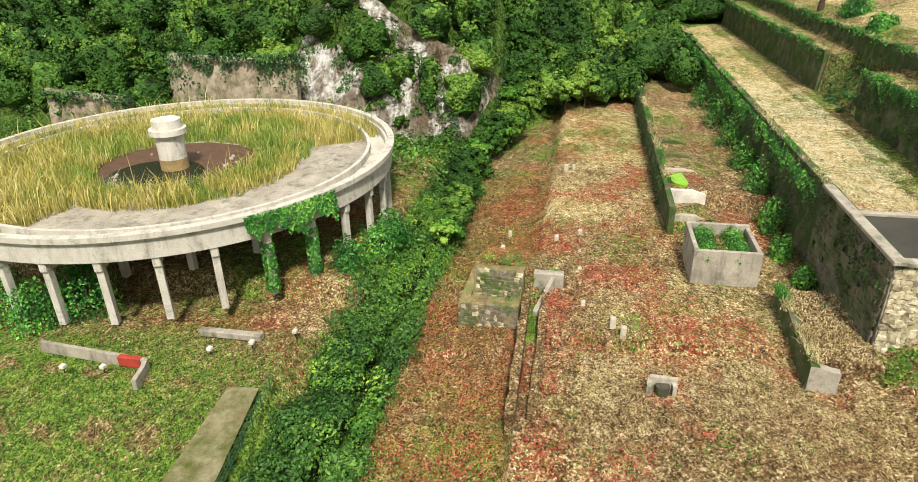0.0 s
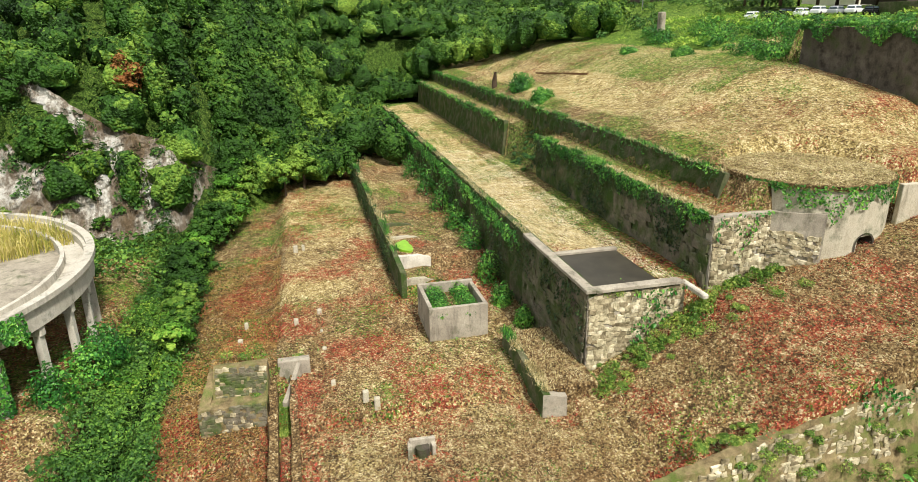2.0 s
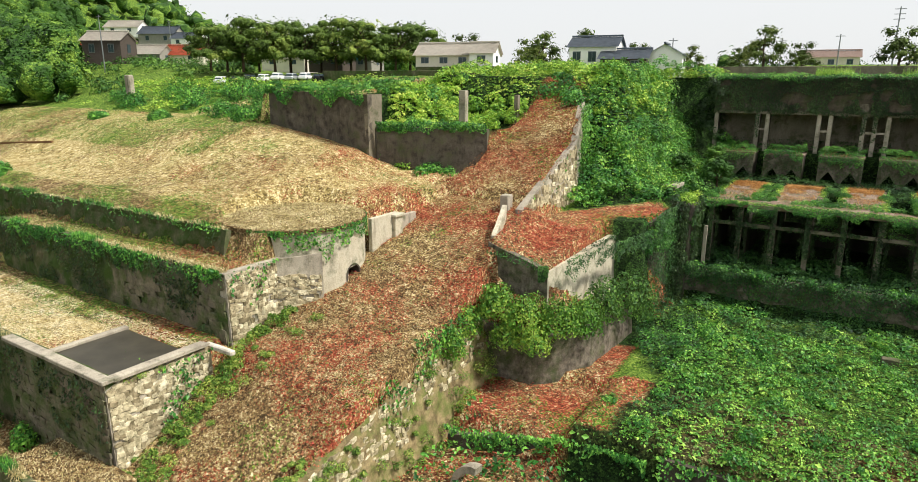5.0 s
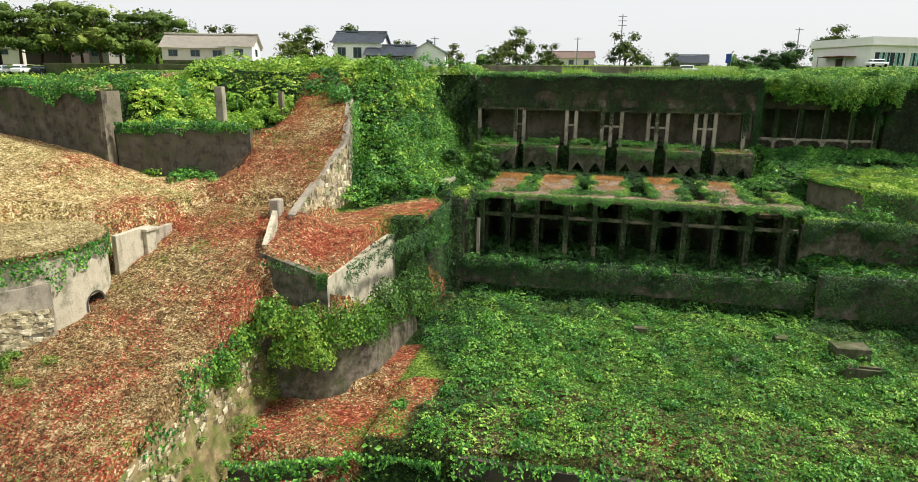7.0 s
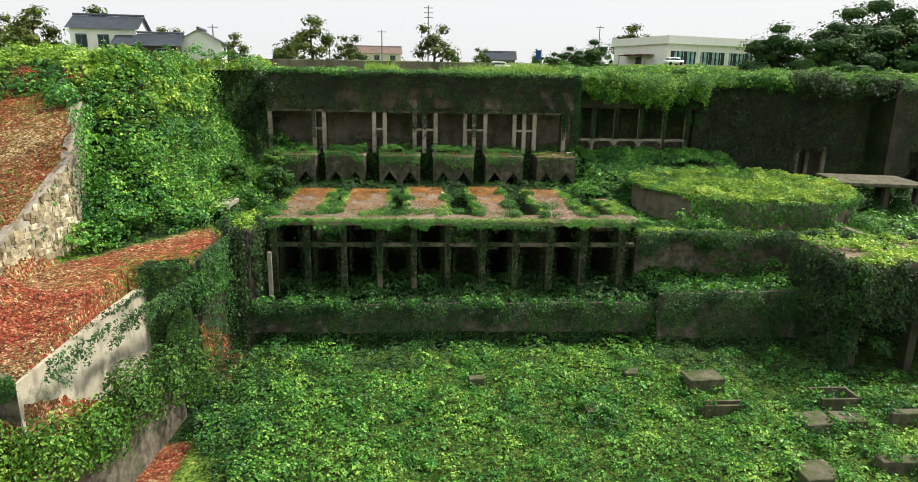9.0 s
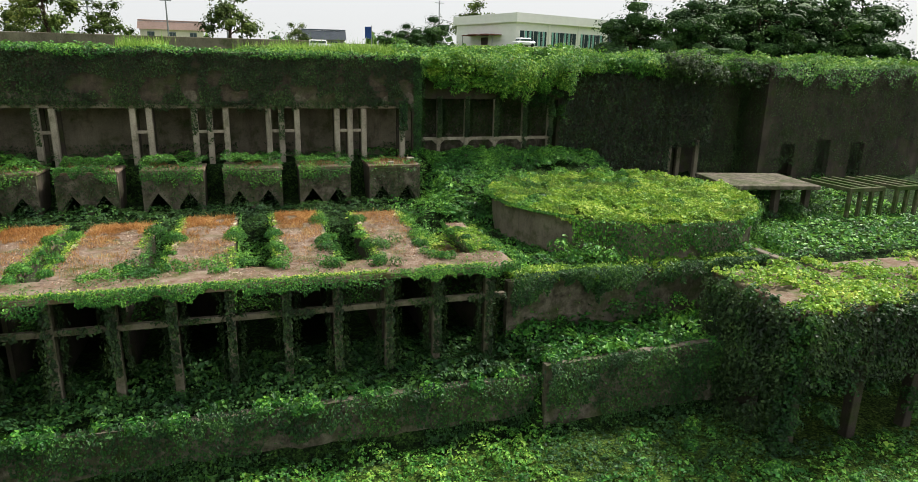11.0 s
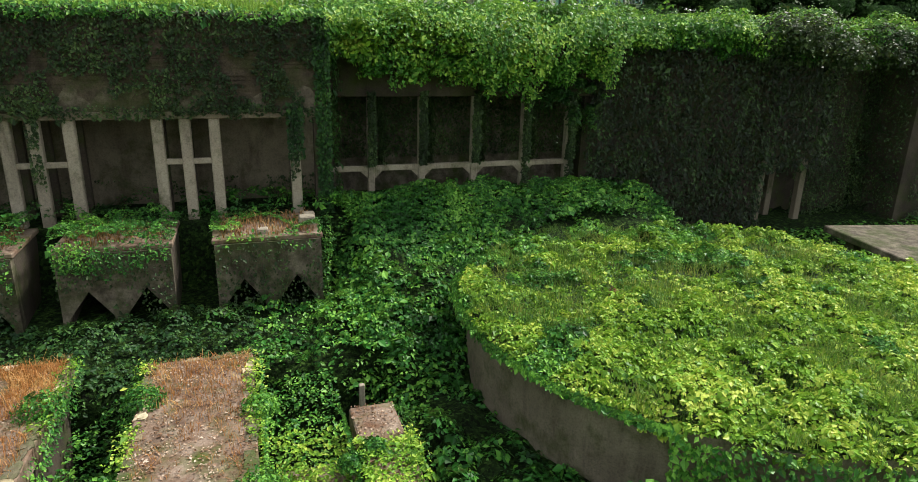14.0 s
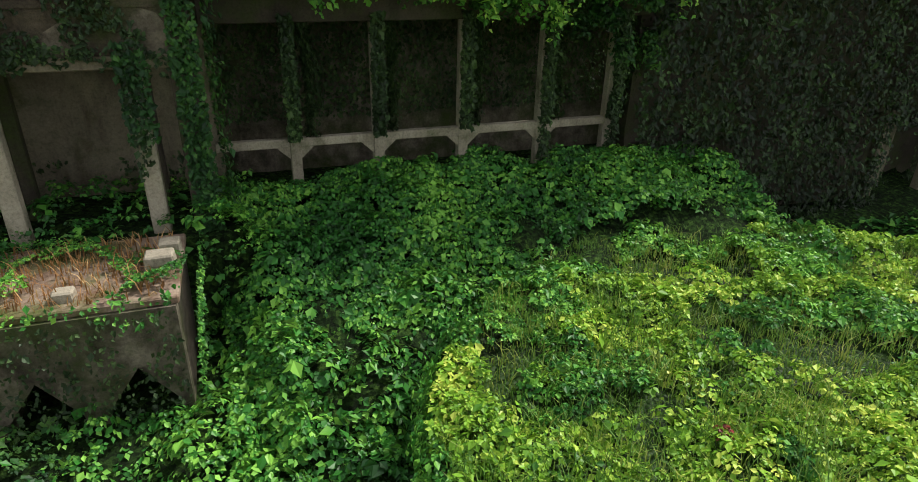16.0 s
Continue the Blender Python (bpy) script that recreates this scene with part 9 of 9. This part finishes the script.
car(47.2, 68.6, float(ground_z(47.2, 68.6)) + 0.02, 0.25, paints[0], "white parked hatchback before the white building")
car(10.5, 58, 23.0, 0.1, paints[0], "white parked hatchback behind the grass")


def pole(x, y, z, h, arms, label):
    th = thing("utility_pole", (x, y, z), label, "pole", "", "utility poles")
    bm = bmesh.new()
    tube(bm, [Vector((x, y, z - 1)), Vector((x, y, z + h))], [0.16, 0.1], 8)
    part("shaft", bm, M_METAL, th)
    for k in range(arms):
        bm = bmesh.new()
        box(bm, x - 0.9, x + 0.9, y - 0.05, y + 0.05, z + h - 0.5 - k * 0.9, z + h - 0.38 - k * 0.9)
        part("arm", bm, M_METAL, th)
    return th


pole(-2.3, 69.6, 22.5, 12.6, 3, "tall grey utility pole with cross arms")
for x, y, h, a in ((-41, 60, 8, 1), (-56, 55, 8, 1), (-22, 72, 8, 2), (-3 - 178 * math.sin(radians(60.8)), -81 + 178 * math.cos(radians(60.8)), 13, 1), (-3 - 220 * math.sin(radians(56)), -81 + 220 * math.cos(radians(56)), 12, 3), (38, 92, 9, 1), (-12, 80, 7, 1)):
    pole(x, y, float(ground_z(x, y)), h, a, "slim grey utility pole")
sg = thing("blue_sign", (19, 66, 23), "small blue sign board on a post", "sign")
bm = bmesh.new()
box(bm, 18.6, 19.6, 65.9, 66.0, 25.2, 27.0)
part("board", bm, plain_mat("sign_blue", lin("24478c"), 0.4), sg)
bm = bmesh.new()
box(bm, 19.6, 19.72, 65.9, 66.02, 22.5, 27.2)
part("post", bm, M_METAL, sg)
for x0, x1, y0, y1, zt, lab in ((-58, 8, 42.6, 43.1, 23.9, "long grey concrete garden wall behind the vines"), (-96, -60, 14, 14.4, 23.0, "dark mossy block wall beside the car park"), (-75, -58, 16.4, 16.8, 23.7, "low dark fence wall before the white house")):
    bm = bmesh.new()
    box(bm, x0, x1, y0, y1, 20, zt, 0.05)
    solid("wall_garden", bm, M_COL if x0 == -58 else M_WALL_MOSS, lab, "wall")

# ---- loose straw and leaves on the terraces ----
def strew(name, n, area, size, slim, mat, label, category, test=None, lift=0.08, tilt=0.3):
    x, y, z = on_ground(*area, n)
    if test is not None:
        k = test(x, y)
        x, y, z = x[k], y[k], z[k]
    z = rough_ground(x, y)
    return stuff(name, leaf_mesh(name, np.stack([x, y, z + lift * rng.uniform(0.3, 1.5, len(x))], 1), np.tile(UP, (len(x), 1)), size, mat, tilt, slim), label, category)


off = lambda x, y: (np.abs(y + 59) > 0.8) & (np.abs(y + 48) > 0.8) & (np.abs(y + 44) > 0.6)
strew("main_straw", 33000, (-110, -48, -58.4, -50.5), 0.34, 0.08, leaf_mat("pale_straw", lin("a8966a"), lin("e2d4aa"), lin("fdf6e0"), 0.35, 0.8, 0.15), "cut pale straw lying on the main terrace", "straw", lambda x, y: ~((x > -56.5) & (y < -52)) & (fbm(x, y, 4, 71) + 0.35 * (y < -52.5) > -0.1))
strew("meadow_straw", 28000, (-110, -46, -47.5, -17.5), 0.34, 0.1, M_DRY, "cut dry grass on the upper meadow", "straw", lambda x, y: (np.abs(y + 44) > 0.6) & (np.hypot(x + 51.2, y + 36.5) > 7.4) & (fbm(x, y, 5, 73) > 0.0))
strew("meadow_leaves", 22000, (-76, -46, -47.5, -18), 0.12, 0.5, leaf_mat("meadow_rust_leaf", lin("5a3420"), lin("96623c"), lin("c8a070"), 0.5, 0.85, 0.1), "rust-brown leaves on the upper meadow", "leaf litter", lambda x, y: (np.abs(y + 44) > 0.6) & (np.hypot(x + 51.2, y + 36.5) > 7.4) & (fbm(x, y, 6, 82) + 0.03 * (x + 62) > -0.15))
dead = leaf_mat("dead_leaf", lin("5a4028"), lin("967448"), lin("dccaa0"), 0.9, 0.85, 0.1)
strew("terrace_leaves", 33000, (-90, -36, -84, -60), 0.115, 0.55, dead, "dry curled leaves strewn over the lower terrace", "leaf litter", lambda x, y: ((y < -71.5) | (x > -73)) & (fbm(x, y, 7, 66) + 0.5 * fbm(x, y, 2.2, 67) > -0.12))
strew("incline_leaves", 36000, (-46.5, -26.5, -68, -18), 0.115, 0.55, dead, "dry curled leaves strewn over the incline", "leaf litter", lambda x, y: ((x < -33.4) | (y > -28)) & (fbm(x * 1.6, y * 0.6, 6, 68) + 0.4 * fbm(x, y, 1.8, 69) > -0.15))
strew("ramp_leaves", 20000, (-46, -33.5, -20, 6), 0.12, 0.55, leaf_mat("rust_leaf", lin("5a2f1e"), lin("94593a"), lin("c49a6c"), 0.5, 0.85, 0.1), "rust-brown leaves covering the ramp", "leaf litter", lambda x, y: (x > np.interp(y, [-19, -10, 2, 8], [-46, -44.3, -43, -43])) & (x < np.interp(y, [-21, -7.6, 2, 9], [-33.6, -33.4, -36.5, -39.5])))
strew("floor_straw", 32000, (-120, -40, -84, -60), 0.26, 0.09, M_DRY, "pale dry grass in patches on the lower terrace", "straw", lambda x, y: ((y < -71.5) | (x > -73)) & (fbm(x, y, 6, 78) + 0.5 * fbm(x, y, 1.8, 79) > -0.02))
strew("incline_straw", 30000, (-46.5, -33.5, -80, -22), 0.26, 0.11, M_DRY, "pale dry grass in patches on the incline", "straw", lambda x, y: fbm(x * 2.2, y * 0.5, 6, 80) + 0.4 * fbm(x, y, 1.8, 81) - 0.35 * smooth(-37, -31, y) > -0.05)
redtest = lambda x, y: fbm(x, y, 5, 12) + 0.4 * fbm(x, y, 2.0, 14) > 0.24
strew("red_creeper", 90000, (-90, -26.5, -94, -18), 0.13, 0.7, M_RED, "red autumn creeper leaves in patches", "creeper", lambda x, y: (redtest(x, y) | ((x > -46) & (fbm(x, y, 5, 12) + 0.5 * fbm(x, y, 2.0, 14) + 0.4 * smooth(-40, -33, y) * smooth(-21, -25, y) > 0.16)) | ((y < -85) & (fbm(x, y, 5, 12) > 0.1))) & ((x > -46.6) | (y < -60)) & ((x < -33.4) | (y > -28) | (y < -30)), 0.14, 0.5)
strew("green_tufts", 60000, (-110, -34, -95, -19), 0.13, 0.5, M_VINE, "small green weeds among the dry leaves", "weeds", lambda x, y: (fbm(x, y, 3.2, 75) + 0.4 * fbm(x, y, 12, 76) > 0.2) & off(x, y), 0.2, 0.8)
strew("bank_straw", 18000, (-90, -28, -95, -84.6), 0.3, 0.25, leaf_mat("brown_grass", lin("5c4426"), lin("92703f"), lin("c2a468"), 0.4, 0.85, 0.15), "brown dry grass on the stream bank", "grass", None, 0.15, 0.6)
x, y, z = on_ground(-62, -24, -125, -101.5, 26000)
k = (np.hypot(x - CX, y - CY) > 25) & (x > -48) & ~((np.abs(y + 104.3 - (x + 31) * -0.14) < 1.8) & (x > -38.6))
stuff("lawn_grass", blade_mesh("lawn_grass", np.stack([x, y, z], 1)[k], 0.16, 0.05, leaf_mat("lawn_blade", lin("3c5a1c"), lin("67862c"), lin("a3a850"), 0.3, 0.7, 0.25), 0.7), "short mown lawn grass", "grass")
x, y, z = on_ground(-58.5, -43.8, -43.8, -29.2, 15000)
k = np.hypot(x - PX, y - PY) < PR
stuff("platform_grass", leaf_mesh("platform_grass", np.stack([x, y, 0 * x + 8.14], 1)[k], np.tile(UP, (k.sum(), 1)), 0.38, M_DRY, 0.4, 0.12), "dry grass on the round platform", "grass")


n = 48000
x, y = rng.uniform(-19.2, 19, n), rng.uniform(-0.1, 19, n)
k = (y < 3.4)
for x0, x1, y1 in FINGERS:
    k |= (x > x0) & (x < x1) & (y < y1)
k &= fbm(x, y, 2.2, 151) > -0.3
stuff("deck_litter", leaf_mesh("deck_litter", np.stack([x, y, 0 * x + 7.47], 1)[k], np.tile(UP, (k.sum(), 1)), 0.09, leaf_mat("deck_leaf", lin("543a28"), lin("8e6e56"), lin("d6c6b4"), 0.7, 0.85, 0.1), 0.3), "brown and grey leaf litter on the deck", "leaf litter")
k = (x > 13.7) & (x < 17.1) & (y > 3.4) & (y < 11.5)
x, y = rng.uniform(13.7, 17.1, 1600), rng.uniform(8.2, 13.5, 1600)
stuff("deck_bay_vines", leaf_mesh("deck_bay_vines", np.stack([x, y, 6.3 + mounds(x, y, 0.6, 1.6, 153)], 1), np.tile(UP, (1600, 1)), 0.15, M_VINE_LIGHT, 0.5), "yellow-green creeper in the deck's open bay", "creeper")
x = np.array([b_[0] + (b_[1] - b_[0]) * u for b_ in BUNKERS for u in rng.uniform(0.05, 0.95, 700)])
y = rng.uniform(24.3, 28.4, len(x))
k = (fbm(x, y, 1.8, 155) > 0.0) | (x > 12)
stuff("bunker_grass", blade_mesh("bunker_grass", np.stack([x, y, 0 * x + 11.15], 1)[k], 0.3, 0.04, M_RUSTGRASS, 0.8), "rust-brown dry grass on the bunkers", "grass")

tops = []
for x0, x1, yw, z, n in ((-175, -62, -59.0, 0.25, 3800), (-88, -47.4, -48.1, 5.65, 4200), (-178, -103, -48.1, 5.6, 3000), (-180, -52, -44.2, 8.05, 5200), (-128, -74, -71.0, -4.55, 2200), (-54.8, -43.8, -63.9, -6.25, 1500)):
    px = rng.uniform(x0, x1, n)
    k = fbm(px, 0 * px + yw, 2.5, 181) > -0.3
    tops.append(np.stack([px, yw + rng.normal(0.1, 0.28, n), z + rng.uniform(-0.15, 0.05, n)], 1)[k])
tops = np.concatenate(tops)
fresh = fbm(tops[:, 0], tops[:, 1], 5, 183) > 0.0
stuff("wall_top_straw", blade_mesh("wall_top_straw", tops[~fresh], 0.22, 0.05, M_DRY, 1.1), "dry grass along the terrace walls' tops", "grass")
stuff("wall_top_grass", blade_mesh("wall_top_grass", tops[fresh], 0.36, 0.06, M_VINE, 0.8), "green grass along the terrace walls' tops", "grass")
n = 30
x, y = rng.uniform(-102, -89, n), rng.uniform(-49, -43.5, n)
clumps("gap_weeds", x, y, ground_z(x, y) + 0.1, rng.uniform(0.3, 0.8, n), 90, 0.22, M_VINE_MID, "weeds in the gap between the terrace walls", 0.6)
x, y = rng.uniform(-54.4, -44.4, 1600), rng.uniform(-63.5, -59.6, 1600)
stuff("spur_grass", blade_mesh("spur_grass", np.stack([x, y, np.full(1600, -6.36)], 1), 0.14, 0.05, M_DRY, 1.2), "dry grass on the masonry spur", "grass")

# ---- stones in the rubble walls ----
def stone_meshes(n=7):
    out = []
    for k in range(n):
        rr = random.Random(100 + k)
        bm = bmesh.new()
        bmesh.ops.create_cube(bm, size=1)
        bmesh.ops.bevel(bm, geom=list(bm.edges), offset=0.13, segments=1, affect="EDGES")
        for v in bm.verts:
            v.co += Vector((rr.uniform(-0.16, 0.16), rr.uniform(-0.16, 0.16), rr.uniform(-0.16, 0.16)))
        me_ = bpy.data.meshes.new("stone")
        bm.to_mesh(me_)
        bm.free()
        me_.materials.append(M_STONE)
        out.append(me_)
    return out


STONES = stone_meshes()
M_DARKSTONE = concrete_mat("dark_wall_stone", lin("5c5546"), lin("8a8270"), lin("362f26"), 0.5, 0.9, lin("455824"))
DARKSTONES = []
for me_ in STONES:
    c = me_.copy()
    c.materials.clear()
    c.materials.append(M_DARKSTONE)
    DARKSTONES.append(c)


def rubble(parent, a, b, z0, z1, w, h, limit=300, seed=1, batter=0.0, skip=0.06, kinds=None):
    """Stones in wavering courses on the face along a-b; z0 and z1 give the foot and the top at its ends."""
    rr = random.Random(seed)
    a, b = Vector((*a, 0)), Vector((*b, 0))
    length = (b - a).length
    t = (b - a) / length
    nrm = Vector((t.y, -t.x, 0))
    ang = math.atan2(t.y, t.x)
    base = origin_of(parent)
    made, z = 0, min(z0)
    top = max(z1)
    while z < top and made < limit:
        s = 0.0
        hh = h * rr.uniform(0.75, 1.25)
        while s < length and made < limit:
            ww = min(w * rr.uniform(0.45, 1.5), length - s + 0.05)
            f = min(1, max(0, (s + ww / 2) / length))
            zz = z + hh / 2 + rr.uniform(-0.09, 0.09)
            if z0[0] + (z0[1] - z0[0]) * f < zz < z1[0] + (z1[1] - z1[0]) * f - h * 0.3 and rr.random() > skip:
                o = new("stone", (kinds or STONES)[rr.randrange(len(STONES))])
                lean = batter * (z1[0] + (z1[1] - z1[0]) * f - zz)
                c = a + t * (s + ww / 2) + nrm * (lean + rr.uniform(-0.05, 0.03))
                o.matrix_basis = Matrix.Translation(Vector((c.x, c.y, zz)) - base) @ Matrix.Rotation(ang + rr.uniform(-0.06, 0.06), 4, "Z") @ Matrix.Rotation(rr.uniform(-0.3, 0.3), 4, "Y") @ Matrix.Diagonal((ww * 1.08, 0.2, hh * 1.12, 1))
                o.parent = parent
                made += 1
            s += ww
        z += hh


def named(name):
    return bpy.data.objects[name]


rubble(main_end, (-46.95, -59.2), (-46.95, -50.6), (-8.2, -3.0), (0.1, 0.1), 0.5, 0.36, 300, 1, 0.02, 0.06)
rubble(t2_end, (-47.05, -48.3), (-47.05, -43.0), (-0.9, 0.2), (5.4, 5.5), 0.46, 0.34, 215, 2, 0.03)
rubble(t2_end, (-47.0, -43.0), (-44.7, -39.8), (0.2, 0.8), (5.5, 5.7), 0.46, 0.34, 85, 3, 0.03)
rubble(named("wall_incline"), (-32.5, -62), (-32.8, -44), (-9.6, -7.0), (-7.3, -2.9), 0.5, 0.36, 190, 4, 0.3, 0.45)
rubble(named("wall_incline"), (-32.8, -44), (-33.0, -30), (-6.4, -3.0), (-2.9, 1.1), 0.5, 0.36, 110, 5, 0.3, 0.6)
rubble(named("wall_ramp"), (-33.8, -20.4), (-33.2, -7.8), (6.4, 7.2), (7.9, 14.0), 0.6, 0.46, 240, 6, 0.05)
rubble(abut, (-51.3, -90.7), (-51.2, -85.5), (-11, -10.6), (-8.3, -8.2), 0.42, 0.3, 110, 7, 0.06, 0.1, STONES[:2] + DARKSTONES[2:])
rubble(abut, (-54.2, -89.4), (-53.8, -85.3), (-8.4, -8.2), (-6.2, -6.0), 0.42, 0.3, 70, 8, 0.55, 0.1, STONES[:2] + DARKSTONES[2:])
rubble(named("wall_main_terrace"), (-62, -59.3), (-47.2, -59.3), (-8.2, -8.2), (0.1, 0.1), 0.85, 0.5, 290, 9, 0.03, 0.08, DARKSTONES)
rubble(named("wall_second_terrace"), (-64, -48.4), (-47.3, -48.4), (-0.6, -0.6), (5.3, 5.3), 0.9, 0.55, 200, 10, 0.05, 0.15, DARKSTONES)
rr = random.Random(77)
for x0, x1, y1 in FINGERS[1:5]:
    spots = [(x + rr.uniform(-0.08, 0.08), 5.5 + k * 0.5 + rr.uniform(-0.1, 0.1), 1.57) for x in (x0 + 0.2, x1 - 0.2) for k in range(int((y1 - 5.6) / 0.5))]
    spots += [(x0 + 0.3 + k * 0.5, y1 - 0.2 + rr.uniform(-0.06, 0.06), 0.0) for k in range(int((x1 - x0 - 0.4) / 0.5))]
    for x, y, turn in spots:
        if rr.random() < 0.25:
            continue
        o = new("edge_stone", (DARKSTONES if rr.random() < 0.7 else STONES)[rr.randrange(len(STONES))])
        o.matrix_basis = Matrix.Translation((x, y, 7.4)) @ Matrix.Rotation(turn + rr.uniform(-0.25, 0.25), 4, "Z") @ Matrix.Rotation(rr.uniform(-0.15, 0.15), 4, "X") @ Matrix.Diagonal((rr.uniform(0.4, 0.62), rr.uniform(0.28, 0.46), rr.uniform(0.14, 0.24), 1))
        o.parent = deck
